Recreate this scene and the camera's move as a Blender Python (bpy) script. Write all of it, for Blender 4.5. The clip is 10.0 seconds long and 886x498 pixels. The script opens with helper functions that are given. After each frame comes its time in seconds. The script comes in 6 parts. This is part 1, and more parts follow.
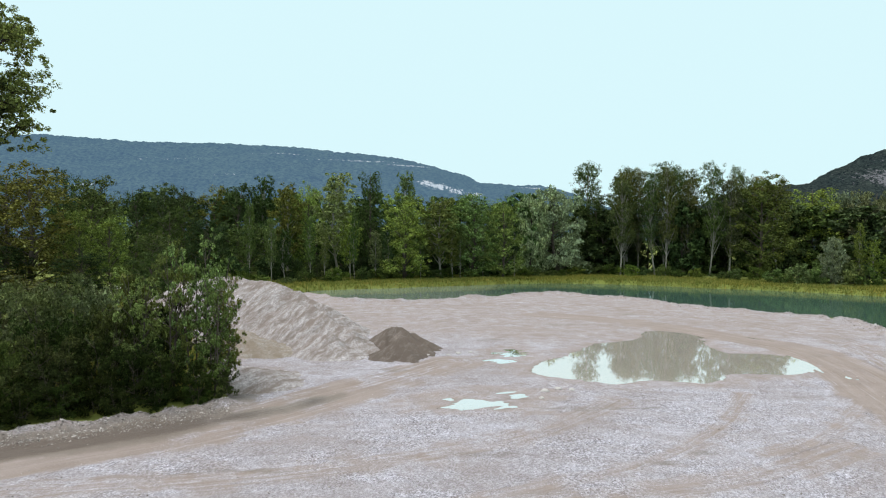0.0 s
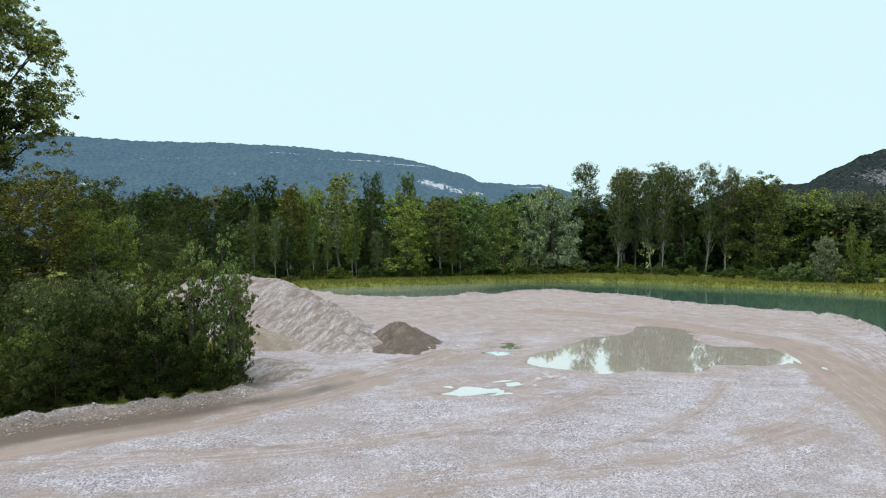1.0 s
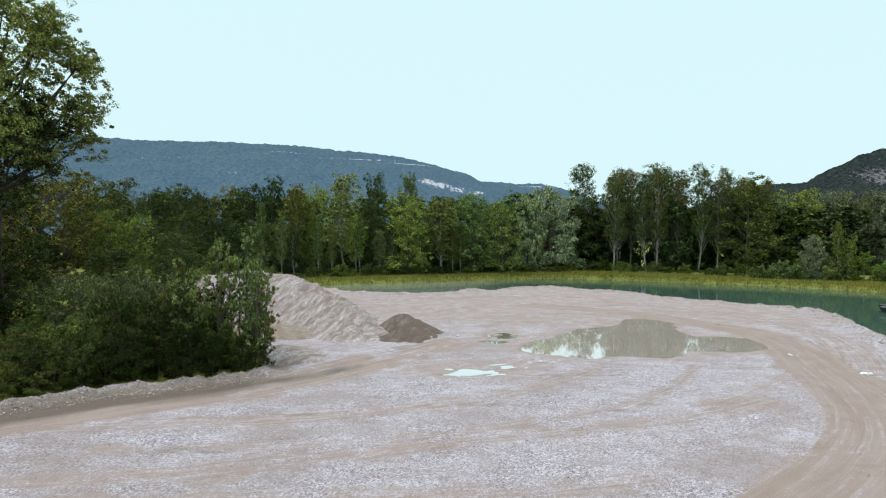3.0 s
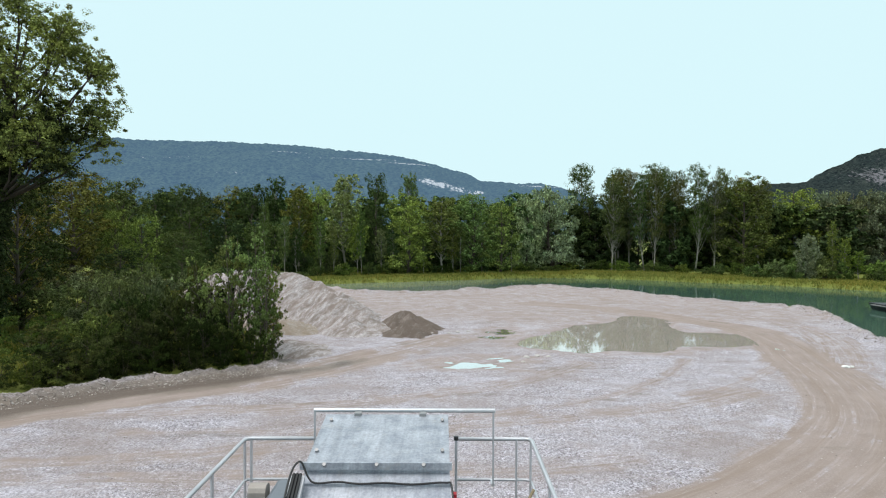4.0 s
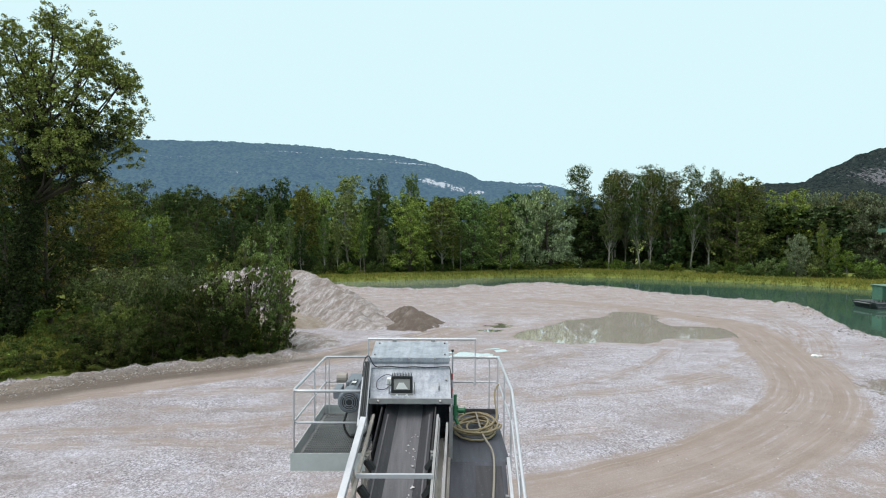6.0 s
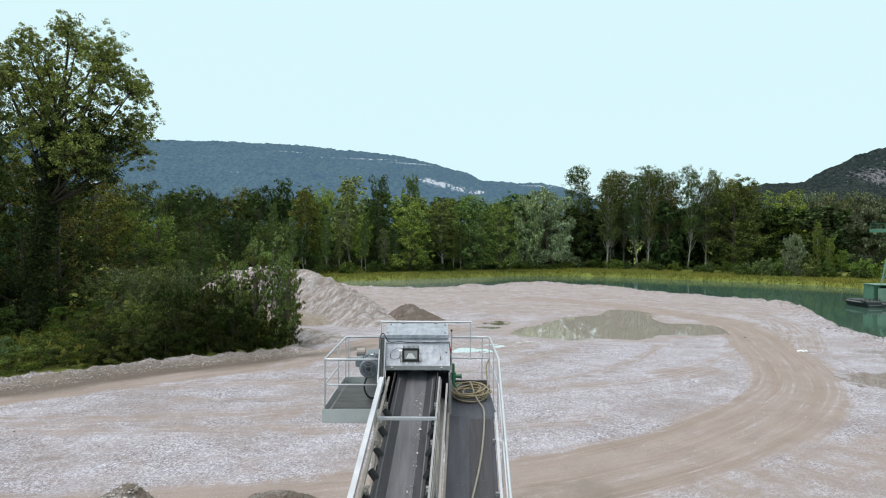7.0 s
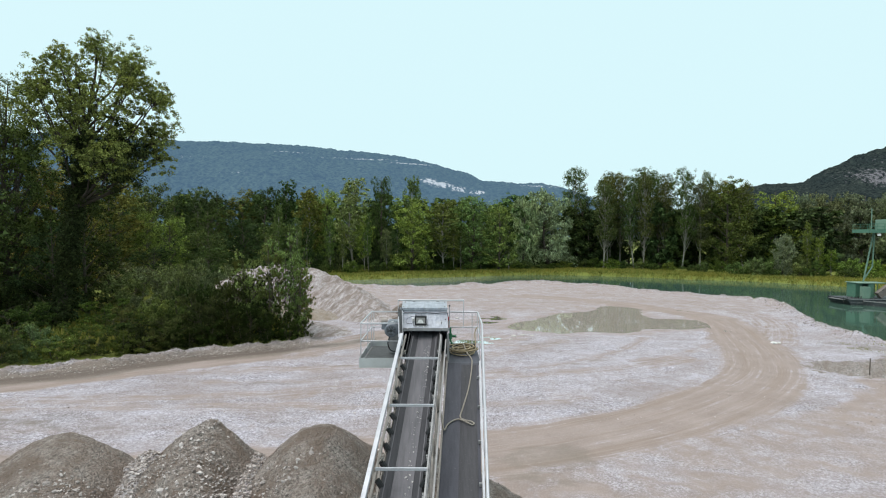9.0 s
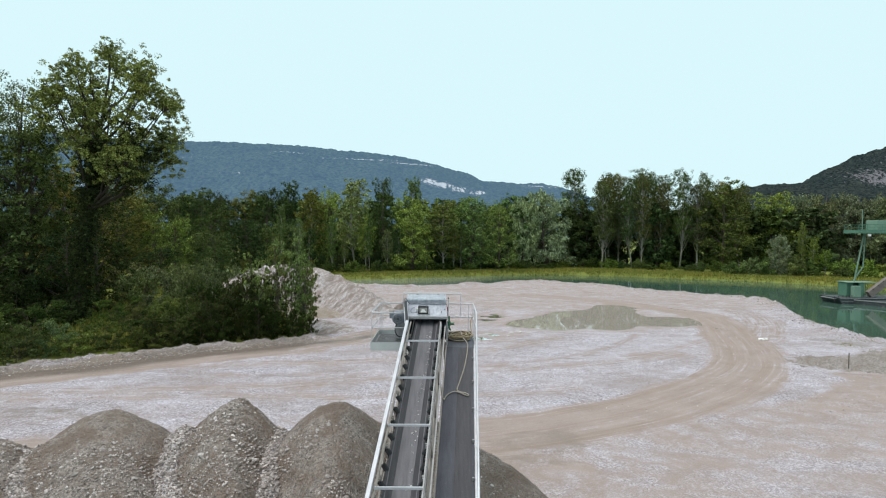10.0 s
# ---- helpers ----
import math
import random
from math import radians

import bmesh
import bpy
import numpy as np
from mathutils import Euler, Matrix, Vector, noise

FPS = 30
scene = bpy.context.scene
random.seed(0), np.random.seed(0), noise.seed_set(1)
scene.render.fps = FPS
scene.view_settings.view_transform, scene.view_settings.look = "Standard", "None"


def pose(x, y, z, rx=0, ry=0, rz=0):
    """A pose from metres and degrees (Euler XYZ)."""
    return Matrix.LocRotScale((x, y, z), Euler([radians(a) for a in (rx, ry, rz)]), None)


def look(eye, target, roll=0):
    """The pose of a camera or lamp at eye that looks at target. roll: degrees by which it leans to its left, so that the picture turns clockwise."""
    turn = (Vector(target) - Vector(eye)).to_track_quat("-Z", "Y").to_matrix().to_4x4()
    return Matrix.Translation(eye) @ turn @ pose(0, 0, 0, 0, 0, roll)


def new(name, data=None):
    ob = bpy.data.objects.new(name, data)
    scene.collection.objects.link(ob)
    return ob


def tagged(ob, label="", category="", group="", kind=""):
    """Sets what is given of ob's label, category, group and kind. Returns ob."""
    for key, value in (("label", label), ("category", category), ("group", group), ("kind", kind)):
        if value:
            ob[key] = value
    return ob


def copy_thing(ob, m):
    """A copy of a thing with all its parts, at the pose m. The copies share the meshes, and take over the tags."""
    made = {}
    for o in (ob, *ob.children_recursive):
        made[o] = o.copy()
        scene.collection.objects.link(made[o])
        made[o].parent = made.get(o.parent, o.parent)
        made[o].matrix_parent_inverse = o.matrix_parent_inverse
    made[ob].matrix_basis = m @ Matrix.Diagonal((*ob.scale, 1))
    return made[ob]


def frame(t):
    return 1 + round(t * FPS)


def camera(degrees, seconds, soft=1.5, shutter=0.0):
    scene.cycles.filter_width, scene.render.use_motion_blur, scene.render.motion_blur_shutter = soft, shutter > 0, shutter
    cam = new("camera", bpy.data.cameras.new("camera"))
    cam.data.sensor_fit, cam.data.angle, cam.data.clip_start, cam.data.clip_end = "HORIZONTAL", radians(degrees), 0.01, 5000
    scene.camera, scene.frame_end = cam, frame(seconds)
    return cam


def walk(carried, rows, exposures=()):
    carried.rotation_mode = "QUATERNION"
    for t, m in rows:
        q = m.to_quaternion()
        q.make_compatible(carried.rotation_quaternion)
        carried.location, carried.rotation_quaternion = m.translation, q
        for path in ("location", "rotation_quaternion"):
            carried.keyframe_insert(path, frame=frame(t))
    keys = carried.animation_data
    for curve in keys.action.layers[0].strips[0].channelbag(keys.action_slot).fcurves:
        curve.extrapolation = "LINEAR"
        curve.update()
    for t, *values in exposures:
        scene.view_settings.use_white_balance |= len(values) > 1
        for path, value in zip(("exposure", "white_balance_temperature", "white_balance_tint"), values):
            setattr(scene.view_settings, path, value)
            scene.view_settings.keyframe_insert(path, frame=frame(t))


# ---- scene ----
cam = camera(75.0, 10.0, 1.1)
PATH = [
    (0.0, -0.527, 0.252, 12.364, -1.159, -0.314),
    (0.5, -0.540, -1.425, 12.336, -1.191, -0.297),
    (1.0, -0.554, -3.021, 12.312, -1.221, -0.281),
    (1.5, -0.569, -4.537, 12.290, -1.249, -0.265),
    (2.0, -0.584, -5.979, 12.270, -1.275, -0.250),
    (2.5, -0.599, -7.351, 12.254, -1.298, -0.236),
    (4.0, -0.643, -11.142, 12.220, -1.356, -0.194),
    (4.5, -0.656, -12.331, 12.214, -1.370, -0.180),
    (5.0, -0.669, -13.502, 12.210, -1.383, -0.167),
    (5.5, -0.680, -14.664, 12.209, -1.393, -0.154),
    (7.0, -0.703, -18.204, 12.221, -1.409, -0.114),
    (7.5, -0.707, -19.426, 12.230, -1.410, -0.100),
    (8.0, -0.708, -20.678, 12.241, -1.409, -0.086),
    (8.5, -0.706, -21.961, 12.254, -1.405, -0.072),
    (9.0, -0.702, -23.272, 12.269, -1.398, -0.058),
    (9.5, -0.694, -24.605, 12.287, -1.389, -0.043),
    (10.0, -0.683, -25.952, 12.307, -1.378, -0.027),
]
# seconds, x, y, z, pitch and yaw in degrees
walk(cam, [(t, pose(x, y, z, 90 + pitch, 0, yaw) @ pose(0, 0, 0, 0, 0, 0.25)) for t, x, y, z, pitch, yaw in PATH])

# ---------- light ----------
SUN_ELEV, SUN_AZ = 64.0, 250.0        # azimuth clockwise from +y
world = bpy.data.worlds.new("world")
scene.world = world
world.use_nodes = True
wn, wl = world.node_tree.nodes, world.node_tree.links
wn.clear()
w_out = wn.new("ShaderNodeOutputWorld")
w_bg = wn.new("ShaderNodeBackground")
w_sky = wn.new("ShaderNodeTexSky")
w_sky.sky_type = "NISHITA"
w_sky.sun_disc = False
w_sky.sun_elevation, w_sky.sun_rotation = radians(SUN_ELEV), radians(SUN_AZ)
w_sky.dust_density = 3.0
w_gain = wn.new("ShaderNodeVectorMath")
w_gain.operation = "SCALE"
w_gain.inputs["Scale"].default_value = 0.10
w_mix = wn.new("ShaderNodeMix")
w_mix.data_type = "RGBA"
w_mix.inputs[0].default_value = 0.93
w_pos = wn.new("ShaderNodeTexCoord")
w_sep = wn.new("ShaderNodeSeparateXYZ")
w_cloud = wn.new("ShaderNodeValToRGB")                      # thin overcast: pale cyan low down, white overhead
for stop, (p, c) in zip((w_cloud.color_ramp.elements[0], w_cloud.color_ramp.elements[1]), ((0.40, (0.735, 0.985, 1.03, 1)), (0.90, (1.43, 1.43, 1.43, 1)))):
    stop.position, stop.color = p, c
wl.new(w_pos.outputs["Generated"], w_sep.inputs[0])
wl.new(w_sep.outputs["Z"], w_cloud.inputs[0])
wl.new(w_cloud.outputs[0], w_mix.inputs[7])
w_bg.inputs[1].default_value = 1.0
wl.new(w_sky.outputs[0], w_gain.inputs[0])
wl.new(w_gain.outputs[0], w_mix.inputs[6])
wl.new(w_mix.outputs[2], w_bg.inputs[0])
wl.new(w_bg.outputs[0], w_out.inputs[0])

sun = new("sun", bpy.data.lights.new("sun", "SUN"))
sun.data.energy, sun.data.angle, sun.data.color = 2.0, radians(36), (0.99, 0.97, 0.965)
az, el = radians(SUN_AZ), radians(SUN_ELEV)
sun_from = Vector((math.sin(az) * math.cos(el), math.cos(az) * math.cos(el), math.sin(el)))
sun.matrix_world = look(sun_from * 100, (0, 0, 0))


# ---------- materials ----------
class Nodes:
    """A small helper to wire a node material."""

    def __init__(self, name):
        self.mat = bpy.data.materials.new(name)
        self.mat.use_nodes = True
        self.t = self.mat.node_tree
        self.b = self.t.nodes["Principled BSDF"]
        self.out = self.t.nodes["Material Output"]
        self.pos = self.t.nodes.new("ShaderNodeTexCoord").outputs["Object"]

    def world_pos(self):
        self.pos = self.t.nodes.new("ShaderNodeNewGeometry").outputs["Position"]
        return self

    def put(self, socket, value):
        if isinstance(value, bpy.types.NodeSocket):
            self.t.links.new(value, socket)
        else:
            socket.default_value = value

    def noise(self, scale, detail=4, rough=0.6, distort=0.0, stretch=None):
        n = self.t.nodes.new("ShaderNodeTexNoise")
        n.inputs["Scale"].default_value = scale
        n.inputs["Detail"].default_value = detail
        n.inputs["Roughness"].default_value = rough
        n.inputs["Distortion"].default_value = distort
        src = self.pos
        if stretch:
            m = self.t.nodes.new("ShaderNodeMapping")
            m.inputs["Scale"].default_value = stretch
            self.t.links.new(src, m.inputs[0])
            src = m.outputs[0]
        self.t.links.new(src, n.inputs["Vector"])
        return n.outputs["Fac"]

    def cells(self, scale, out="Color", rnd=1.0):
        n = self.t.nodes.new("ShaderNodeTexVoronoi")
        n.inputs["Scale"].default_value = scale
        n.inputs["Randomness"].default_value = rnd
        self.t.links.new(self.pos, n.inputs["Vector"])
        return n.outputs[out]

    def ramp(self, fac, *stops):
        n = self.t.nodes.new("ShaderNodeValToRGB")
        e = n.color_ramp.elements
        while len(e) < len(stops):
            e.new(0.5)
        for k, (p, c) in zip(e, stops):
            k.position = p
            k.color = (c, c, c, 1) if isinstance(c, (int, float)) else (*c, 1)
        self.t.links.new(fac, n.inputs[0])
        return n.outputs[0]

    def mix(self, fac, a, b, mode="MIX"):
        n = self.t.nodes.new("ShaderNodeMix")
        n.data_type, n.blend_type = "RGBA", mode
        for sock, v in ((n.inputs[0], fac), (n.inputs[6], a), (n.inputs[7], b)):
            if isinstance(v, tuple) and len(v) == 3:
                v = (*v, 1)
            self.put(sock, v)
        return n.outputs[2]

    def math(self, op, a, b=0.0, clamp=False):
        n = self.t.nodes.new("ShaderNodeMath")
        n.operation, n.use_clamp = op, clamp
        self.put(n.inputs[0], a)
        self.put(n.inputs[1], b)
        return n.outputs[0]

    def attr(self, name):
        n = self.t.nodes.new("ShaderNodeAttribute")
        n.attribute_name = name
        return n.outputs["Fac"]

    def bump(self, height, dist, strength=1.0, normal=None):
        n = self.t.nodes.new("ShaderNodeBump")
        n.inputs["Distance"].default_value = dist
        n.inputs["Strength"].default_value = strength
        self.t.links.new(height, n.inputs["Height"])
        if normal is not None:
            self.t.links.new(normal, n.inputs["Normal"])
        return n.outputs[0]

    def done(self, color, rough=0.9, normal=None, metal=0.0, spec=0.5):
        if isinstance(color, tuple) and len(color) == 3:
            color = (*color, 1)
        self.put(self.b.inputs["Base Color"], color)
        self.put(self.b.inputs["Roughness"], rough)
        self.put(self.b.inputs["Metallic"], metal)
        self.put(self.b.inputs["Specular IOR Level"], spec)
        if normal is not None:
            self.put(self.b.inputs["Normal"], normal)
        return self.mat


def gravel_colour(n, tone=1.0):
    """Pale crushed limestone: single stones, patches of finer and coarser stone."""
    stones = n.mix(0.42, n.cells(11.0), n.cells(27.0))
    grey = n.t.nodes.new("ShaderNodeRGBToBW")
    n.t.links.new(stones, grey.inputs[0])
    fine = n.ramp(grey.outputs[0], (0.22, tuple(tone * v for v in (0.165, 0.143, 0.148))), (0.5, tuple(tone * v for v in (0.41, 0.39, 0.43))), (0.78, tuple(tone * v for v in (0.78, 0.755, 0.825))))
    fine = n.mix(1.0, fine, n.ramp(n.noise(2.4, 7, 0.82), (0.3, 0.66), (0.7, 1.24)), "MULTIPLY")
    patch = n.noise(0.22, 6, 0.62, 0.6)
    relief = n.math("ADD", n.math("MULTIPLY", n.cells(11.0, "Distance"), -0.9), n.math("MULTIPLY", n.cells(27.0, "Distance"), -0.6))
    return n.mix(n.ramp(patch, (0.38, 0.0), (0.62, 0.85)), fine, n.mix(0.45, fine, tuple(tone * v for v in (0.575, 0.555, 0.612)))), relief


def mat_ground():
    n = Nodes("ground").world_pos()
    gravel, stones = gravel_colour(n)
    streak = n.noise(0.5, 6, 0.66, 0.5, (0.6, 1.3, 1.0))
    gravel = n.mix(n.ramp(streak, (0.46, 0.0), (0.66, 0.75)), gravel, n.mix(0.45, gravel, (0.27, 0.21, 0.18)))
    dirt = n.noise(0.10, 7, 0.68, 0.8, (0.8, 1.5, 1.0))
    gravel = n.mix(n.ramp(dirt, (0.47, 0.0), (0.62, 0.9)), gravel, n.mix(0.6, gravel, (0.28, 0.23, 0.21)))
    mudc = n.mix(n.noise(0.35, 6, 0.65), (0.188, 0.15, 0.131), (0.345, 0.288, 0.262))
    mudc = n.mix(n.ramp(n.noise(11, 4, 0.75), (0.5, 0.0), (0.7, 0.4)), mudc, (0.46, 0.405, 0.39))
    rut_pos = n.t.nodes.new("ShaderNodeCombineXYZ")
    n.put(rut_pos.inputs[0], n.attr("across"))
    n.put(rut_pos.inputs[1], n.math("MULTIPLY", n.attr("along"), 0.035))
    keep, n.pos = n.pos, rut_pos.outputs[0]
    streaks, fine_streaks = n.noise(0.9, 4, 0.7), n.noise(2.6, 3, 0.7)
    n.pos = keep
    mudc = n.mix(n.math("MULTIPLY", n.ramp(streaks, (0.45, 0.0), (0.68, 0.75)), n.attr("lane")), mudc, (0.225, 0.175, 0.14))
    mudc = n.mix(n.math("MULTIPLY", n.ramp(fine_streaks, (0.5, 0.0), (0.75, 0.4)), n.attr("lane")), mudc, (0.42, 0.36, 0.34))
    edge = n.math("MULTIPLY", n.math("SUBTRACT", n.noise(0.5, 7, 0.7, 0.5), 0.5), 1.5)
    mud = n.ramp(n.math("ADD", n.math("ADD", n.attr("mud"), edge), n.math("MULTIPLY", n.math("SUBTRACT", fine_streaks, 0.5), n.math("MULTIPLY", n.attr("lane"), -1.5))), (0.22, 0.0), (0.80, 1.0))
    col = n.mix(mud, gravel, mudc)
    grit = n.math("MULTIPLY", n.math("SUBTRACT", n.noise(2.3, 8, 0.78, 0.3, (0.6, 1.4, 1.0)), 0.5), 1.7)
    wet = n.ramp(n.math("ADD", n.attr("wet"), n.math("MULTIPLY", n.math("ADD", edge, grit), 0.5)), (0.38, 0.0), (0.72, 1.0))
    col = n.mix(wet, col, n.mix(0.75, col, (0.17, 0.142, 0.115)))
    damp = n.ramp(n.math("ADD", n.math("MULTIPLY", n.attr("wet"), 0.5), n.math("MULTIPLY", n.math("ADD", edge, grit), 0.45)), (0.42, 0.0), (0.68, 1.0))
    col = n.mix(damp, col, n.mix(0.8, col, (0.115, 0.092, 0.077)))
    grass = n.mix(n.noise(0.4, 6, 0.7), (0.10, 0.14, 0.026), (0.22, 0.235, 0.05))
    gmask = n.ramp(n.math("ADD", n.attr("grass"), n.math("MULTIPLY", edge, 0.5)), (0.42, 0.0), (0.58, 1.0))
    col = n.mix(gmask, col, grass)
    h = n.math("ADD", n.math("MULTIPLY", stones, n.math("SUBTRACT", 1.0, n.math("MULTIPLY", mud, 0.75))), n.math("MULTIPLY", n.noise(1.3, 8, 0.7), 0.8))
    rough = n.math("SUBTRACT", 0.92, n.math("MULTIPLY", wet, 0.35))
    return n.done(col, rough, n.bump(h, 0.075, 1.0), spec=0.25)


def mat_pile(name, light, dark, stone_share, scale=6.0, runs=True):
    """Dumped gravel: sandy body with streaks of coarse pale stone."""
    n = Nodes(name).world_pos()
    cells = n.t.nodes.new("ShaderNodeRGBToBW")
    n.t.links.new(n.mix(0.5, n.cells(scale), n.cells(scale * 2.3)), cells.inputs[0])
    stones = n.ramp(cells.outputs[0], (0.2, tuple(0.42 * v for v in light)), (0.5, light), (0.8, tuple(1.4 * v for v in light)))
    sand = n.mix(n.noise(14, 5, 0.7), dark, tuple(1.35 * v for v in dark))
    sep = n.t.nodes.new("ShaderNodeSeparateXYZ")
    n.t.links.new(n.pos, sep.inputs[0])
    across = n.math("SUBTRACT", n.math("MULTIPLY", sep.outputs[0], 0.85), n.math("MULTIPLY", sep.outputs[1], 0.5))
    down = n.math("ADD", n.math("MULTIPLY", sep.outputs[0], 0.5), n.math("MULTIPLY", sep.outputs[1], 0.85))
    slope_pos = n.t.nodes.new("ShaderNodeCombineXYZ")
    n.put(slope_pos.inputs[0], across)
    n.put(slope_pos.inputs[1], n.math("MULTIPLY", down, 0.28))
    n.put(slope_pos.inputs[2], n.math("MULTIPLY", sep.outputs[2], 0.5))
    keep, n.pos = n.pos, slope_pos.outputs[0]
    run = n.noise(1.2, 7, 0.76, 0.2) if runs else None
    n.pos = keep
    run = run or n.noise(0.75, 7, 0.75, 0.4)
    col = n.mix(n.ramp(run, (0.60 - stone_share * 0.35, 0.0), (0.80 - stone_share * 0.35, 1.0)), sand, stones)
    h = n.math("ADD", n.math("MULTIPLY", n.cells(scale, "Distance"), -1.6), n.math("ADD", n.math("MULTIPLY", n.cells(scale * 2.3, "Distance"), -0.9), n.math("MULTIPLY", n.noise(3.5, 9, 0.8), 1.3)))
    return n.done(col, 0.95, n.bump(h, 0.075, 1.0), spec=0.25)


def mat_foliage():
    n = Nodes("foliage")
    info = n.t.nodes.new("ShaderNodeObjectInfo")
    geo = n.t.nodes.new("ShaderNodeNewGeometry")
    vary = n.ramp(geo.outputs["Random Per Island"], (0.0, 0.36), (0.55, 0.93), (0.85, 1.45), (1.0, 2.1))
    col = n.mix(1.0, info.outputs["Color"], vary, "MULTIPLY")
    col = n.mix(1.0, col, n.ramp(n.noise(0.9, 3), (0.3, 0.72), (0.7, 1.3)), "MULTIPLY")
    col = n.mix(n.ramp(n.noise(0.35, 4), (0.45, 0.0), (0.7, 0.45)), col, n.mix(1.0, col, (1.35, 1.15, 0.7), "MULTIPLY"))
    n.done(col, 0.75, spec=0.05)
    tr = n.t.nodes.new("ShaderNodeBsdfTranslucent")
    n.put(tr.inputs["Color"], n.mix(1.0, col, (1.25, 1.3, 0.6), "MULTIPLY"))
    ms = n.t.nodes.new("ShaderNodeMixShader")
    ms.inputs[0].default_value = 0.14
    n.t.links.new(n.b.outputs[0], ms.inputs[1])
    n.t.links.new(tr.outputs[0], ms.inputs[2])
    n.t.links.new(ms.outputs[0], n.out.inputs[0])
    return n.mat


def mat_bark(name, a, b):
    n = Nodes(name)
    f = n.noise(3.0, 6, 0.7, 0.0, (3, 3, 0.6))
    return n.done(n.mix(f, a, b), 0.95, n.bump(f, 0.05, 0.8), spec=0.2)


def mat_grass():
    n = Nodes("grass_blades")
    geo = n.t.nodes.new("ShaderNodeNewGeometry")
    n.pos = geo.outputs["Position"]
    c = n.ramp(geo.outputs["Random Per Island"], (0.0, (0.10, 0.14, 0.028)), (0.5, (0.20, 0.228, 0.046)), (1.0, (0.37, 0.335, 0.095)))
    c = n.mix(n.ramp(n.noise(0.07, 3), (0.4, 0.0), (0.6, 0.8)), c, n.mix(1.0, c, (1.08, 0.95, 0.75), "MULTIPLY"))
    n.done(c, 0.7, spec=0.2)
    tr = n.t.nodes.new("ShaderNodeBsdfTranslucent")
    n.put(tr.inputs["Color"], c)
    ms = n.t.nodes.new("ShaderNodeMixShader")
    ms.inputs[0].default_value = 0.3
    n.t.links.new(n.b.outputs[0], ms.inputs[1])
    n.t.links.new(tr.outputs[0], ms.inputs[2])
    n.t.links.new(ms.outputs[0], n.out.inputs[0])
    return n.mat


def mat_water(name, color, rough, wave, dist, ior):
    n = Nodes(name).world_pos()
    h = n.noise(wave, 4, 0.55)
    sep = n.t.nodes.new("ShaderNodeSeparateXYZ")
    n.t.links.new(n.pos, sep.inputs[0])
    # the water turns a paler grey-green towards -x
    pale_side = n.ramp(n.math("ADD", n.math("MULTIPLY", sep.outputs[0], -0.02), n.noise(0.05, 3)), (-0.3, 0.0), (0.5, 1.0))
    n.done(n.mix(pale_side, n.mix(n.noise(0.06, 3), color, tuple(0.8 * v for v in color)), (0.17, 0.215, 0.165)), rough, n.bump(h, dist, 0.5))
    n.b.inputs["IOR"].default_value = ior
    return n.mat


def mat_puddle(name, share):
    """Shallow water: clay under a mirror that strengthens towards grazing, up to that share."""
    n = Nodes(name).world_pos()
    clay = n.t.nodes.new("ShaderNodeBsdfDiffuse")
    n.put(clay.inputs["Color"], n.mix(n.noise(0.12, 4), (0.49, 0.45, 0.40), (0.42, 0.38, 0.325)))
    gloss = n.t.nodes.new("ShaderNodeBsdfGlossy")
    gloss.inputs["Roughness"].default_value = 0.03
    gloss.inputs["Color"].default_value = (1, 1, 1, 1)
    ripple = n.bump(n.noise(0.7, 4, 0.55), 0.0008, 0.5)
    n.put(gloss.inputs["Normal"], ripple)
    fres = n.t.nodes.new("ShaderNodeFresnel")
    fres.inputs["IOR"].default_value = 2.4
    ms = n.t.nodes.new("ShaderNodeMixShader")
    n.put(ms.inputs[0], n.math("MINIMUM", n.math("MULTIPLY", fres.outputs[0], 1.45 * share / 0.56), share))
    n.t.links.new(clay.outputs[0], ms.inputs[1])
    n.t.links.new(gloss.outputs[0], ms.inputs[2])
    n.t.links.new(ms.outputs[0], n.out.inputs[0])
    return n.mat


def mat_metal(name, a, b, rough=0.45, metal=0.75, scale=3.0):
    """Painted or galvanised steel with clouding and dust."""
    n = Nodes(name).world_pos()
    f = n.noise(scale, 6, 0.65, 0.5)
    c = n.mix(n.ramp(f, (0.3, 0.0), (0.7, 1.0)), a, b)
    dust = n.ramp(n.noise(scale * 5, 5, 0.7), (0.55, 0.0), (0.8, 0.5))
    c = n.mix(dust, c, (0.42, 0.39, 0.35))
    return n.done(c, n.math("ADD", n.math("MULTIPLY", f, 0.25), rough - 0.1), n.bump(f, 0.01, 0.25), metal)


def mat_sheet(name, a, b):
    """Galvanised sheet: clouded zinc, fine spangle, run-off streaks and a little dust."""
    n = Nodes(name).world_pos()
    cloud = n.mix(n.ramp(n.noise(2.6, 6, 0.7, 0.4), (0.36, 0.0), (0.64, 1.0)), a, b)
    spangle = n.ramp(n.noise(34, 3, 0.6), (0.35, 0.86), (0.65, 1.12))
    streak = n.ramp(n.noise(1.0, 5, 0.7, 0.2, (14, 1.2, 1.2)), (0.35, 0.84), (0.65, 1.12))
    c = n.mix(1.0, n.mix(1.0, cloud, spangle, "MULTIPLY"), streak, "MULTIPLY")
    c = n.mix(n.ramp(n.noise(5.0, 6, 0.75), (0.56, 0.0), (0.74, 0.5)), c, (0.36, 0.345, 0.32))
    return n.done(c, n.ramp(n.noise(9, 4), (0.3, 0.34), (0.7, 0.55)), n.bump(n.noise(4.0, 4), 0.004, 0.4), metal=0.4)


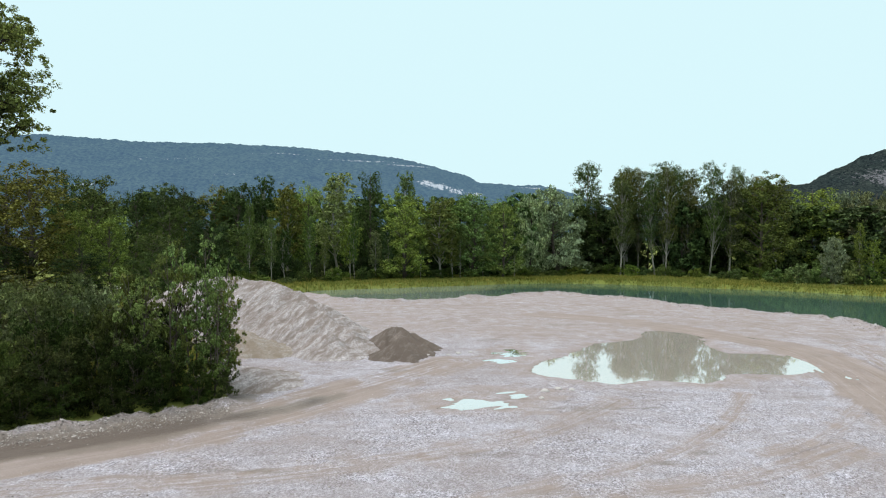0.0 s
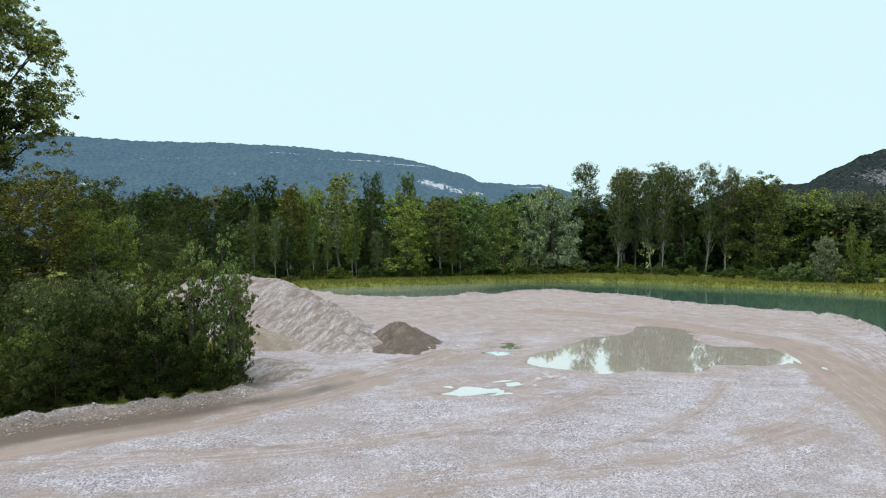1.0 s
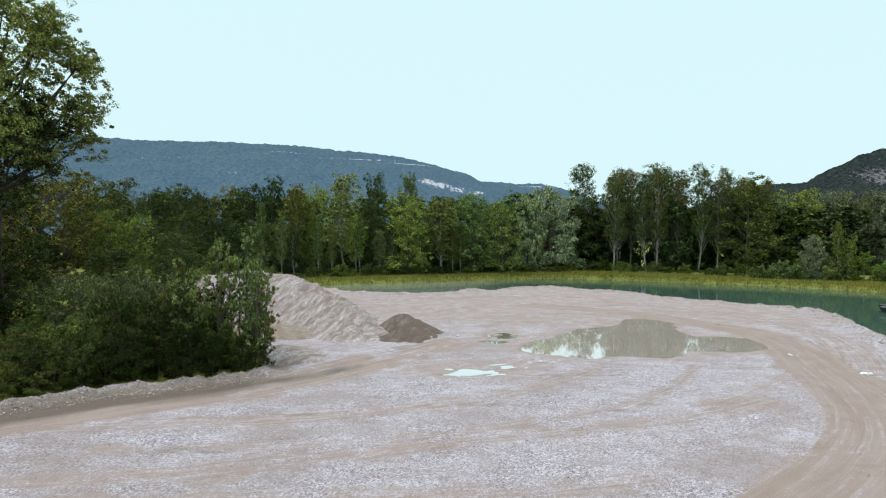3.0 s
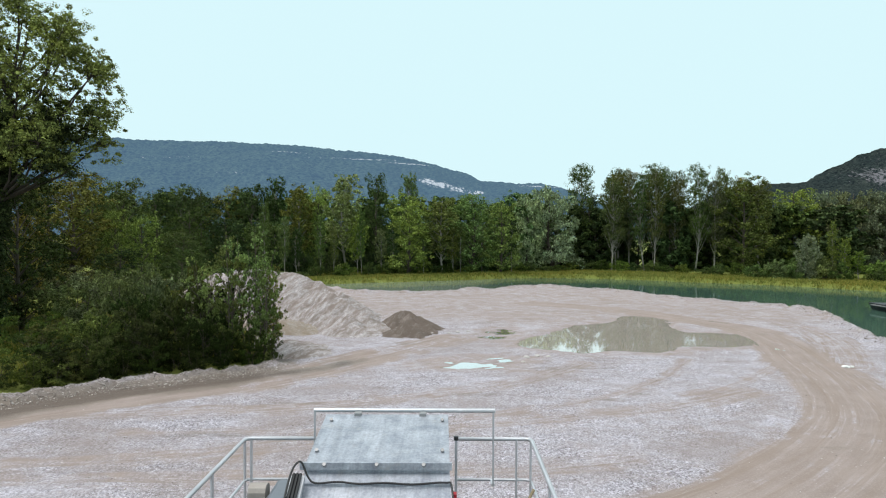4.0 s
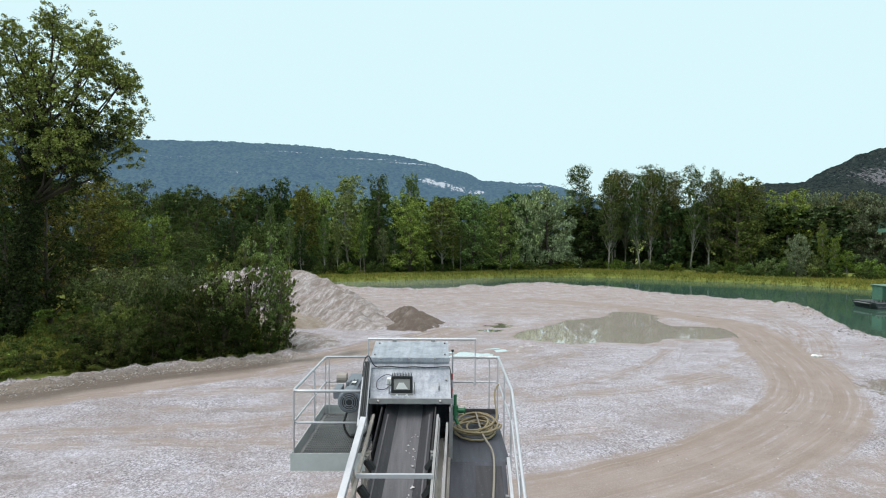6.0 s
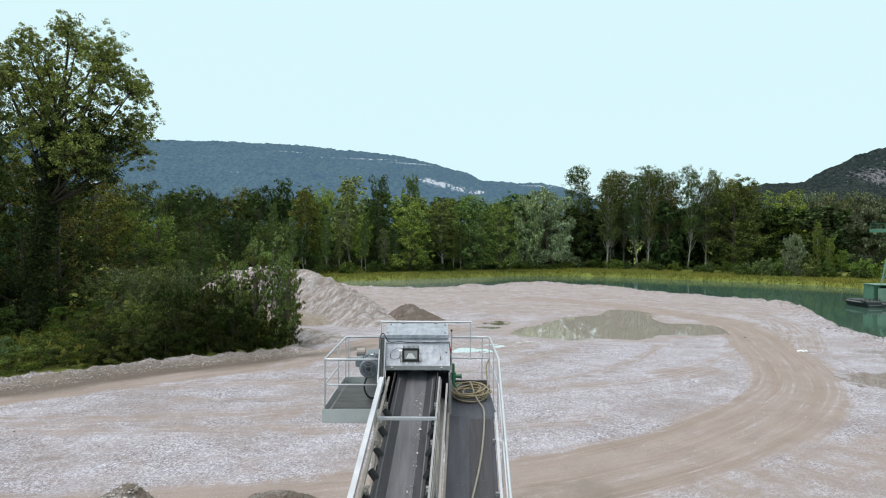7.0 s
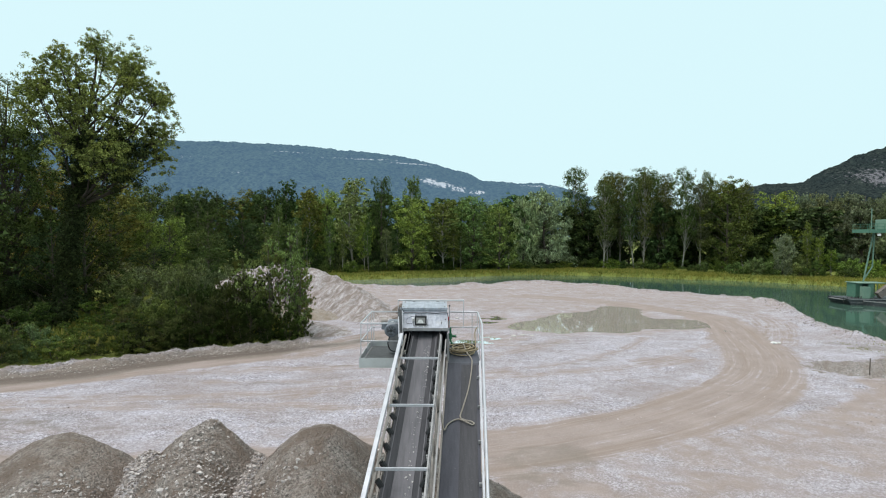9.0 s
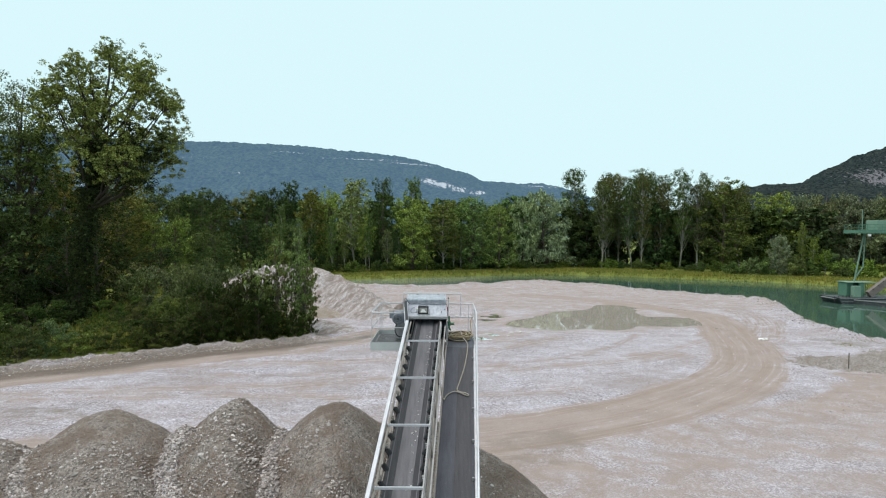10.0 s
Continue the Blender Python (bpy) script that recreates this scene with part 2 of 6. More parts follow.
def mat_rubber(name, a, b, stretch):
    n = Nodes(name).world_pos()
    f = n.noise(2.0, 6, 0.7, 0.2, stretch)
    g = n.noise(25, 3, 0.7)
    c = n.mix(n.ramp(f, (0.35, 0.0), (0.75, 1.0)), a, b)
    c = n.mix(n.ramp(g, (0.62, 0.0), (0.75, 0.26)), c, (0.30, 0.30, 0.31))
    return n.done(c, 0.6, n.bump(g, 0.01, 0.3))


def mat_plain(name, color, rough=0.6, metal=0.0, scale=12.0):
    n = Nodes(name)
    f = n.noise(scale, 5, 0.65)
    return n.done(n.mix(f, tuple(0.8 * v for v in color), tuple(1.15 * v for v in color)), rough, n.bump(f, 0.004, 0.2), metal)


def mat_hill(name, green_a, green_b, rock, haze, haze_gain, scale):
    """Wooded slope in the distance; a faint bluish glow stands in for haze."""
    n = Nodes(name).world_pos()
    trees = n.noise(scale, 6, 0.72)
    broad = n.noise(scale * 0.07, 5, 0.6)
    c = n.mix(n.ramp(trees, (0.40, 0.0), (0.60, 1.0)), green_a, green_b)
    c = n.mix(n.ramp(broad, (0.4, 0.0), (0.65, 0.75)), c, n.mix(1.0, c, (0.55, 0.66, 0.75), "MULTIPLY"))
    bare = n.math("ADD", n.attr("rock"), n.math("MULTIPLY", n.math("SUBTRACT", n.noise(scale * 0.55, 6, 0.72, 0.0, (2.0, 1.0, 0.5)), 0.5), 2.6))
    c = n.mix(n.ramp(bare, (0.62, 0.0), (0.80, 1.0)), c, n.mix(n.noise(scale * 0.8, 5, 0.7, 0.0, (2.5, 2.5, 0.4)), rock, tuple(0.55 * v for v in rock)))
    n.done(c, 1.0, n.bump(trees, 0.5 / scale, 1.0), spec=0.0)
    # emission lays the haze of distance over the slope's own colours
    n.b.inputs["Emission Color"].default_value = (*haze, 1)
    n.b.inputs["Emission Strength"].default_value = haze_gain
    return n.mat


GROUND = mat_ground()
PILE_PALE = mat_pile("pale_pile", (0.56, 0.525, 0.53), (0.235, 0.195, 0.172), 0.50, 7.5)
PILE_BROWN = mat_pile("brown_pile", (0.31, 0.265, 0.235), (0.14, 0.112, 0.093), 0.30, 9.0)
PILE_DUMP = mat_pile("dumped_pile", (0.33, 0.295, 0.265), (0.178, 0.14, 0.114), 0.52, 11.0, False)
PILE_TAN = mat_pile("tan_sand_pile", (0.43, 0.385, 0.345), (0.27, 0.22, 0.17), 0.5, 9.0, False)
PILE_GREY = mat_pile("grey_pile", (0.33, 0.30, 0.28), (0.21, 0.175, 0.15), 0.7, 8.0)
PILE_COARSE = mat_pile("coarse_pile", (0.49, 0.46, 0.46), (0.36, 0.325, 0.305), 1.1, 8.0)
CRUMBS = mat_plain("stone_crumbs", (0.52, 0.51, 0.50), 0.9, 0, 5)
STONE = mat_plain("stone", (0.46, 0.43, 0.41), 0.9, 0, 5)
FOLIAGE = mat_foliage()
BARK = mat_bark("bark", (0.055, 0.045, 0.035), (0.13, 0.11, 0.09))
BARK_DARK = mat_bark("dark_bark", (0.03, 0.025, 0.02), (0.08, 0.068, 0.055))
BARK_PALE = mat_bark("pale_bark", (0.22, 0.20, 0.17), (0.40, 0.38, 0.33))
GRASS = mat_grass()
LAKE = mat_water("lake_water", (0.058, 0.115, 0.085), 0.05, 0.9, 0.012, 1.33)
PUDDLE = mat_puddle("puddle_water", 0.61)
CLEAR_PUDDLE = mat_puddle("clear_puddle_water", 0.86)
GALV = mat_metal("galvanised_steel", (0.45, 0.465, 0.49), (0.58, 0.59, 0.62), 0.40, 0.5)
SHEET = mat_sheet("galvanised_sheet", (0.25, 0.275, 0.32), (0.43, 0.455, 0.50))
GALV_DULL = mat_metal("dull_galvanised_steel", (0.24, 0.24, 0.24), (0.36, 0.36, 0.36), 0.5, 0.5)
FRAME_STEEL = mat_metal("dusty_cream_steel", (0.24, 0.215, 0.19), (0.37, 0.34, 0.31), 0.6, 0.1)
DARK_STEEL = mat_metal("dark_steel", (0.03, 0.03, 0.03), (0.08, 0.075, 0.07), 0.6, 0.4)
GRATING = mat_metal("grating_steel", (0.18, 0.185, 0.19), (0.27, 0.28, 0.28), 0.6, 0.4)
TOE = mat_metal("toe_board_steel", (0.42, 0.45, 0.445), (0.52, 0.55, 0.545), 0.55, 0.3)
BELT = mat_rubber("belt_rubber", (0.078, 0.078, 0.087), (0.145, 0.142, 0.154), (5, 0.2, 1))
BELT_EDGE = mat_rubber("belt_edge_rubber", (0.022, 0.022, 0.026), (0.055, 0.055, 0.062), (6, 0.2, 1))
MAT = mat_rubber("mat_rubber", (0.034, 0.036, 0.048), (0.074, 0.078, 0.098), (3, 0.3, 1))
MAT.node_tree.nodes["Principled BSDF"].inputs["Roughness"].default_value = 0.6
PLATE = mat_metal("walkway_plate", (0.045, 0.042, 0.042), (0.11, 0.10, 0.10), 0.4, 0.3)
MOTOR = mat_plain("motor_grey", (0.16, 0.18, 0.205), 0.45, 0.2)
MOTOR_DARK = mat_plain("motor_dark", (0.016, 0.019, 0.022), 0.5, 0.0)
BLACK = mat_plain("black_plastic", (0.012, 0.012, 0.013), 0.45)
LENS = mat_plain("lamp_glass", (0.30, 0.295, 0.28), 0.12)
WHITE = mat_plain("white_plastic", (0.72, 0.72, 0.70), 0.5)
RED = mat_plain("red_plastic", (0.45, 0.02, 0.03), 0.5)
GREEN_TAP = mat_plain("green_paint", (0.012, 0.12, 0.045), 0.4)
HOSE_GREY = mat_plain("dusty_hose_rubber", (0.27, 0.245, 0.205), 0.6)
HOSE = mat_plain("hose_rubber", (0.27, 0.215, 0.125), 0.6)
DREDGE_GREEN = mat_metal("dredge_green", (0.05, 0.145, 0.095), (0.085, 0.20, 0.135), 0.6, 0.0, 0.6)
DREDGE_SHADED = mat_metal("dredge_shaded_green", (0.018, 0.05, 0.035), (0.03, 0.075, 0.05), 0.6, 0.0, 0.6)
DREDGE_PALE = mat_metal("dredge_pale_green", (0.11, 0.205, 0.15), (0.17, 0.275, 0.205), 0.6, 0.0, 0.6)
HULL = mat_metal("hull_steel", (0.022, 0.027, 0.03), (0.06, 0.068, 0.072), 0.6, 0.2, 0.5)
CHUTE = mat_metal("chute_steel", (0.13, 0.11, 0.10), (0.22, 0.19, 0.17), 0.7, 0.1, 0.6)
GLASS_DARK = mat_plain("window_glass", (0.02, 0.03, 0.03), 0.08)
# last colour and gain: the haze glow, strong far off, weak nearby
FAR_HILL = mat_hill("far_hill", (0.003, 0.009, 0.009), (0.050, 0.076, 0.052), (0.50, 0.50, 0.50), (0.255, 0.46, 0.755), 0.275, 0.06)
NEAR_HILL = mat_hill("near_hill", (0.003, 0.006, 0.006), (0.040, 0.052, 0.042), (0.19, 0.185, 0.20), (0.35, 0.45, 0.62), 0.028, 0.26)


# ---------- mesh helpers ----------
class Mesh:
    """Collects vertices and faces of one mesh."""

    def __init__(self):
        self.v, self.f = [], []

    def add(self, verts, faces):
        k = len(self.v)
        self.v += [tuple(p) for p in verts]
        self.f += [tuple(k + i for i in q) for q in faces]
        return self

    def box(self, lo, hi):
        (a, b, c), (d, e, f) = lo, hi
        return self.add([(a, b, c), (d, b, c), (d, e, c), (a, e, c), (a, b, f), (d, b, f), (d, e, f), (a, e, f)],
                        [(3, 2, 1, 0), (4, 5, 6, 7), (0, 1, 5, 4), (1, 2, 6, 5), (2, 3, 7, 6), (3, 0, 4, 7)])

    def beam(self, a, b, w, h, up=(0, 0, 1)):
        a, b = Vector(a), Vector(b)
        d = (b - a).normalized()
        s = d.cross(Vector(up))
        if s.length < 1e-4:
            s = d.cross(Vector((1, 0, 0)))
        s.normalize()
        u = s.cross(d)
        ring = lambda p: [p + s * (w / 2) * i + u * (h / 2) * j for i, j in ((-1, -1), (1, -1), (1, 1), (-1, 1))]
        return self.add(ring(a) + ring(b), [(0, 1, 2, 3), (7, 6, 5, 4), (0, 4, 5, 1), (1, 5, 6, 2), (2, 6, 7, 3), (3, 7, 4, 0)])

    def tube(self, pts, radii, n=8, caps=True):
        pts = [Vector(p) for p in pts]
        if not isinstance(radii, (list, tuple)):
            radii = [radii] * len(pts)
        k = len(self.v)
        side = None
        for i, p in enumerate(pts):
            d = (pts[min(i + 1, len(pts) - 1)] - pts[max(i - 1, 0)]).normalized()
            if side is None:
                side = d.orthogonal().normalized()
            side = (side - d * side.dot(d)).normalized()
            up = d.cross(side)
            for j in range(n):
                t = 2 * math.pi * j / n
                self.v.append(tuple(p + (side * math.cos(t) + up * math.sin(t)) * radii[i]))
        for i in range(len(pts) - 1):
            for j in range(n):
                a, b = k + i * n + j, k + i * n + (j + 1) % n
                self.f.append((a, b, b + n, a + n))
        if caps:
            self.f.append(tuple(k + j for j in reversed(range(n))))
            self.f.append(tuple(k + (len(pts) - 1) * n + j for j in range(n)))
        return self

    def quad(self, a, b, c, d):
        return self.add([a, b, c, d], [(0, 1, 2, 3)])

    def data(self, name, mats, smooth=False):
        me = bpy.data.meshes.new(name)
        me.from_pydata(self.v, [], self.f)
        for m in mats if isinstance(mats, (list, tuple)) else [mats]:
            me.materials.append(m)
        if smooth:
            me.polygons.foreach_set("use_smooth", [True] * len(me.polygons))
        me.update()
        return me


def part(name, mesh, material, parent=None, label="", smooth=False, bevel=0.0):
    ob = new(name, mesh.data(name, material, smooth))
    if parent:
        ob.parent = parent
    if label:
        tagged(ob, label)
    if bevel:
        m = ob.modifiers.new("bevel", "BEVEL")
        m.width, m.segments, m.limit_method = bevel, 2, "ANGLE"
    return ob


def thing(name, label, category, group="", kind="", at=(0, 0, 0)):
    ob = new(name)
    ob.location = at
    return tagged(ob, label, category, group, kind)


def grid_mesh(name, xs, ys, z, mats, attrs=None):
    """A height field over the grid lines xs, ys."""
    nx, ny = len(xs), len(ys)
    gx, gy = np.meshgrid(xs, ys)
    co = np.stack([gx, gy, z], -1).reshape(-1, 3).astype(np.float32)
    i = (np.arange(ny - 1)[:, None] * nx + np.arange(nx - 1)[None, :]).ravel()
    faces = np.stack([i, i + 1, i + nx + 1, i + nx], -1).astype(np.int32)
    return soup(name, co, faces, mats, attrs, True)


def soup(name, co, faces, mats, attrs=None, smooth=False):
    """A mesh from arrays of vertices and of equal-sided faces."""
    k = faces.shape[1]
    me = bpy.data.meshes.new(name)
    me.vertices.add(len(co))
    me.vertices.foreach_set("co", co.astype(np.float32).ravel())
    me.loops.add(faces.size)
    me.loops.foreach_set("vertex_index", faces.astype(np.int32).ravel())
    me.polygons.add(len(faces))
    me.polygons.foreach_set("loop_start", np.arange(0, faces.size, k, dtype=np.int32))
    me.polygons.foreach_set("loop_total", np.full(len(faces), k, dtype=np.int32))
    me.polygons.foreach_set("use_smooth", np.full(len(faces), smooth))
    for m in mats if isinstance(mats, (list, tuple)) else [mats]:
        me.materials.append(m)
    for key, val in (attrs or {}).items():
        me.attributes.new(key, "FLOAT", "POINT").data.foreach_set("value", val.astype(np.float32).ravel())
    me.update(calc_edges=True)
    me.validate()
    return me


def value_noise(x, y, seed=0):
    """Smooth value noise on arrays, about -1 to 1."""
    xi, yi = np.floor(x).astype(np.int64), np.floor(y).astype(np.int64)
    fx, fy = x - xi, y - yi
    fx, fy = fx * fx * (3 - 2 * fx), fy * fy * (3 - 2 * fy)

    def h(a, b):
        k = (a * 374761393 + b * 668265263 + seed * 974711) & 0xFFFFFFFF
        k = ((k ^ (k >> 13)) * 1274126177) & 0xFFFFFFFF
        return ((k ^ (k >> 16)) & 0xFFFF) / 32767.5 - 1
    return (h(xi, yi) * (1 - fx) + h(xi + 1, yi) * fx) * (1 - fy) + (h(xi, yi + 1) * (1 - fx) + h(xi + 1, yi + 1) * fx) * fy


def fbm(x, y, octaves=4, seed=0):
    out, amp = 0, 1.0
    for o in range(octaves):
        out = out + amp * value_noise(x * 2 ** o, y * 2 ** o, seed + o)
        amp *= 0.5
    return out


def seg_dist(x, y, pts, closed=False, with_run=False):
    """Distance to a polyline, and the signed side distance of the nearest segment."""
    best = np.full(x.shape, 1e9)
    side, run, done = np.zeros(x.shape), np.zeros(x.shape), 0.0
    ends = list(zip(pts, pts[1:] + (pts[:1] if closed else [])))
    if not closed:
        ends = ends[:len(pts) - 1]
    for (ax, ay), (bx, by) in ends:
        dx, dy = bx - ax, by - ay
        t = np.clip(((x - ax) * dx + (y - ay) * dy) / (dx * dx + dy * dy), 0, 1)
        d = np.hypot(x - ax - t * dx, y - ay - t * dy)
        s = np.sign((x - ax) * dy - (y - ay) * dx)
        side = np.where(d < best, s * d, side)
        run = np.where(d < best, done + t * math.hypot(dx, dy), run)
        done += math.hypot(dx, dy)
        best = np.minimum(best, d)
    return (best, side, run) if with_run else (best, side)


def inside(x, y, poly):
    r = np.zeros(x.shape, bool)
    for (ax, ay), (bx, by) in zip(poly, poly[1:] + poly[:1]):
        if ay != by:
            r ^= ((ay > y) != (by > y)) & (x < (bx - ax) * (y - ay) / (by - ay) + ax)
    return r


def smooth_line(pts, steps=6, closed=False):
    """Catmull-Rom through the points."""
    out, n = [], len(pts)
    for i in range(n if closed else n - 1):
        g = lambda k: np.array(pts[(i + k) % n] if closed else pts[min(max(i + k, 0), n - 1)], float)
        p0, p1, p2, p3 = g(-1), g(0), g(1), g(2)
        for j in range(steps):
            t = j / steps
            out.append(tuple(0.5 * (2 * p1 + (p2 - p0) * t + (2 * p0 - 5 * p1 + 4 * p2 - p3) * t * t + (3 * p1 - p0 - 3 * p2 + p3) * t ** 3)))
    if not closed:
        out.append(tuple(float(v) for v in pts[-1]))
    return [tuple(float(v) for v in p) for p in out]


def sstep(a, b, v):
    t = np.clip((v - a) / (b - a), 0, 1)
    return t * t * (3 - 2 * t)


# ---------- the ground ----------
WATER = -1.2
LAKE_EDGE = smooth_line([(-44, 128), (-27, 126), (-19, 115.5), (-9, 113), (3, 118.5), (15, 126), (26, 131.5), (35, 124), (42, 114.5), (48, 103.5), (56, 97.5), (64, 88), (62, 77), (57, 64), (54.3, 57), (54, 51), (53, 45), (57, 38), (75, 31), (120, 26), (220, 20),
                         (230, 70), (150, 92), (118, 108), (105, 133), (90, 147.5), (74, 156), (58, 165), (38, 171.5), (20, 168.5), (3, 161), (-19, 151), (-34, 142.5)], 4, True)
BERM = smooth_line([(-75, 8), (-52, 18), (-39.7, 26.0), (-33, 29.8), (-27, 35.6), (-21, 38.6), (-16.2, 42.3)])
GREEN = [(-400, -40), (-75, 8.4), (-52, 18.3), (-39.7, 26.3), (-33, 30.2), (-27, 36.0), (-21, 39.1), (-16.4, 42.8), (-18, 48), (-27, 62), (-33, 78), (-38, 100), (-40, 118), (-46, 126), (-46, 500), (-900, 500)]
ROAD_LEFT = smooth_line([(-75, 2), (-52, 13), (-38, 22), (-29, 28.5), (-22.5, 33.2), (-17.5, 36.2), (-12.8, 40.2), (-8, 46), (-3, 52.5), (0.5, 57)])
ROAD_RIGHT = smooth_line([(-40, 3), (-18, 5), (-6, 7.5), (4, 10), (11, 13.2), (17, 17), (23.5, 22.6), (28.6, 29), (32.4, 37), (35.2, 45), (38.5, 55), (39.5, 64), (36, 72), (28, 84), (16, 93)])
ROAD_NEAR = smooth_line([(-38, 18), (-16, 20), (2, 26), (14, 29), (24, 34)])
DAMP_EDGE = smooth_line([(-19.5, 36.2), (-15.8, 38.9), (-12.5, 41.0), (-9.4, 43.9), (-6.4, 47.0), (-3.6, 51.0)])
TRACK_A = smooth_line([(-34, 16.5), (-14, 17.5), (2, 18.5), (10, 20)])
TRACK_B = smooth_line([(-26, 27.5), (-10, 30), (4, 35.5), (13, 44)])
TRACK_C = smooth_line([(-20, 24), (-6, 25), (8, 30), (18, 38), (24, 46)])
TRACK_D = smooth_line([(18, 33), (22, 35), (29, 41), (37, 49)])
YARD_RIGHT = smooth_line([(4, 2), (18, 5), (34, 12), (44, 24)])
SHORE_STRIP = smooth_line([(38, 44), (44, 54), (48, 66), (46, 80), (36, 96), (20, 108), (0, 104), (-18, 100)])
BIG_PUDDLE = smooth_line([(8.2, 54.3), (9.5, 51.4), (12, 50.3), (15, 49.2), (18, 50.6), (21.5, 49.7), (24.5, 50.5), (26.4, 52.9), (30.5, 52.8), (34.5, 54.2), (36.4, 58), (35.4, 62), (31, 62.3), (30.2, 66), (31.5, 69.6), (32.5, 74),
                          (29.5, 77.2), (27, 77), (24, 71.2), (17.3, 67.3), (13.2, 61.1), (9.9, 58)], 3, True)
PUDDLES = [(7.4, 62.0, 1.5, 2.4), (5.9, 58.4, 1.7, 1.2), (2.0, 43.2, 2.2, 1.05), (5.2, 45.7, 1.3, 0.8)]


WET_SPOTS = [(30.2, 94.2, 2.6, 1.8), (19, 82, 8, 1.5), (28, 83, 5, 1.2), (18, 101, 3, 2), (11.5, 31.8, 2.4, 0.6), (14.5, 33.2, 1.6, 0.5), (12, 42, 5, 0.9), (6, 70, 4, 1.6), (45, 43, 3, 1.5), (48, 40, 5, 3), (43, 27.5, 5, 1.4), (-22, 49, 5, 3),
             (4.2, 7.2, 3.2, 3.4), (6.5, 8.6, 2.0, 1.8), (-27, 13.5, 8, 2.5), (-34, 9.5, 7, 2.5), (-6, 54, 4, 1.2), (22, 21.6, 2.5, 0.5), (-12, 30.5, 5, 0.5), (-14, 23.5, 6, 0.5), (2, 33, 4, 0.5)]


def ground_z(x, y):
    dl, _ = seg_dist(x, y, LAKE_EDGE, True)
    wob = 0.8 * fbm(x * 0.13, y * 0.13, 2, 5) + 0.25 * fbm(x * 0.7, y * 0.7, 2, 6)
    sd = np.where(inside(x, y, LAKE_EDGE), dl, -dl) + wob            # > 0 in the lake
    near_side = y < 108 + 0.35 * np.abs(x) + np.where(x < 60, 20, -40)
    base = np.maximum(0.13 * fbm(x * 0.09, y * 0.09, 4, 1), -0.02) + 0.03 * fbm(x * 0.8, y * 0.8, 3, 2)
    lip = (0.55 * np.exp(-((sd + 2.3) / 1.0) ** 2) * (0.6 + 0.45 * fbm(x * 0.17, y * 0.17, 2, 9) + 0.22 * fbm(x * 0.9, y * 0.9, 3, 29)) + 0.22 * np.exp(-((sd + 4.2) / 1.6) ** 2) * np.abs(fbm(x * 0.9, y * 0.9, 3, 19))) * near_side
    z = base + lip
    z = z + 0.5 * sstep(8, 26, -sd) * ~near_side
    z = z * sstep(-0.4, -2.2, sd) + np.where(sd > -2.2, (WATER - 0.02 - 0.5 * np.clip(sd, -2.2, 3.0) - 0.05) * sstep(-2.2, -0.4, sd), 0)
    # berm along the scrub
    db, _ = seg_dist(x, y, BERM)
    hb = 0.58 + 0.25 * fbm(x * 0.35, y * 0.35, 3, 11)
    z = z + (hb + 0.16 * fbm(x * 1.6, y * 1.6, 3, 14)) * np.exp(-(db / 0.85) ** 2)
    veg = inside(x, y, GREEN)
    z = z + np.where(veg, 0.45 * sstep(0, 3, db), 0)
    # puddles: shallow basins
    dp, _ = seg_dist(x, y, BIG_PUDDLE, True)
    pd = np.where(inside(x, y, BIG_PUDDLE), -dp, dp) + 0.35 * fbm(x * 0.5, y * 0.5, 4, 21)
    for cx, cy, rx, ry in PUDDLES:
        small = (np.hypot((x - cx) / rx, (y - cy) / ry) - 1) * min(rx, ry) + 0.75 * fbm(x * 0.5 + y * 0.2, y * 1.7 - x * 0.6, 2, 24) + 0.15
        pd = np.minimum(pd, small)
    basin = sstep(2.4, -2.4, pd)
    z = z * (1 - sstep(2.8, 0.6, pd)) + 0.03 * sstep(2.8, 0.6, pd) - 0.25 * basin + 0.012 * fbm(x * 2.2, y * 2.2, 2, 26) * sstep(2.8, 0.6, pd)
    # wheel ruts
    mud, lane = np.zeros(x.shape), np.zeros(x.shape)
    across, along = np.zeros(x.shape), np.zeros(x.shape)
    for line, wide in ((ROAD_LEFT, 3.1), (ROAD_RIGHT, 3.4), (ROAD_NEAR, 1.3), (TRACK_A, 0.9), (TRACK_B, 1.5), (TRACK_C, 0.7), (TRACK_D, 0.8), (YARD_RIGHT, 8.5), (SHORE_STRIP, 3.0)):
        d, s, run = seg_dist(x, y, line, False, True)
        m = sstep(wide + 1.3, wide - 0.9, d + 0.5 * value_noise(x * 0.35, y * 0.35, 15))
        if wide != 8.5:                                     # the yard is churned every way, with no lanes
            across, along = np.where(m > lane, s, across), np.where(m > lane, run, along)
            lane = np.maximum(lane, m)
        mud = np.maximum(mud, m * ((0.78 + 0.37 * sstep(-12, -24, x) + 0.3 * fbm(x * 0.3, y * 0.3, 3, 53)) if wide == 3.1 else 0.95 if wide == 3.4 else 0.66 + 0.2 * fbm(x * 0.11, y * 0.11, 3, 48) if wide == 8.5 else 0.56))
    rut = (0.07 * value_noise(across * 1.5, along * 0.05, 3) + 0.05 * value_noise(across * 3.2, along * 0.09, 4)) * lane
    # tyre-turned gravel: low crossing ridges
    rut = rut + 0.035 * value_noise(x * 0.25 + 0.5 * fbm(x * 0.1, y * 0.1, 2, 31), y * 1.5 - x * 0.35, 32) * (1 - mud) * sstep(60, 30, y)
    z = z + np.where(veg, 0, rut)
    wet = np.maximum(0.55 * sstep(1.0, -0.2, pd), 0.75 * sstep(-1.9, -0.8, sd))
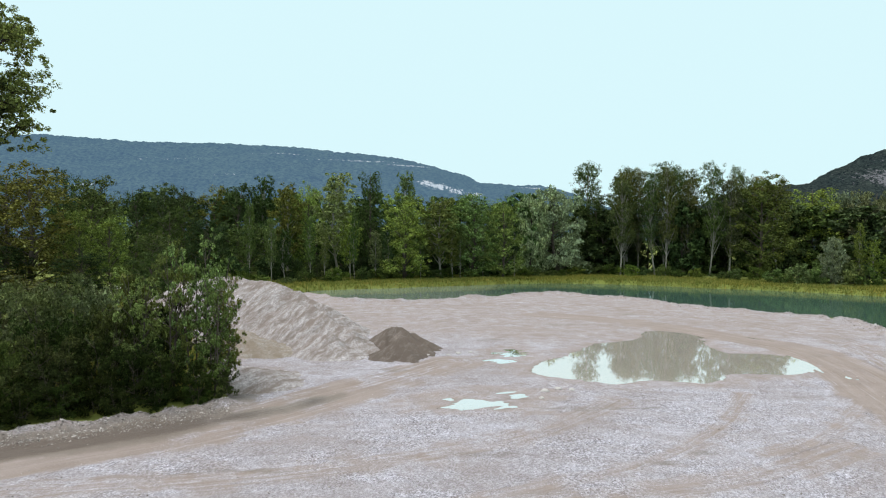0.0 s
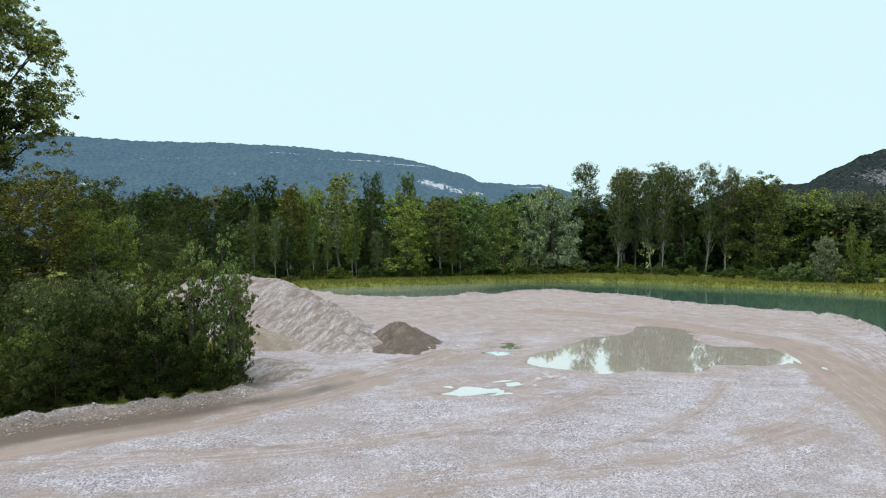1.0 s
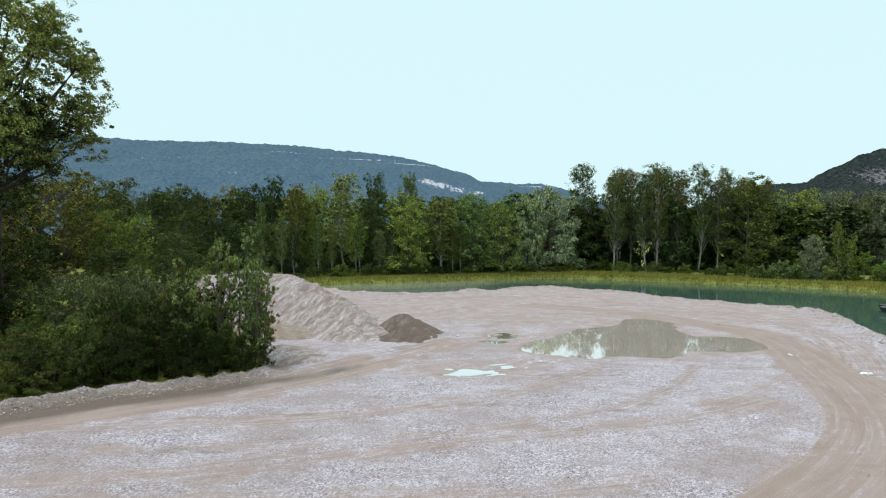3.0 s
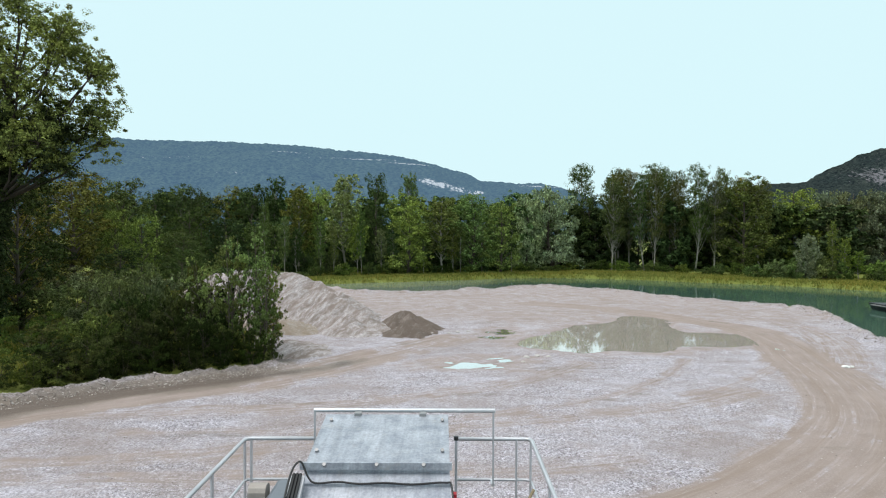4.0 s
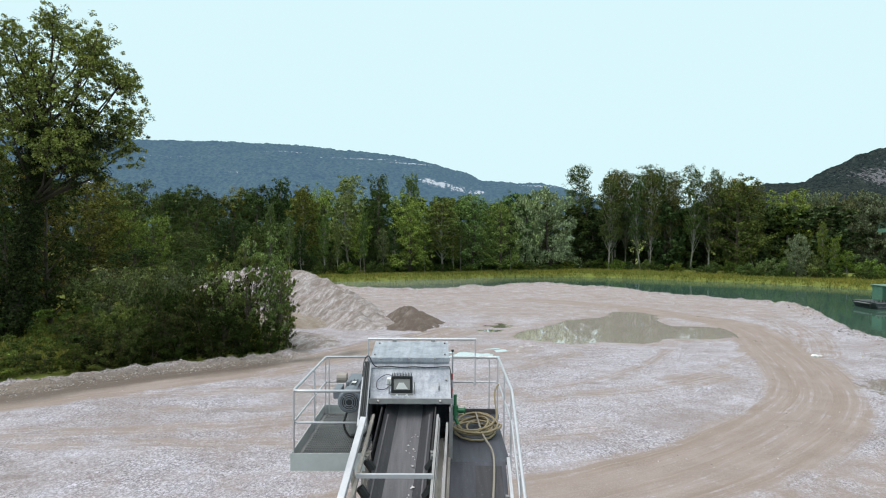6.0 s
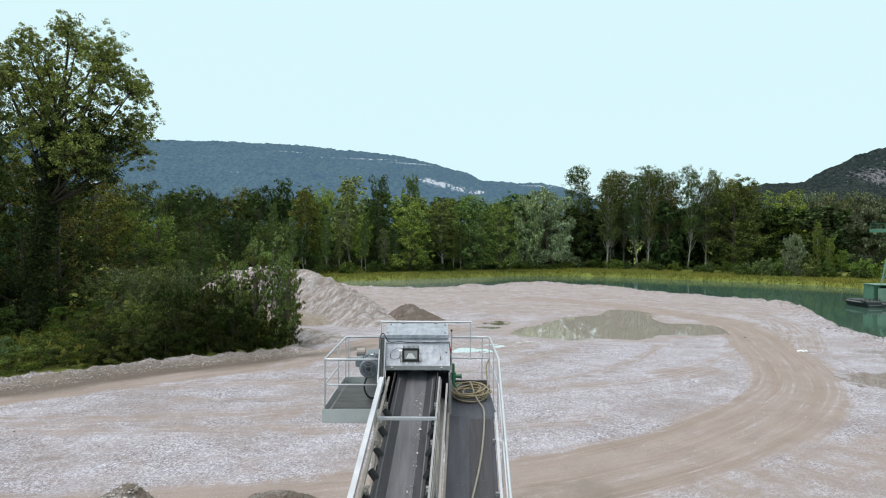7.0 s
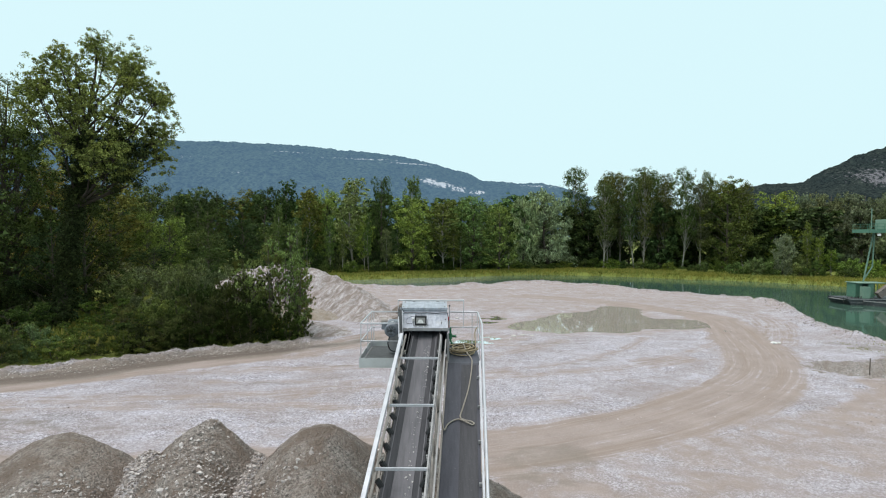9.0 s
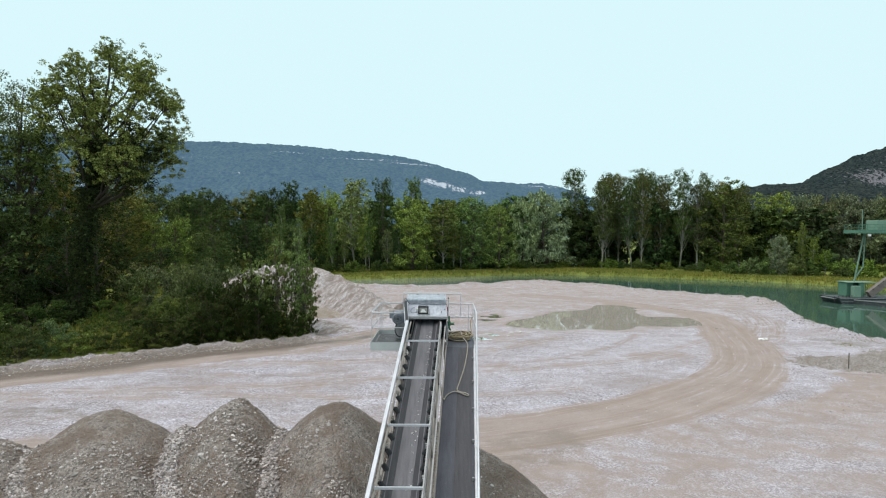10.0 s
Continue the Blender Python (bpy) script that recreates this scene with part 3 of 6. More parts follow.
    wet = np.maximum(wet, np.where(veg, 0, 1.75 * sstep(-12.0, -18.0, x) * np.exp(-((db - 2.7) / 2.2) ** 2) * (1.0 + 0.3 * fbm(x * 0.3, y * 0.3, 2, 12))))
    de, _ = seg_dist(x, y, DAMP_EDGE)
    wet = np.maximum(wet, np.where(veg, 0, 1.15 * np.exp(-(de / 1.25) ** 2) * sstep(-3.0, -11.0, x) * (0.85 + 0.5 * fbm(x * 0.5, y * 0.5, 3, 52))))
    far = (~near_side) & (sd < 3.0)
    grass = np.where(veg | far, 1.0, 0.0)
    mud = np.maximum(mud, 0.62 * sstep(5, 0.5, pd))
    for cx, cy, rx, ry in WET_SPOTS:
        wet = np.maximum(wet, 0.56 * sstep(1.3, 0.3, np.hypot((x - cx) / rx, (y - cy) / ry) + 0.5 * fbm(x * 0.45, y * 1.5, 4, 6)))
    damp_lines = 0.42 * sstep(0.3, 1.0, fbm(x * 0.07 + 0.3 * fbm(x * 0.05, y * 0.05, 2, 41), y * 0.5 - x * 0.06, 4, 42)) * sstep(12, 30, y)
    wet = np.maximum(wet, np.where(veg, 0, damp_lines))
    mud = np.maximum(mud, 0.62 * sstep(56, 76, y + 6 * fbm(x * 0.06, y * 0.06, 2, 8)))
    mud = np.maximum(mud, 0.30 + 0.22 * fbm(x * 0.05, y * 0.11, 3, 18))
    mud = np.where(db < 2.2, np.maximum(mud, 0.7 * sstep(3.5, 2.0, db)) * (0.75 + 0.25 * sstep(0.5, 1.3, db)), mud)
    return z, mud, wet, grass, across, sd, along, lane


def spread(lo, hi, step, far_lo, far_hi, grow=1.22):
    """Grid lines: even between lo and hi, widening out to far_lo and far_hi."""
    mid = list(np.arange(lo, hi + step / 2, step))
    up, s, v = [], step, mid[-1]
    while v < far_hi:
        s *= grow
        v += s
        up.append(v)
    dn, s, v = [], step, mid[0]
    while v > far_lo:
        s *= grow
        v -= s
        dn.append(v)
    return np.array(dn[::-1] + mid + up)


gxs, gys = spread(-45, 66, 0.32, -4200, 4200, 1.09), spread(2, 132, 0.36, -1500, 4300, 1.07)
GX, GY = np.meshgrid(gxs, gys)
gz, g_mud, g_wet, g_grass, g_across, g_sd, g_along, g_lane = ground_z(GX, GY)
ground = new("ground", grid_mesh("ground", gxs, gys, gz, GROUND, {"mud": g_mud, "wet": g_wet, "grass": g_grass, "across": g_across, "along": g_along, "lane": g_lane}))
tagged(ground, "pale gravel yard with muddy wheel tracks and green margins", "ground", kind="structure")

lake = new("water", Mesh().quad((-60, 22, WATER), (235, 15, WATER), (235, 180, WATER), (-60, 180, WATER)).data("water", LAKE))
tagged(lake, "still milky turquoise quarry lake", "lake", kind="structure")
for (x0, y0, x1, y1), lab in (((8.0, 47.4, 40, 80), "wide shallow brown rain puddle on the gravel"), ((1.0, 53, 8.0, 68), "small shallow rain puddle on the gravel"), ((-2, 40, 8.0, 47.4), "thin bright rain puddle on the gravel")):
    tagged(new("puddle", Mesh().quad((x0, y0, -0.095), (x1, y0, -0.095), (x1, y1, -0.095), (x0, y1, -0.095)).data("puddle", CLEAR_PUDDLE if x1 == 8.0 else PUDDLE)), lab, "puddle", kind="structure")


def top_of(x, y):
    return float(ground_z(np.array([[x]], float), np.array([[y]], float))[0][0, 0])


# ---------- hills ----------
def hill(name, label, crest, y_crest, y_foot, mat, rocks, rough, seed, nx=420, ny=70, crest_rough=3.0):
    """A ridge with a wavy face: crest as (x, z) points, sinking to y_foot in front."""
    xs = np.linspace(crest[0][0], crest[-1][0], nx)
    zc = np.interp(xs, [c[0] for c in crest], [c[1] for c in crest])
    t = np.linspace(0, 1, ny)
    tt, zz = np.meshgrid(t, zc, indexing="ij")
    xx = np.broadcast_to(xs, tt.shape).copy()
    yy = y_foot + (y_crest - y_foot) * tt
    span = abs(y_crest - y_foot)
    f = fbm(xx / span * 4, tt * 3, 5, seed)
    z = zz * (tt ** 0.8) + rough * f * (1 - tt) * tt * 4 + rough * 0.10 * fbm(xx / span * 45, tt * 9, 3, seed + 3) + crest_rough * fbm(xx / crest_rough * 0.16, tt * 40, 3, seed + 6)
    rock = np.zeros(z.shape)
    for cx, wx, cz, wz, g in rocks:
        rock = np.maximum(rock, g * np.exp(-((xx - cx) / wx) ** 2 - ((z - cz) / wz) ** 2))
    back = np.stack([xs, np.full(nx, y_crest + span * 0.3), np.full(nx, -50.0)], -1)
    co = np.concatenate([np.stack([xx, yy, z - 3], -1).reshape(-1, 3), back])
    i = (np.arange(ny)[:, None] * nx + np.arange(nx - 1)[None, :]).ravel()
    ob = new(name, soup(name, co, np.stack([i, i + 1, i + nx + 1, i + nx], -1), mat, {"rock": np.concatenate([rock.ravel(), np.zeros(nx)])}, True))
    return tagged(ob, label, "hill", kind="structure")


hill("backdrop", "long green wooded mountain ridge with pale cliffs, tinted blue by haze",
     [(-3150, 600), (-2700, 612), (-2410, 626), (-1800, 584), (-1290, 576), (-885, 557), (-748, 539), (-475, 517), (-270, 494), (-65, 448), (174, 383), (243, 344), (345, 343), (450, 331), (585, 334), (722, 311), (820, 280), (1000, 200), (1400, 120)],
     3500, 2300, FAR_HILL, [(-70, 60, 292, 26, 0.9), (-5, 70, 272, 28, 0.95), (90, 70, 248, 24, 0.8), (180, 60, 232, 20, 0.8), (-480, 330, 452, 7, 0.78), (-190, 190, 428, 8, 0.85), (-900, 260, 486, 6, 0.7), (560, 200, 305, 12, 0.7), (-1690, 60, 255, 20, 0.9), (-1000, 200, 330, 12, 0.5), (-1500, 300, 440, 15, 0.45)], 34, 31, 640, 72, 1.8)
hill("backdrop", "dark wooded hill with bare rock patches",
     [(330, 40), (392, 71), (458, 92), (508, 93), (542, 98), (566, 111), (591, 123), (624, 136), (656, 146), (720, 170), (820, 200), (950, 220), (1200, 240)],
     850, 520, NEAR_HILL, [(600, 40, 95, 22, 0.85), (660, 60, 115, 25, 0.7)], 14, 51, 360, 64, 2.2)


# ---------- gravel piles ----------
def pile(name, label, cones, mat, step=0.3, rough=0.12, smooth_k=0.5, seed=0, floor=-0.25, warp=0.5, cut=None, flute=0.0, ridges=()):
    """Dumped material as the union of cones (x, y, top, slope, crest radius) and of ridges, each a slope and its crest line."""
    cones = list(cones) + [(x, y, z, k, 0.2) for k, line in ridges for x, y, z in line]
    x0 = min(c[0] - (c[2] - floor) / c[3] - c[4] for c in cones)
    x1 = max(c[0] + (c[2] - floor) / c[3] + c[4] for c in cones)
    y0 = min(c[1] - (c[2] - floor) / c[3] - c[4] for c in cones)
    y1 = max(c[1] + (c[2] - floor) / c[3] + c[4] for c in cones)
    xs, ys = np.arange(x0, x1, step), np.arange(y0, y1, step)
    X, Y = np.meshgrid(xs, ys)
    wx, wy = X + warp * fbm(X * 0.4, Y * 0.4, 3, seed), Y + warp * fbm(X * 0.4, Y * 0.4, 3, seed + 7)
    z = np.full(X.shape, -9.0)
    for slope, line in ridges:
        for (ax, ay, az), (bx, by, bz) in zip(line, line[1:]):
            run = np.clip(((wx - ax) * (bx - ax) + (wy - ay) * (by - ay)) / ((bx - ax) ** 2 + (by - ay) ** 2), 0, 1)
            d = np.hypot(wx - ax - run * (bx - ax), wy - ay - run * (by - ay))
            z = np.maximum(z, az + run * (bz - az) - slope * (np.sqrt(d * d + 0.04) - 0.2))
    for cx, cy, top, slope, crest in cones if not ridges else ():
        d = np.hypot(wx - cx, wy - cy)
        gully = value_noise(np.arctan2(wy - cy, wx - cx) * 8.0 + cx, d * 0.12 + cy, seed + 8) + 0.5 * value_noise(np.arctan2(wy - cy, wx - cx) * 13.0 + cy, d * 0.2 + cx, seed + 9)
        c = top - slope * (np.sqrt(d * d + crest * crest) - crest) + gully * np.minimum(cut or 0.6 * rough, 0.22 * d)
        h = np.clip(0.5 + 0.5 * (c - z) / smooth_k, 0, 1)
        z = np.maximum(z, c) + smooth_k * h * (1 - h) * 0.5
    z = z + rough * fbm(X * 1.1, Y * 1.1, 5, seed + 3) + 0.5 * rough * fbm(X * 3.7, Y * 3.7, 2, seed + 5)
    if flute:
        u = 0.85 * X - 0.5 * Y + 0.6 * fbm(X * 0.25, Y * 0.25, 2, seed + 11)
        z = z - flute * sstep(0.0, 1.5, z) * np.abs(value_noise(u * 0.55, (0.5 * X + 0.85 * Y) * 0.06, seed + 12)) ** 0.7 - 0.4 * flute * sstep(0.0, 1.2, z) * np.abs(value_noise(u * 1.7, (0.5 * X + 0.85 * Y) * 0.12, seed + 13)) ** 0.7
    me = grid_mesh(name, xs, ys, np.maximum(z, floor - 0.4), mat)
    bm = bmesh.new()
    bm.from_mesh(me)
    bmesh.ops.delete(bm, geom=[f for f in bm.faces if all(v.co.z < floor - 0.3 for v in f.verts)], context="FACES")
    bm.to_mesh(me)
    bm.free()
    return tagged(new(name, me), label, "gravel pile"), (xs, ys, z)


pile("gravel_stockpile", "large pale grey gravel stockpile on the yard", [], PILE_PALE, 0.2, 0.11, 0.05, 3, warp=0.3, flute=0.5,
     ridges=[(0.66, [(-38, 84, 6.0), (-33, 81.6, 6.7), (-28.4, 79.2, 7.15), (-25, 78.2, 6.85), (-22.2, 77.2, 6.45), (-20.6, 76.6, 5.75), (-19, 76.2, 5.5), (-17.2, 75.4, 4.7), (-15.4, 74.6, 3.9)]),
             (0.66, [(-19.6, 72.4, 4.3), (-17.6, 70.2, 4.75), (-16.4, 69.3, 4.65), (-14.6, 67.6, 3.95), (-12.4, 65.8, 3.1), (-10.6, 64.2, 2.3), (-8.8, 62.4, 1.2)]),
             (0.62, [(-14.2, 63.6, 2.0), (-12.0, 61.4, 2.25), (-10.8, 60.2, 1.6), (-9.8, 59.2, 0.8)])])
pile("sand_mound", "low trampled mound of tan sand behind the scrub", [(-24.5, 65.5, 1.7, 0.36, 1.2), (-21.5, 63.4, 1.5, 0.34, 1.2), (-18.6, 62.0, 0.85, 0.3, 1.0), (-23.6, 59.8, 0.8, 0.3, 1.0)], PILE_TAN, 0.22, 0.10, 0.3, 73)
pile("sand_mound", "dark damp sand heap with sharp ridges beside the stockpile", [], PILE_BROWN, 0.13, 0.07, 0.08, 13, warp=0.16, flute=0.3,
     ridges=[(0.85, [(-7.4, 66.6, 1.5), (-6.0, 66.4, 2.2), (-4.9, 66.0, 2.1), (-3.6, 64.0, 1.45), (-2.2, 61.8, 0.75), (-1.2, 60.2, 0.1)]), (0.95, [(-5.0, 66.0, 2.0), (-4.3, 63.2, 1.3), (-3.0, 61.2, 0.7), (-2.0, 59.4, 0.1)]), (0.9, [(-6.4, 66.2, 1.9), (-6.6, 64.2, 1.0), (-6.4, 62.6, 0.3)])])
pile("sand_mound", "small dark sand heap tipped in front of the larger one", [], PILE_BROWN, 0.12, 0.07, 0.08, 17, warp=0.16, flute=0.22,
     ridges=[(0.85, [(-6.6, 60.4, 0.7), (-5.2, 60.0, 1.3), (-4.5, 59.7, 1.45), (-3.6, 58.4, 0.95), (-2.8, 57.2, 0.2)]), (0.9, [(-4.4, 59.7, 1.4), (-3.4, 59.4, 0.8), (-2.4, 58.8, 0.1)]), (0.5, [(-6.4, 60.2, 0.7), (-6.6, 58.6, 0.4), (-5.4, 57.4, 0.1)])])
pile("sand_mound", "low dark sand ridge at the track's edge", [], PILE_BROWN, 0.14, 0.05, 0.08, 23, warp=0.3,
     ridges=[(0.9, [(-4.4, 67.6, 0.9), (-3.6, 67.0, 1.3), (-2.6, 65.6, 1.05), (-1.6, 64.2, 0.6), (-0.8, 63.0, 0.1)]), (0.9, [(-2.4, 65.4, 1.0), (-1.4, 65.0, 0.6), (-0.4, 64.2, 0.1)])])
pile("gravel_mound", "low rounded pale gravel heap beside the scrub", [], PILE_PALE, 0.2, 0.07, 0.3, 33, ridges=[(0.27, [(-19.5, 50.2, 1.0), (-16.8, 49.4, 1.15), (-14.8, 48.6, 0.75), (-13.0, 47.4, 0.1)])])
pile("gravel_mound", "low mound of dark coarse gravel near the shore", [(38.6, 28.6, 0.55, 0.2, 0.6), (41.5, 29.2, 0.65, 0.22, 0.6), (44.4, 30.8, 0.6, 0.2, 0.6), (36.6, 30.2, 0.35, 0.16, 0.8), (47.5, 33.0, 0.5, 0.2, 0.6)], PILE_GREY, 0.25, 0.15, 0.3, 43)

# the tipping bank below the conveyor, with truckloads dumped on it
bank, bank_grid = pile("tipping_bank", "high flat-topped bank of coarse pale gravel",
                       [(x, y, z + max(-1.6, min(0.0, 0.19 * (x + 12))), 0.55, 0.5) for x in range(-44, -4, 4) for y, z in ((-14, 2.9), (-10.5, 3.5), (-7.6, 4.3), (-4.6, 5.0))], PILE_COARSE, 0.3, 0.12, 0.8, 53)
HEAPS = [(-17.5, -5.2, 4.95, 1.3), (-13.05, -4.8, 5.68, 1.9), (-8.65, -4.6, 6.16, 0.7), (-4.75, -4.6, 6.16, 1.2), (-22, -5.2, 4.6, 1.6)]
heap_tops, heap_obs = [], []
for i, (hx, hy, ht, cr) in enumerate(HEAPS):
    ob, g = pile("tipped_load", "truckload of brown sandy gravel with pale stones, dumped on the bank",
                 [(-0.7 + (hx + 0.7) * (1 - 0.045 * b), hy - b, ht - drop, 1.18 / (1 - 0.062 * b), cr * (1 - 0.062 * b)) for b, drop in [(0.5 * k, 0.10 * k if k else 0.05) for k in range(11)]], PILE_DUMP, 0.09, 0.06, 0.35, 60 + 9 * i, 3.0, 0.30, cut=0.012)
    tagged(ob, group="heaps on the bank")
    heap_tops.append(g)
    heap_obs.append(ob)
end_heap, g = pile("tipped_load", "tall heap of brown sandy gravel under the conveyor",
                   [(-1.0, -5.0, 5.5, 0.78, 0.25), (-1.6, -8.0, 5.0, 0.78, 0.3)], PILE_DUMP, 0.12, 0.07, 0.4, 160, 0.0, cut=0.02)
tagged(end_heap, group="heaps on the bank")
heap_tops.append(g)
heap_obs.append(end_heap)
strip_tops = []
for strip in ([(-10.7, -3.9, 4.9), (-10.4, -4.8, 5.15), (-9.5, -7.0, 4.85), (-8.4, -9.6, 4.3)], [(-6.9, -3.9, 4.8), (-6.8, -4.8, 5.1), (-6.4, -7.0, 4.85), (-5.9, -9.6, 4.3)], [(-15.8, -4.4, 4.3), (-15.5, -5.4, 4.5), (-14.3, -7.4, 4.3), (-13.0, -9.6, 3.9)]):
    ob, g = pile("gravel_strip", "strip of coarse pale gravel between two dumped loads", [], PILE_COARSE, 0.12, 0.07, 0.1, int(-10 * strip[0][0]), 3.2, 0.25, ridges=[(0.95, strip)])
    tagged(ob, group="gravel between the loads")
    strip_tops.append(g)


def pebbles(name, label, pts, sizes, mat):
    """Loose stones: squashed, turned eight-sided lumps."""
    rng = np.random.RandomState(len(pts))
    n = len(pts)
    base = np.array([(1, 0, 0), (-1, 0, 0), (0, 1, 0), (0, -1, 0), (0, 0, 1), (0, 0, -1)], float)
    tri = np.array([(0, 2, 4), (2, 1, 4), (1, 3, 4), (3, 0, 4), (2, 0, 5), (1, 2, 5), (3, 1, 5), (0, 3, 5)])
    s = sizes[:, None, None] * ((0.6 + 0.5 * rng.rand(n, 6, 1)) * base[None] + 0.32 * rng.uniform(-1, 1, (n, 6, 3)))
    s *= (0.6 + 0.7 * rng.rand(n, 1, 3))
    q = rng.normal(size=(n, 2, 3))
    e0 = q[:, 0] / np.linalg.norm(q[:, 0], axis=1)[:, None]
    e1 = np.cross(e0, q[:, 1])
    e1 /= np.linalg.norm(e1, axis=1)[:, None]
    turn = np.stack([e0, e1, np.cross(e0, e1)], 1)
    v = np.einsum("nij,njk->nik", s, turn) * np.array([1, 1, 0.8]) + pts[:, None, :]
    f = (tri[None] + 6 * np.arange(n)[:, None, None]).reshape(-1, 3)
    return tagged(new(name, soup(name, v.reshape(-1, 3), f, mat)), label, "stones", kind="stuff")


def mat_pebbles():
    n = Nodes("pebbles")
    geo = n.t.nodes.new("ShaderNodeNewGeometry")
    return n.done(n.ramp(geo.outputs["Random Per Island"], (0.0, (0.15, 0.125, 0.11)), (0.55, (0.31, 0.275, 0.25)), (1.0, (0.56, 0.515, 0.49))), 0.9)


def mat_loose_stone():
    n = Nodes("loose_stone")
    info = n.t.nodes.new("ShaderNodeObjectInfo")
    tint = n.ramp(info.outputs["Random"], (0.0, (0.20, 0.17, 0.15)), (0.5, (0.36, 0.33, 0.31)), (1.0, (0.55, 0.51, 0.49)))
    f = n.noise(2.5, 5, 0.7)
    return n.done(n.mix(1.0, tint, n.ramp(f, (0.3, 0.75), (0.7, 1.15)), "MULTIPLY"), 0.92, n.bump(f, 0.05, 0.5))


PEBBLES, LOOSE_STONE = mat_pebbles(), mat_loose_stone()
rng = np.random.RandomState(4)
pts = np.stack([rng.uniform(-34, 40, 15000), 14 + 46 * rng.rand(15000) ** 1.4], -1)
zg, mg, wg, gg, *_ = ground_z(pts[:, 0], pts[:, 1])
ok = (gg < 0.5) & (wg < 0.3) & (rng.rand(len(pts)) > mg * 0.8) & (fbm(pts[:, 0] * 0.25, pts[:, 1] * 0.25, 3, 77) > -0.5)
pts, zg = pts[ok], zg[ok]
pebbles("loose_stones", "loose pale stones strewn over the yard", np.column_stack([pts, zg + 0.01]), 0.025 + 0.05 * rng.rand(len(pts)) ** 3, PEBBLES)
run_b = rng.randint(0, len(BERM) - 1, 9000)
part_b = rng.rand(9000)[:, None]
berm_line = np.array(BERM)[:, :2]
pts = berm_line[run_b] * (1 - part_b) + berm_line[run_b + 1] * part_b + rng.normal(size=(9000, 2)) * 0.9 + np.array([0.3, -0.4])
zg, mg, wg, gg, *_ = ground_z(pts[:, 0], pts[:, 1])
ok = (gg < 0.5) & (pts[:, 0] > -46)
pebbles("loose_stones", "loose grey stones along the gravel berm", np.column_stack([pts[ok], zg[ok] + 0.01]), 0.03 + 0.07 * rng.rand(int(ok.sum())) ** 2.5, PEBBLES)
shore_line = np.array([p for p in LAKE_EDGE if -20 < p[0] < 66 and 40 < p[1] < 133])
run_s = rng.randint(0, len(shore_line) - 1, 9000)
part_s = rng.rand(9000)[:, None]
pts = shore_line[run_s] * (1 - part_s) + shore_line[run_s + 1] * part_s + rng.normal(size=(9000, 2)) * 2.2
zg, mg, wg, gg, _, sg, *_ = ground_z(pts[:, 0], pts[:, 1])
ok = (gg < 0.5) & (sg < -0.9) & (sg > -6) & (np.hypot(*(shore_line[run_s] - shore_line[run_s + 1]).T) < 12)
pebbles("loose_stones", "rough stones along the crumbling lake shore", np.column_stack([pts[ok], zg[ok] + 0.02]), 0.05 + 0.16 * rng.rand(int(ok.sum())) ** 2.5, PEBBLES)
hp, hs = [], []
for xs, ys, z in heap_tops:
    N = 60000
    ii, jj = rng.randint(1, len(ys) - 1, N), rng.randint(1, len(xs) - 1, N)
    px, py, pz = xs[jj] + rng.uniform(-0.05, 0.05, N), ys[ii] + rng.uniform(-0.05, 0.05, N), z[ii, jj]
    rich = fbm(px * 0.55, py * 0.4, 4, 91) + 0.12 * (pz - z.max() + 0.4)
    lie = (pz > min(3.0, 0.45 * z.max())) & (rich + 0.45 * rng.normal(size=N) > 0.68)
    hp += list(zip(px[lie], py[lie], pz[lie] + 0.008))
    hs += list(0.016 + 0.055 * rng.rand(int(lie.sum())) ** 4)
for xs, ys, z in strip_tops:
    N = 16000
    ii, jj = rng.randint(1, len(ys) - 1, N), rng.randint(1, len(xs) - 1, N)
    pz = z[ii, jj]
    lie = pz > 3.7
    hp += list(zip((xs[jj] + rng.uniform(-0.06, 0.06, N))[lie], (ys[ii] + rng.uniform(-0.06, 0.06, N))[lie], pz[lie] + 0.01))
    hs += list(0.03 + 0.05 * rng.rand(int(lie.sum())) ** 1.8)
xs, ys, z = bank_grid
N = 30000
ii, jj = rng.randint(1, len(ys) - 1, N), rng.randint(1, len(xs) - 1, N)
px, py, pz = xs[jj] + rng.uniform(-0.15, 0.15, N), ys[ii] + rng.uniform(-0.15, 0.15, N), z[ii, jj]
lie = (pz > 3.0) & (px > -24) & (px < -2) & (py > -12)
hp += list(zip(px[lie], py[lie], pz[lie] + 0.01))
hs += list(0.035 + 0.055 * rng.rand(int(lie.sum())) ** 1.6)
pebbles("loose_stones", "pale stones lying on the dumped heaps", np.array(hp), np.array(hs), PEBBLES)

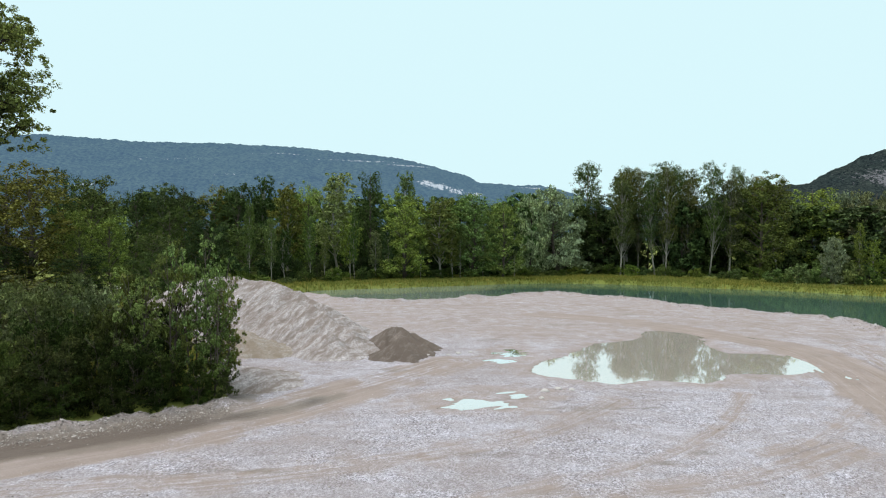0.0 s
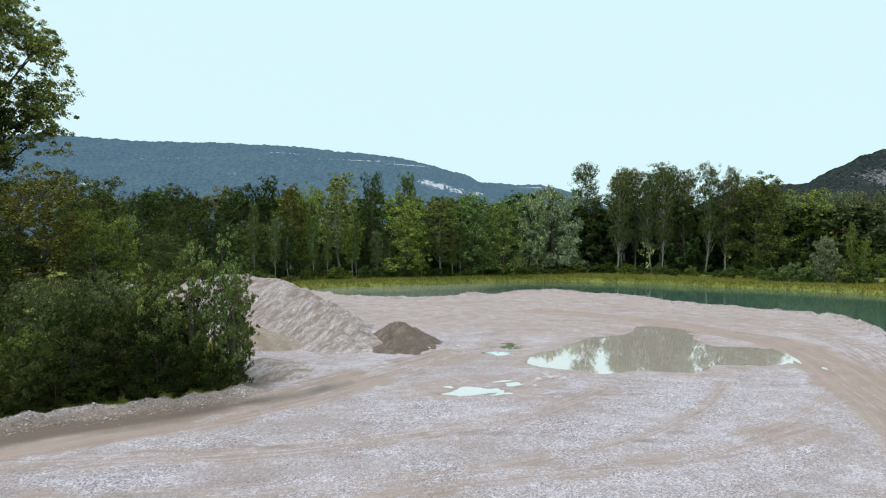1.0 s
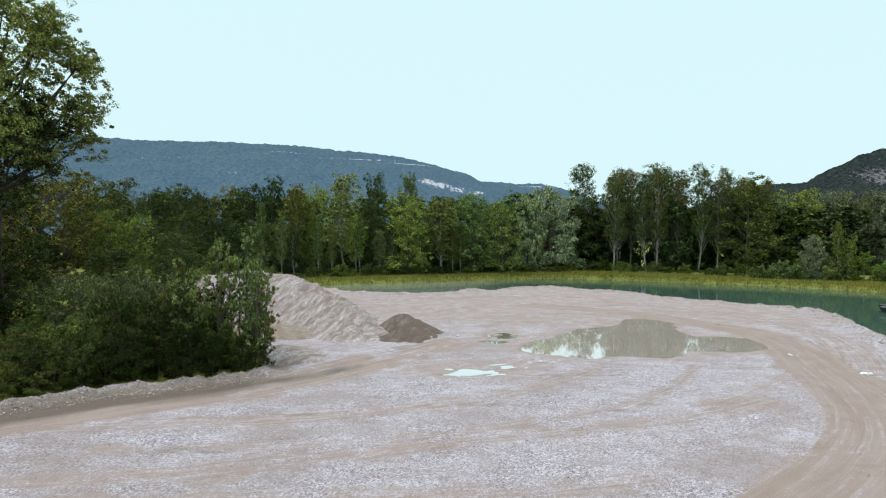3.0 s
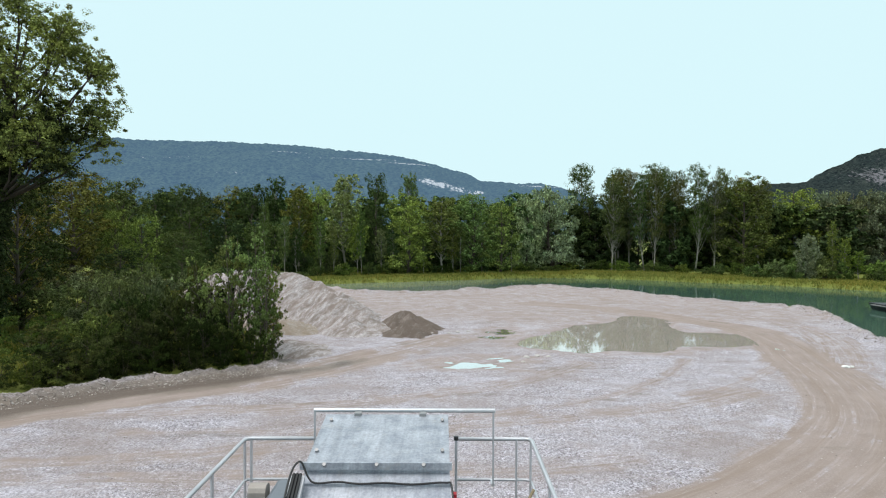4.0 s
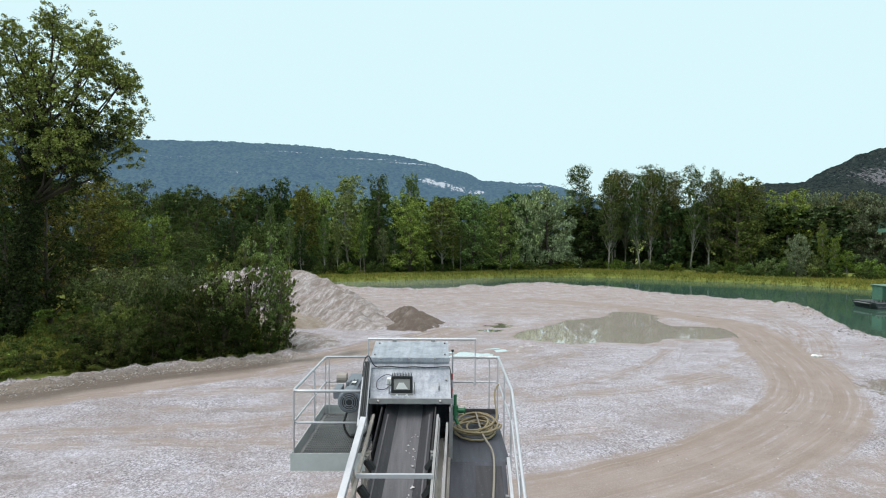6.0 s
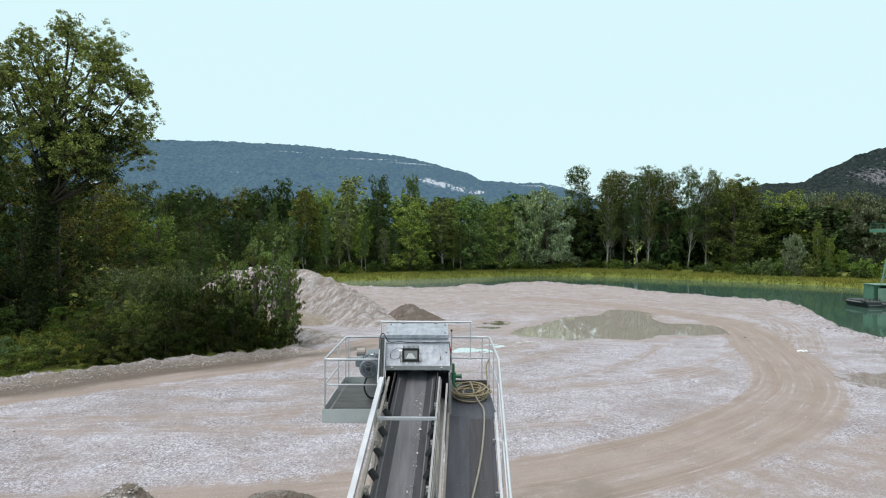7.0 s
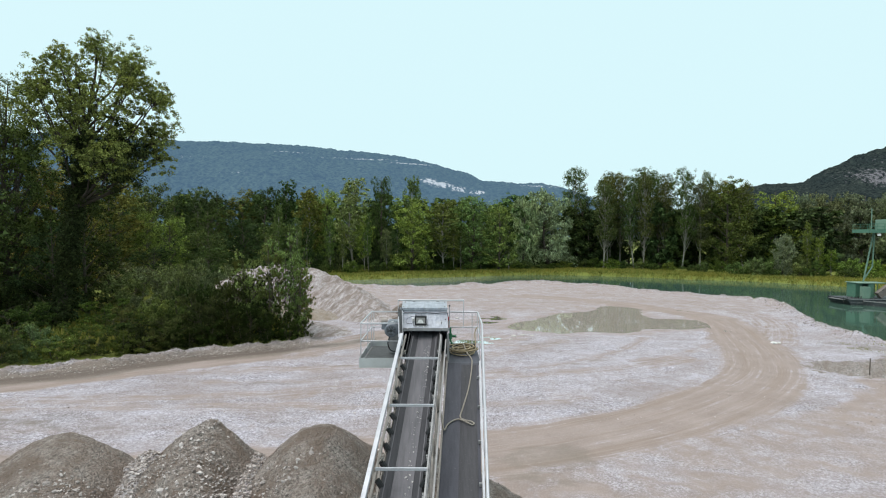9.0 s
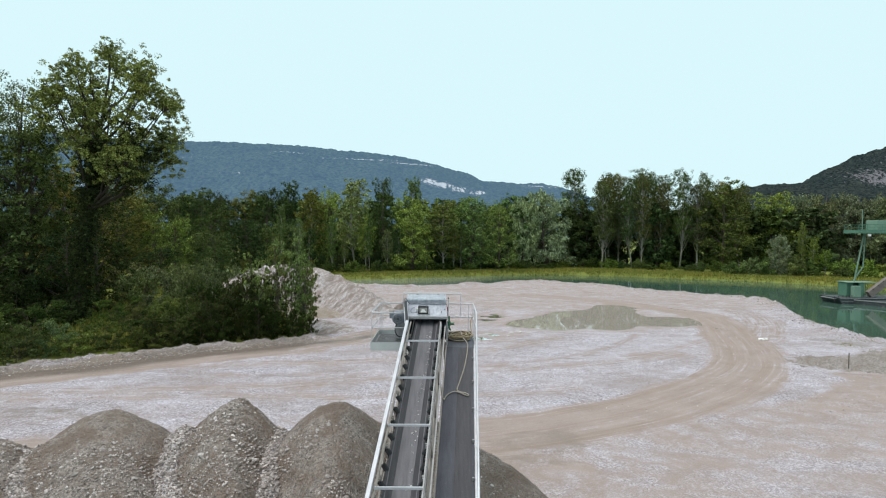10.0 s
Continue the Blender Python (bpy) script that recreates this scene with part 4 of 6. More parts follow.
# the largest stones of each heap, one by one
STONE_SHAPES = []
for k in range(6):
    bm = bmesh.new()
    bmesh.ops.create_icosphere(bm, subdivisions=1, radius=1.0)
    for v in bm.verts:
        v.co *= 1 + 0.45 * noise.noise(v.co * 1.1 + Vector((3.7 * k, 0, 0)))
        v.co = Vector((v.co.x * 1.15, v.co.y * 0.85, v.co.z * 0.6))
    me = bpy.data.meshes.new("stone")
    bm.to_mesh(me)
    bm.free()
    me.materials.append(LOOSE_STONE)
    STONE_SHAPES.append(me)
for load, (xs, ys, z) in zip(heap_obs, heap_tops):
    placed = 0
    while placed < 46:
        i, j = rng.randint(1, len(ys) - 1), rng.randint(1, len(xs) - 1)
        if z[i, j] < 3.6 or fbm(np.array([xs[j] * 0.55]), np.array([ys[i] * 0.4]), 4, 91)[0] < 0.1:
            continue
        ob = new("stone", STONE_SHAPES[placed % 6])
        ob.parent = load
        ob.matrix_basis = pose(xs[j], ys[i], z[i, j] + 0.02, rng.uniform(-40, 40), rng.uniform(-40, 40), rng.uniform(0, 360)) @ Matrix.Scale(0.055 + 0.06 * rng.rand() ** 2, 4)
        placed += 1


# ---------- trees ----------
def leaves(centres, radii, per, size, seed, flat=0.8, droop=0.0, long=1.0):
    """Leaf sprays scattered round clump centres: arrays of vertices and faces."""
    per = 2 * per
    rng = np.random.RandomState(seed)
    c = np.repeat(np.array(centres), per, 0)
    r = np.repeat(np.array(radii), per)
    n = len(c)
    d = rng.normal(size=(n, 3))
    d /= np.linalg.norm(d, axis=1)[:, None]
    rad = r * (0.35 + 0.65 * rng.rand(n) ** 0.5)
    off = d * rad[:, None]
    off[:, 2] *= flat
    if droop:
        off[:, 2] -= droop * rng.rand(n) * r
    p = c + off
    nrm = 1.0 * d + np.array([0, 0, 0.45]) + 0.5 * rng.normal(size=(n, 3))
    nrm /= np.linalg.norm(nrm, axis=1)[:, None]
    a = np.cross(nrm, rng.normal(size=(n, 3)))
    if droop:
        a = a * 0.5 + np.array([0, 0, -1.0])
    a /= np.linalg.norm(a, axis=1)[:, None]
    b = np.cross(nrm, a)
    b /= np.linalg.norm(b, axis=1)[:, None] + 1e-9
    s = (size * (0.6 + 0.8 * rng.rand(n)))[:, None]
    v = np.stack([p - a * s * 0.85 * long, p + a * s * 0.5 + b * s * 0.62, p + a * s * 0.5 - b * s * 0.62], 1)
    f = np.arange(3 * n).reshape(n, 3)
    return v.reshape(-1, 3), f


def tree(name, kind, seed, H, R, low, limbs, clumps, per, size, lobe, open_=0.0, trunk_r=0.25, bark=None, ivy=0, lean=(0, 0), stems=1, droop=0.0, long=1.0, sway=0.03, puff=(0.28, 0.62), rise=0.16, peak=0.93, core=0, bow=(0, 0), scatter=0.55):
    """A tree under an Empty at its foot: trunk with limbs, and a crown of leaf sprays gathered in lobes."""
    rng = np.random.RandomState(seed)
    root = thing(name, "", "")
    wood = Mesh()
    cen, rad = [], []
    for st in range(stems):
        sa = 2 * math.pi * st / max(stems, 1) + rng.rand()
        so = 0.0 if stems == 1 else 0.12 * R
        top = np.array([lean[0] + (0.5 * R * math.cos(sa) if stems > 1 else 0), lean[1] + (0.5 * R * math.sin(sa) if stems > 1 else 0), H * (peak if stems == 1 else rng.uniform(0.7, 0.93))])
        foot = np.array([so * math.cos(sa), so * math.sin(sa), -0.4])
        bend = rng.normal(size=2) * sway * H + np.array(bow)
        axis = lambda u: foot + (top - foot) * u + np.array([bend[0], bend[1], 0]) * math.sin(math.pi * u)
        tr = trunk_r / math.sqrt(stems)
        wood.tube([axis(u) for u in np.linspace(0, 1, 9)], [tr * (1.25 if u == 0 else 1) * (1 - 0.88 * u) for u in np.linspace(0, 1, 9)], 7)
        for k in range(limbs // stems):
            u = low + (0.97 - low) * ((k + 0.3 + 0.6 * rng.rand()) / (limbs / stems))
            if kind == "poplar":
                prof = 0.45 + 0.55 * math.sin(math.pi * min(1, ((u - low) / (1 - low)) * 0.8 + 0.18))
            elif kind == "round":
                prof = math.sqrt(max(0.05, 1 - ((u - low - 0.42 * (1 - low)) / (0.62 * (1 - low))) ** 2))
            else:
                prof = 0.35 + 0.65 * math.sin(math.pi * min(1, ((u - low) / (1 - low)) * 0.75 + 0.2))
            a = k * 2.39996 + rng.normal() * 0.35 + sa
            reach = R * prof * rng.uniform(0.5, 0.92)
            start = axis(max(0.06, u - rise * (1 - open_ * 0.3)))
            mid = axis(u)
            end = np.array([mid[0] + reach * math.cos(a), mid[1] + reach * math.sin(a), mid[2] + rng.uniform(-0.02, 0.05) * H])
            knee = (start + end) / 2 + np.array([0, 0, -0.10 * reach if kind != "round" else 0.05 * reach])
            wood.tube([start, knee, end], [tr * 0.42 * (1 - 0.7 * u) + 0.015, tr * 0.25 * (1 - 0.6 * u) + 0.012, 0.012], 5, False)
            for c in range(clumps):
                w = rng.rand() ** 0.7
                base = knee + (end - knee) * w if rng.rand() < 0.45 else end
                cen.append(base + np.clip(rng.normal(size=3), -1.4, 1.4) * np.array([lobe, lobe, lobe * 0.7]) * scatter)
                rad.append(lobe * rng.uniform(*puff))
        for c in range(ivy):
            u = rng.uniform(0.03, low + 0.35)
            cen.append(axis(u) + rng.normal(size=3) * np.array([0.35, 0.35, 0.5]))
            rad.append(rng.uniform(0.4, 0.9))
    part("trunk", wood, bark or BARK, root, smooth=True)
    v, f = leaves(cen, rad, per, size, seed + 1, 0.8, droop, long)
    if core:
        iv, jf = leaves(cen, 0.62 * np.array(rad), core, size * 2.2, seed + 5, 0.8, droop, long)
        v, f = np.concatenate([v, iv]), np.concatenate([f, jf + len(v)])
    v[:, 2] = np.maximum(v[:, 2], 0.05)
    crown = new("crown", soup("crown", v, f, FOLIAGE))
    crown.parent = root
    return root


TONES = {"dark": (0.046, 0.072, 0.026), "mid": (0.080, 0.116, 0.036), "bright": (0.122, 0.170, 0.038), "brown": (0.150, 0.138, 0.036),
         "yellow": (0.160, 0.170, 0.038), "pale": (0.112, 0.150, 0.060), "olive": (0.102, 0.120, 0.036), "willow": (0.128, 0.152, 0.090), "grey": (0.110, 0.130, 0.056), "shrub": (0.064, 0.098, 0.022), "pop": (0.104, 0.132, 0.047)}
WORDS = {"dark": "dark green", "mid": "green", "bright": "bright green", "brown": "brownish green", "yellow": "yellowish green", "pale": "pale green", "olive": "olive green", "willow": "grey-green", "grey": "greyish green", "shrub": "deep green", "pop": "soft green"}


def tone(root, key, rng, gain=1.0):
    col = TONES[key]
    k = gain * (rng.uniform(0.6, 1.5) if root.name.startswith(("shrub", "alder")) else rng.uniform(0.82, 1.2))
    for ch in root.children:
        if ch.name.startswith("crown"):
            ch.color = (col[0] * k * rng.uniform(0.9, 1.1), col[1] * k, col[2] * k * rng.uniform(0.85, 1.15), 1)


PROTO = {
    "b": [tree("broadleaf_tree", "round", 100 + i, 20, 5, 0.08, 34, 10, 18, 0.165, 1.9, trunk_r=0.3, puff=(0.22, 0.55), core=1) for i in range(5)],
    "d": [tree("broadleaf_tree", "round", 110 + i, 20, 5, 0.05, 24, 8, 11, 0.46, 2.2, trunk_r=0.3, core=2) for i in range(2)],
    "p": [tree("slender_tree", "poplar", 120 + i, 20, 3.2, 0.33, 32, 11, 15, 0.17, 1.3, trunk_r=0.2, bark=BARK_PALE, puff=(0.22, 0.55), core=1) for i in range(3)],
    "g": [tree("tall_thin_tree", "poplar", 140 + i, 24, 3.6, 0.34, 44, 12, 14, 0.15, 1.35, 0.6, trunk_r=0.24, bark=BARK_PALE, ivy=14, puff=(0.25, 0.6), rise=0.22) for i in range(4)],
    "o": [tree("open_poplar", "poplar", 150, 30, 6.0, 0.36, 48, 12, 26, 0.125, 1.7, 0.5, trunk_r=0.45, bark=BARK_DARK, rise=0.25)],
    "w": [tree("willow_tree", "round", 160 + i, 20, 6, 0.08, 34, 12, 16, 0.19, 2.0, trunk_r=0.35, droop=0.8, long=1.6, puff=(0.24, 0.55), core=1) for i in range(2)],
    "s": [tree("shrub", "round", 180 + i, 6, 3, 0.05, 24, 13, 20, 0.09, 0.85, trunk_r=0.09, stems=4, puff=(0.2, 0.5), core=1, scatter=0.5) for i in range(5)],
    "a": [tree("alder_shrub", "poplar", 200 + i, 10, 2.3, 0.20, 42, 7, 17, 0.088, 0.66, 0.4, trunk_r=0.17, stems=3, scatter=0.5, puff=(0.2, 0.5)) for i in range(3)],
    "u": [tree("undergrowth_bush", "round", 220 + i, 4, 3, 0.04, 16, 8, 18, 0.19, 1.05, trunk_r=0.06, stems=3) for i in range(3)],
}


def crown_size(root):
    """Height of the crown's top and its radius."""
    me = next(c for c in root.children if c.name.startswith("crown")).data
    co = np.empty(3 * len(me.vertices), np.float32)
    me.vertices.foreach_get("co", co)
    co = co.reshape(-1, 3)
    return float(np.percentile(co[:, 2], 99.6)), float(np.percentile(np.hypot(co[:, 0], co[:, 1]), 93))


SIZE = {proto: crown_size(proto) for protos in PROTO.values() for proto in protos}
NOUN = {"b": "broadleaf tree", "d": "broadleaf tree", "o": "tall poplar with an open crown", "p": "slender poplar-like tree", "g": "tall thin tree with an open crown", "w": "rounded willow tree", "s": "dense leafy shrub", "a": "many-stemmed young alder", "u": "low bush"}
used = {}
plant_rng = np.random.RandomState(12)


def plant(x, y, h, r, kind, key, where, group, gain=1.0):
    """Sets a tree or shrub of that height and crown radius on the ground."""
    protos = PROTO[kind]
    k = plant_rng.randint(len(protos))
    H, R = SIZE[protos[k]]
    m = pose(x, y, top_of(x, y), 0, 0, plant_rng.uniform(0, 360)) @ Matrix.Diagonal((r / R, r / R, h / H, 1))
    label, cat = "%s %s %s" % (WORDS[key], NOUN[kind], where), "shrub" if kind in "sau" else "tree"
    if protos[k] in used:
        ob = copy_thing(protos[k], m)
    else:
        used[protos[k]] = m
        ob = protos[k]
    tagged(ob, label, cat, group)
    tone(ob, key, plant_rng, gain)
    return ob


WOOD_WEST = [
    (-75.7, 106.0, 24.6, 8.6, 'b', 'brown'),
    (-96.8, 150.0, 28.6, 4.4, 'b', 'dark'),
    (-75.0, 126.0, 24.3, 6.8, 'b', 'mid'),
    (-65.3, 114.0, 16.0, 4.2, 'b', 'bright'),
    (-68.9, 110.0, 16.6, 3.2, 'b', 'bright'),
    (-95.9, 180.0, 26.0, 7.1, 'b', 'dark'),
    (-89.1, 186.0, 28.0, 5.0, 'p', 'pale'),
    (-81.0, 182.0, 26.6, 7.1, 'b', 'dark'),
    (-74.0, 188.0, 27.3, 7.8, 'b', 'yellow'),
    (-61.7, 180.0, 27.2, 8.4, 'b', 'dark'),
    (-56.5, 186.0, 30.6, 4.2, 'p', 'dark'),
    (-75.2, 160.0, 19.1, 6.3, 'b', 'mid'),
    (-61.8, 152.0, 15.8, 6.0, 'b', 'dark'),
    (-70.6, 140.0, 12.8, 5.5, 'b', 'mid'),
    (-55.0, 165.0, 15.4, 7.3, 'b', 'mid'),
    (-45.9, 172.0, 27.3, 5.1, 'p', 'olive'),
    (-40.6, 178.0, 27.9, 5.2, 'b', 'bright'),
    (-30.1, 170.0, 30.3, 6.7, 'p', 'pale'),
    (-22.4, 182.0, 32.0, 4.6, 'b', 'dark'),
    (-11.8, 192.0, 33.0, 4.1, 'p', 'mid'),
]
WOOD_MIDDLE = [
    (-10.9, 168.0, 24.6, 8.2, 'b', 'bright'),
    (-0.2, 172.0, 23.8, 5.9, 'p', 'olive'),
    (8.8, 178.0, 25.5, 8.3, 'b', 'mid'),
    (18.7, 176.0, 22.5, 6.5, 'b', 'mid'),
    (24.3, 200.0, 27.2, 6.9, 'b', 'dark'),
    (28.6, 190.0, 25.5, 6.1, 'w', 'willow'),
    (39.3, 194.0, 28.1, 10.9, 'w', 'willow'),
    (51.8, 204.0, 38.3, 5.2, 'g', 'mid'),
    (51.8, 198.0, 25.8, 8.7, 'b', 'dark'),
    (63.9, 198.0, 35.9, 6.2, 'g', 'mid'),
    (74.7, 192.0, 36.9, 7.5, 'g', 'mid'),
    (71.4, 200.0, 30.3, 6.9, 'b', 'dark'),
    (82.6, 194.0, 34.6, 4.2, 'g', 'mid'),
    (84.6, 182.0, 35.7, 4.8, 'g', 'mid'),
    (96.1, 188.0, 34.9, 4.6, 'g', 'mid'),
    (98.5, 178.0, 31.3, 10.0, 'b', 'olive'),
    (94.0, 192.0, 24.1, 7.5, 'b', 'dark'),
    (58.0, 187.0, 31.0, 4.4, 'g', 'grey'),
    (69.0, 186.0, 32.5, 4.6, 'g', 'mid'),
    (79.5, 184.0, 31.0, 4.2, 'g', 'grey'),
    (61.0, 192.0, 33.5, 4.0, 'g', 'olive'),
    (66.5, 195.0, 35.0, 4.0, 'g', 'grey'),
    (71.5, 184.0, 34.0, 3.6, 'g', 'olive'),
    (77.0, 189.0, 35.5, 3.8, 'g', 'mid'),
    (101.0, 184.0, 31.5, 5.0, 'g', 'brown'),
    (105.5, 180.0, 30.5, 5.0, 'g', 'olive'),
]
WOOD_EAST = [
    (90.0, 180.0, 31.0, 4.4, 'g', 'grey'),
    (123.3, 192.0, 28.2, 8.9, 'b', 'bright'),
    (119.1, 196.0, 22.5, 7.7, 'b', 'dark'),
    (135.6, 192.0, 26.6, 8.5, 'w', 'willow'),
    (137.4, 182.0, 26.6, 8.5, 'w', 'willow'),
    (145.1, 176.0, 26.3, 10.3, 'w', 'willow'),
    (153.5, 170.0, 24.8, 10.0, 'w', 'willow'),
    (162.0, 165.0, 26.1, 9.7, 'b', 'dark'),
    (169.7, 160.0, 25.7, 9.4, 'b', 'mid'),
    (-26.2, 166.0, 18.0, 3.3, 'p', 'bright'),
    (-53.5, 176.0, 15.6, 6.9, 'b', 'dark'),
    (-40.2, 186.0, 15.9, 7.3, 'b', 'dark'),
    (-25.9, 188.0, 16.0, 7.4, 'b', 'dark'),
    (-3.9, 188.0, 17.9, 8.3, 'b', 'dark'),
    (14.7, 190.0, 16.2, 7.4, 'b', 'dark'),
    (36.0, 205.0, 16.6, 9.0, 'b', 'dark'),
    (86.3, 205.0, 20.8, 9.0, 'b', 'dark'),
    (64.4, 206.0, 18.8, 9.1, 'b', 'dark'),
]
for x, y, h, r, kind, key in WOOD_WEST + WOOD_MIDDLE + WOOD_EAST:
    plant(x, y, h, r, kind, key, "in the wood", "trees of the wood", (0.88 if x > 45 else 1.85 if x > 5 else 0.78 if x < -58 else 1.15) * {"bright": 1.5, "willow": 1.2 if x > 45 else 1.0, "dark": 1.0, "pale": 1.2}.get(key, 1.0))
# slender young trees along the wood's front, with bare pale stems
for i, x in enumerate((-50, -46, -41.5, -36, -33, -25, -19, -15.5, -6, 2.5, 5, 13, 22)):
    y = float(np.interp(x, [-50, -40, -20, 5, 30, 52], [150, 157, 166, 172, 180, 186])) + plant_rng.uniform(-1.5, 2)
    plant(x + plant_rng.uniform(-0.8, 0.8), y, plant_rng.uniform(13, 22), plant_rng.uniform(1.4, 2.3), "p", ["mid", "pale", "dark", "mid", "olive"][i % 5], "in the wood", "trees of the wood", 1.1)
# the depth of the wood behind them
for i in range(46):
    x = -135 + i * 6.6 + plant_rng.uniform(-3, 3)
    y = 205 + 14 * math.sin(i * 1.7) + plant_rng.uniform(-6, 6) - 0.25 * max(0, x - 60)
    plant(x, y, plant_rng.uniform(23.5, 26.5) - 3 * (x > 40), plant_rng.uniform(6.0, 8.0), "d", "dark" if i % 3 else "mid", "deep in the wood", "trees of the wood", 1.6 if x < 40 else 1.0)
# bushes at the wood's edge
for i in range(44):
    s = i / 43
    x = -72 + 190 * s + plant_rng.uniform(-1.5, 1.5)
    y = np.interp(x, [-72, -40, -20, 5, 30, 52, 75, 92, 108, 118], [118, 152, 166, 174, 183, 190, 178, 166, 152, 142]) + plant_rng.uniform(-2, 3)
    plant(x, float(y), plant_rng.uniform(1.6, 4.2), plant_rng.uniform(2.2, 3.6), "u", ["mid", "shrub", "bright", "mid"][i % 4], "at the edge of the wood", "bushes at the wood's edge", 0.85)
# dark bushes added inside the wood to close bright gaps between trunks
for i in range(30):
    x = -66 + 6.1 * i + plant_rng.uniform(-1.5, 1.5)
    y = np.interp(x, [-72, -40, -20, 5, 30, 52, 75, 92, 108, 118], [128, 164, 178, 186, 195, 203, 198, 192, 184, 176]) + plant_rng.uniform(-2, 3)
    plant(x, float(y), plant_rng.uniform(5, 8.5), plant_rng.uniform(3.6, 4.8), "u", "dark", "added to darken the gaps under the trees", "bushes at the wood's edge", 0.8)
for x, y, h, r, kind, key in ((102.5, 152, 12.5, 3.2, "w", "willow"), (109, 150, 16.5, 1.5, "p", "bright"), (112, 149, 12, 1.8, "p", "bright"), (115, 148, 8, 2.0, "p", "bright"), (92, 158, 4, 3.5, "u", "mid"), (96.5, 156, 5.5, 3.6, "u", "pale"), (100, 153, 5.5, 3.2, "u", "mid"), (106.5, 150, 6.5, 3.6, "u", "pale"),
                              (110.5, 148.5, 5, 3.2, "u", "mid"), (119, 146, 5.5, 3.6, "u", "bright"), (124, 143.5, 5.2, 3.6, "u", "bright"), (129.5, 140.5, 5, 3.6, "u", "bright"),
                              (-62, 100, 9, 4.5, "b", "dark"), (-52, 104, 9, 4.2, "b", "mid"), (-58, 118, 12, 5, "b", "mid"), (-80, 92, 12, 6, "b", "dark"), (-84, 112, 23, 8, "b", "brown"), (-96, 122, 24, 8, "b", "mid"), (-90, 98, 16, 7, "b", "dark"), (-104, 108, 22, 8, "b", "dark"), (-78, 104, 10, 5, "b", "dark"), (-70, 84, 7, 4, "b", "dark")):
    plant(x, y, h, r, kind, key, "beside the lake" if x > 0 else "behind the meadow", "trees of the wood", 1.1 if x > 0 else 0.9 if x > -50 else 0.66)

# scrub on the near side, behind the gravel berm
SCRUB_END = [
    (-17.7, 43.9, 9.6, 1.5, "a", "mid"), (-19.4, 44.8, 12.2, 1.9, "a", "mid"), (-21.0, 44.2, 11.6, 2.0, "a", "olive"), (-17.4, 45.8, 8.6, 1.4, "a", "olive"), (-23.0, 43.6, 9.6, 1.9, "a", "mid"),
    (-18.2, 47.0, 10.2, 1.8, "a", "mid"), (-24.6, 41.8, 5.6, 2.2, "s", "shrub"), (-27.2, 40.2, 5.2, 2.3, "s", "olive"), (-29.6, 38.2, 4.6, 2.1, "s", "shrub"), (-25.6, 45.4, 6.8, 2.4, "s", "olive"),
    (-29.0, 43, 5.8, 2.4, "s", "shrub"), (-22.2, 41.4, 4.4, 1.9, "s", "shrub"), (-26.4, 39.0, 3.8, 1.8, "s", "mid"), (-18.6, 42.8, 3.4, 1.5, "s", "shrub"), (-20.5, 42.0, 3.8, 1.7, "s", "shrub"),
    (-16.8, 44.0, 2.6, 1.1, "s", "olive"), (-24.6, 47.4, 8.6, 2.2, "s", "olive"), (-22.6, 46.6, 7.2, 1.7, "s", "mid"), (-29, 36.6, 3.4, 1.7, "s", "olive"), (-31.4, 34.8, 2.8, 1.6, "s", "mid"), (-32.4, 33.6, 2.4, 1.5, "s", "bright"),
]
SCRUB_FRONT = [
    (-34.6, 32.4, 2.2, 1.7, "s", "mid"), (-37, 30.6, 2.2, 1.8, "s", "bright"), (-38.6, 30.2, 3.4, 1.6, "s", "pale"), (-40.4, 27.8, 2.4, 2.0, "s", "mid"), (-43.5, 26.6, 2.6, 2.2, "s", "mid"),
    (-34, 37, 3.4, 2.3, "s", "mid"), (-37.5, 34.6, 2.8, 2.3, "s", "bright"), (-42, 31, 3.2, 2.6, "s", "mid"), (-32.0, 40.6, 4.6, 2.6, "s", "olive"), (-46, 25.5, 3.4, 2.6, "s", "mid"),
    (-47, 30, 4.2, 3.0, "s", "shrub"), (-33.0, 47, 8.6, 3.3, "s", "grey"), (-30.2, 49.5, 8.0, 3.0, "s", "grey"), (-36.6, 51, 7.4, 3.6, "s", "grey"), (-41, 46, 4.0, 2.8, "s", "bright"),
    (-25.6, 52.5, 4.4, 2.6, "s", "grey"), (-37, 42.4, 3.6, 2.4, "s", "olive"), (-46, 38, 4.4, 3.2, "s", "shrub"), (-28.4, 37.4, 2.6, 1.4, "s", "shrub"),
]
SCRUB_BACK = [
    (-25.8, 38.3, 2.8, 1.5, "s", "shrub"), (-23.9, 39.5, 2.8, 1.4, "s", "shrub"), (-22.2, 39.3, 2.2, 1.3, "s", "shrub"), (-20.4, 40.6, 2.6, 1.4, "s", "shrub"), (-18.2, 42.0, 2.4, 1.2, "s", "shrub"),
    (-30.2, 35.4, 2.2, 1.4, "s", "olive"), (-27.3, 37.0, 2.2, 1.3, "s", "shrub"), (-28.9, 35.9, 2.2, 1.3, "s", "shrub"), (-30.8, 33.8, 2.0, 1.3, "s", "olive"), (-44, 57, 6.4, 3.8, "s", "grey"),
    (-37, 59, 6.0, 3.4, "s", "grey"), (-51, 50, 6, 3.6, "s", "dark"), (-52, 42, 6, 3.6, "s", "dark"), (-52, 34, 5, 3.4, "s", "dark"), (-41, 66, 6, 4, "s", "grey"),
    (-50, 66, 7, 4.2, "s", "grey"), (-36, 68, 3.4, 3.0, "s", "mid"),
]
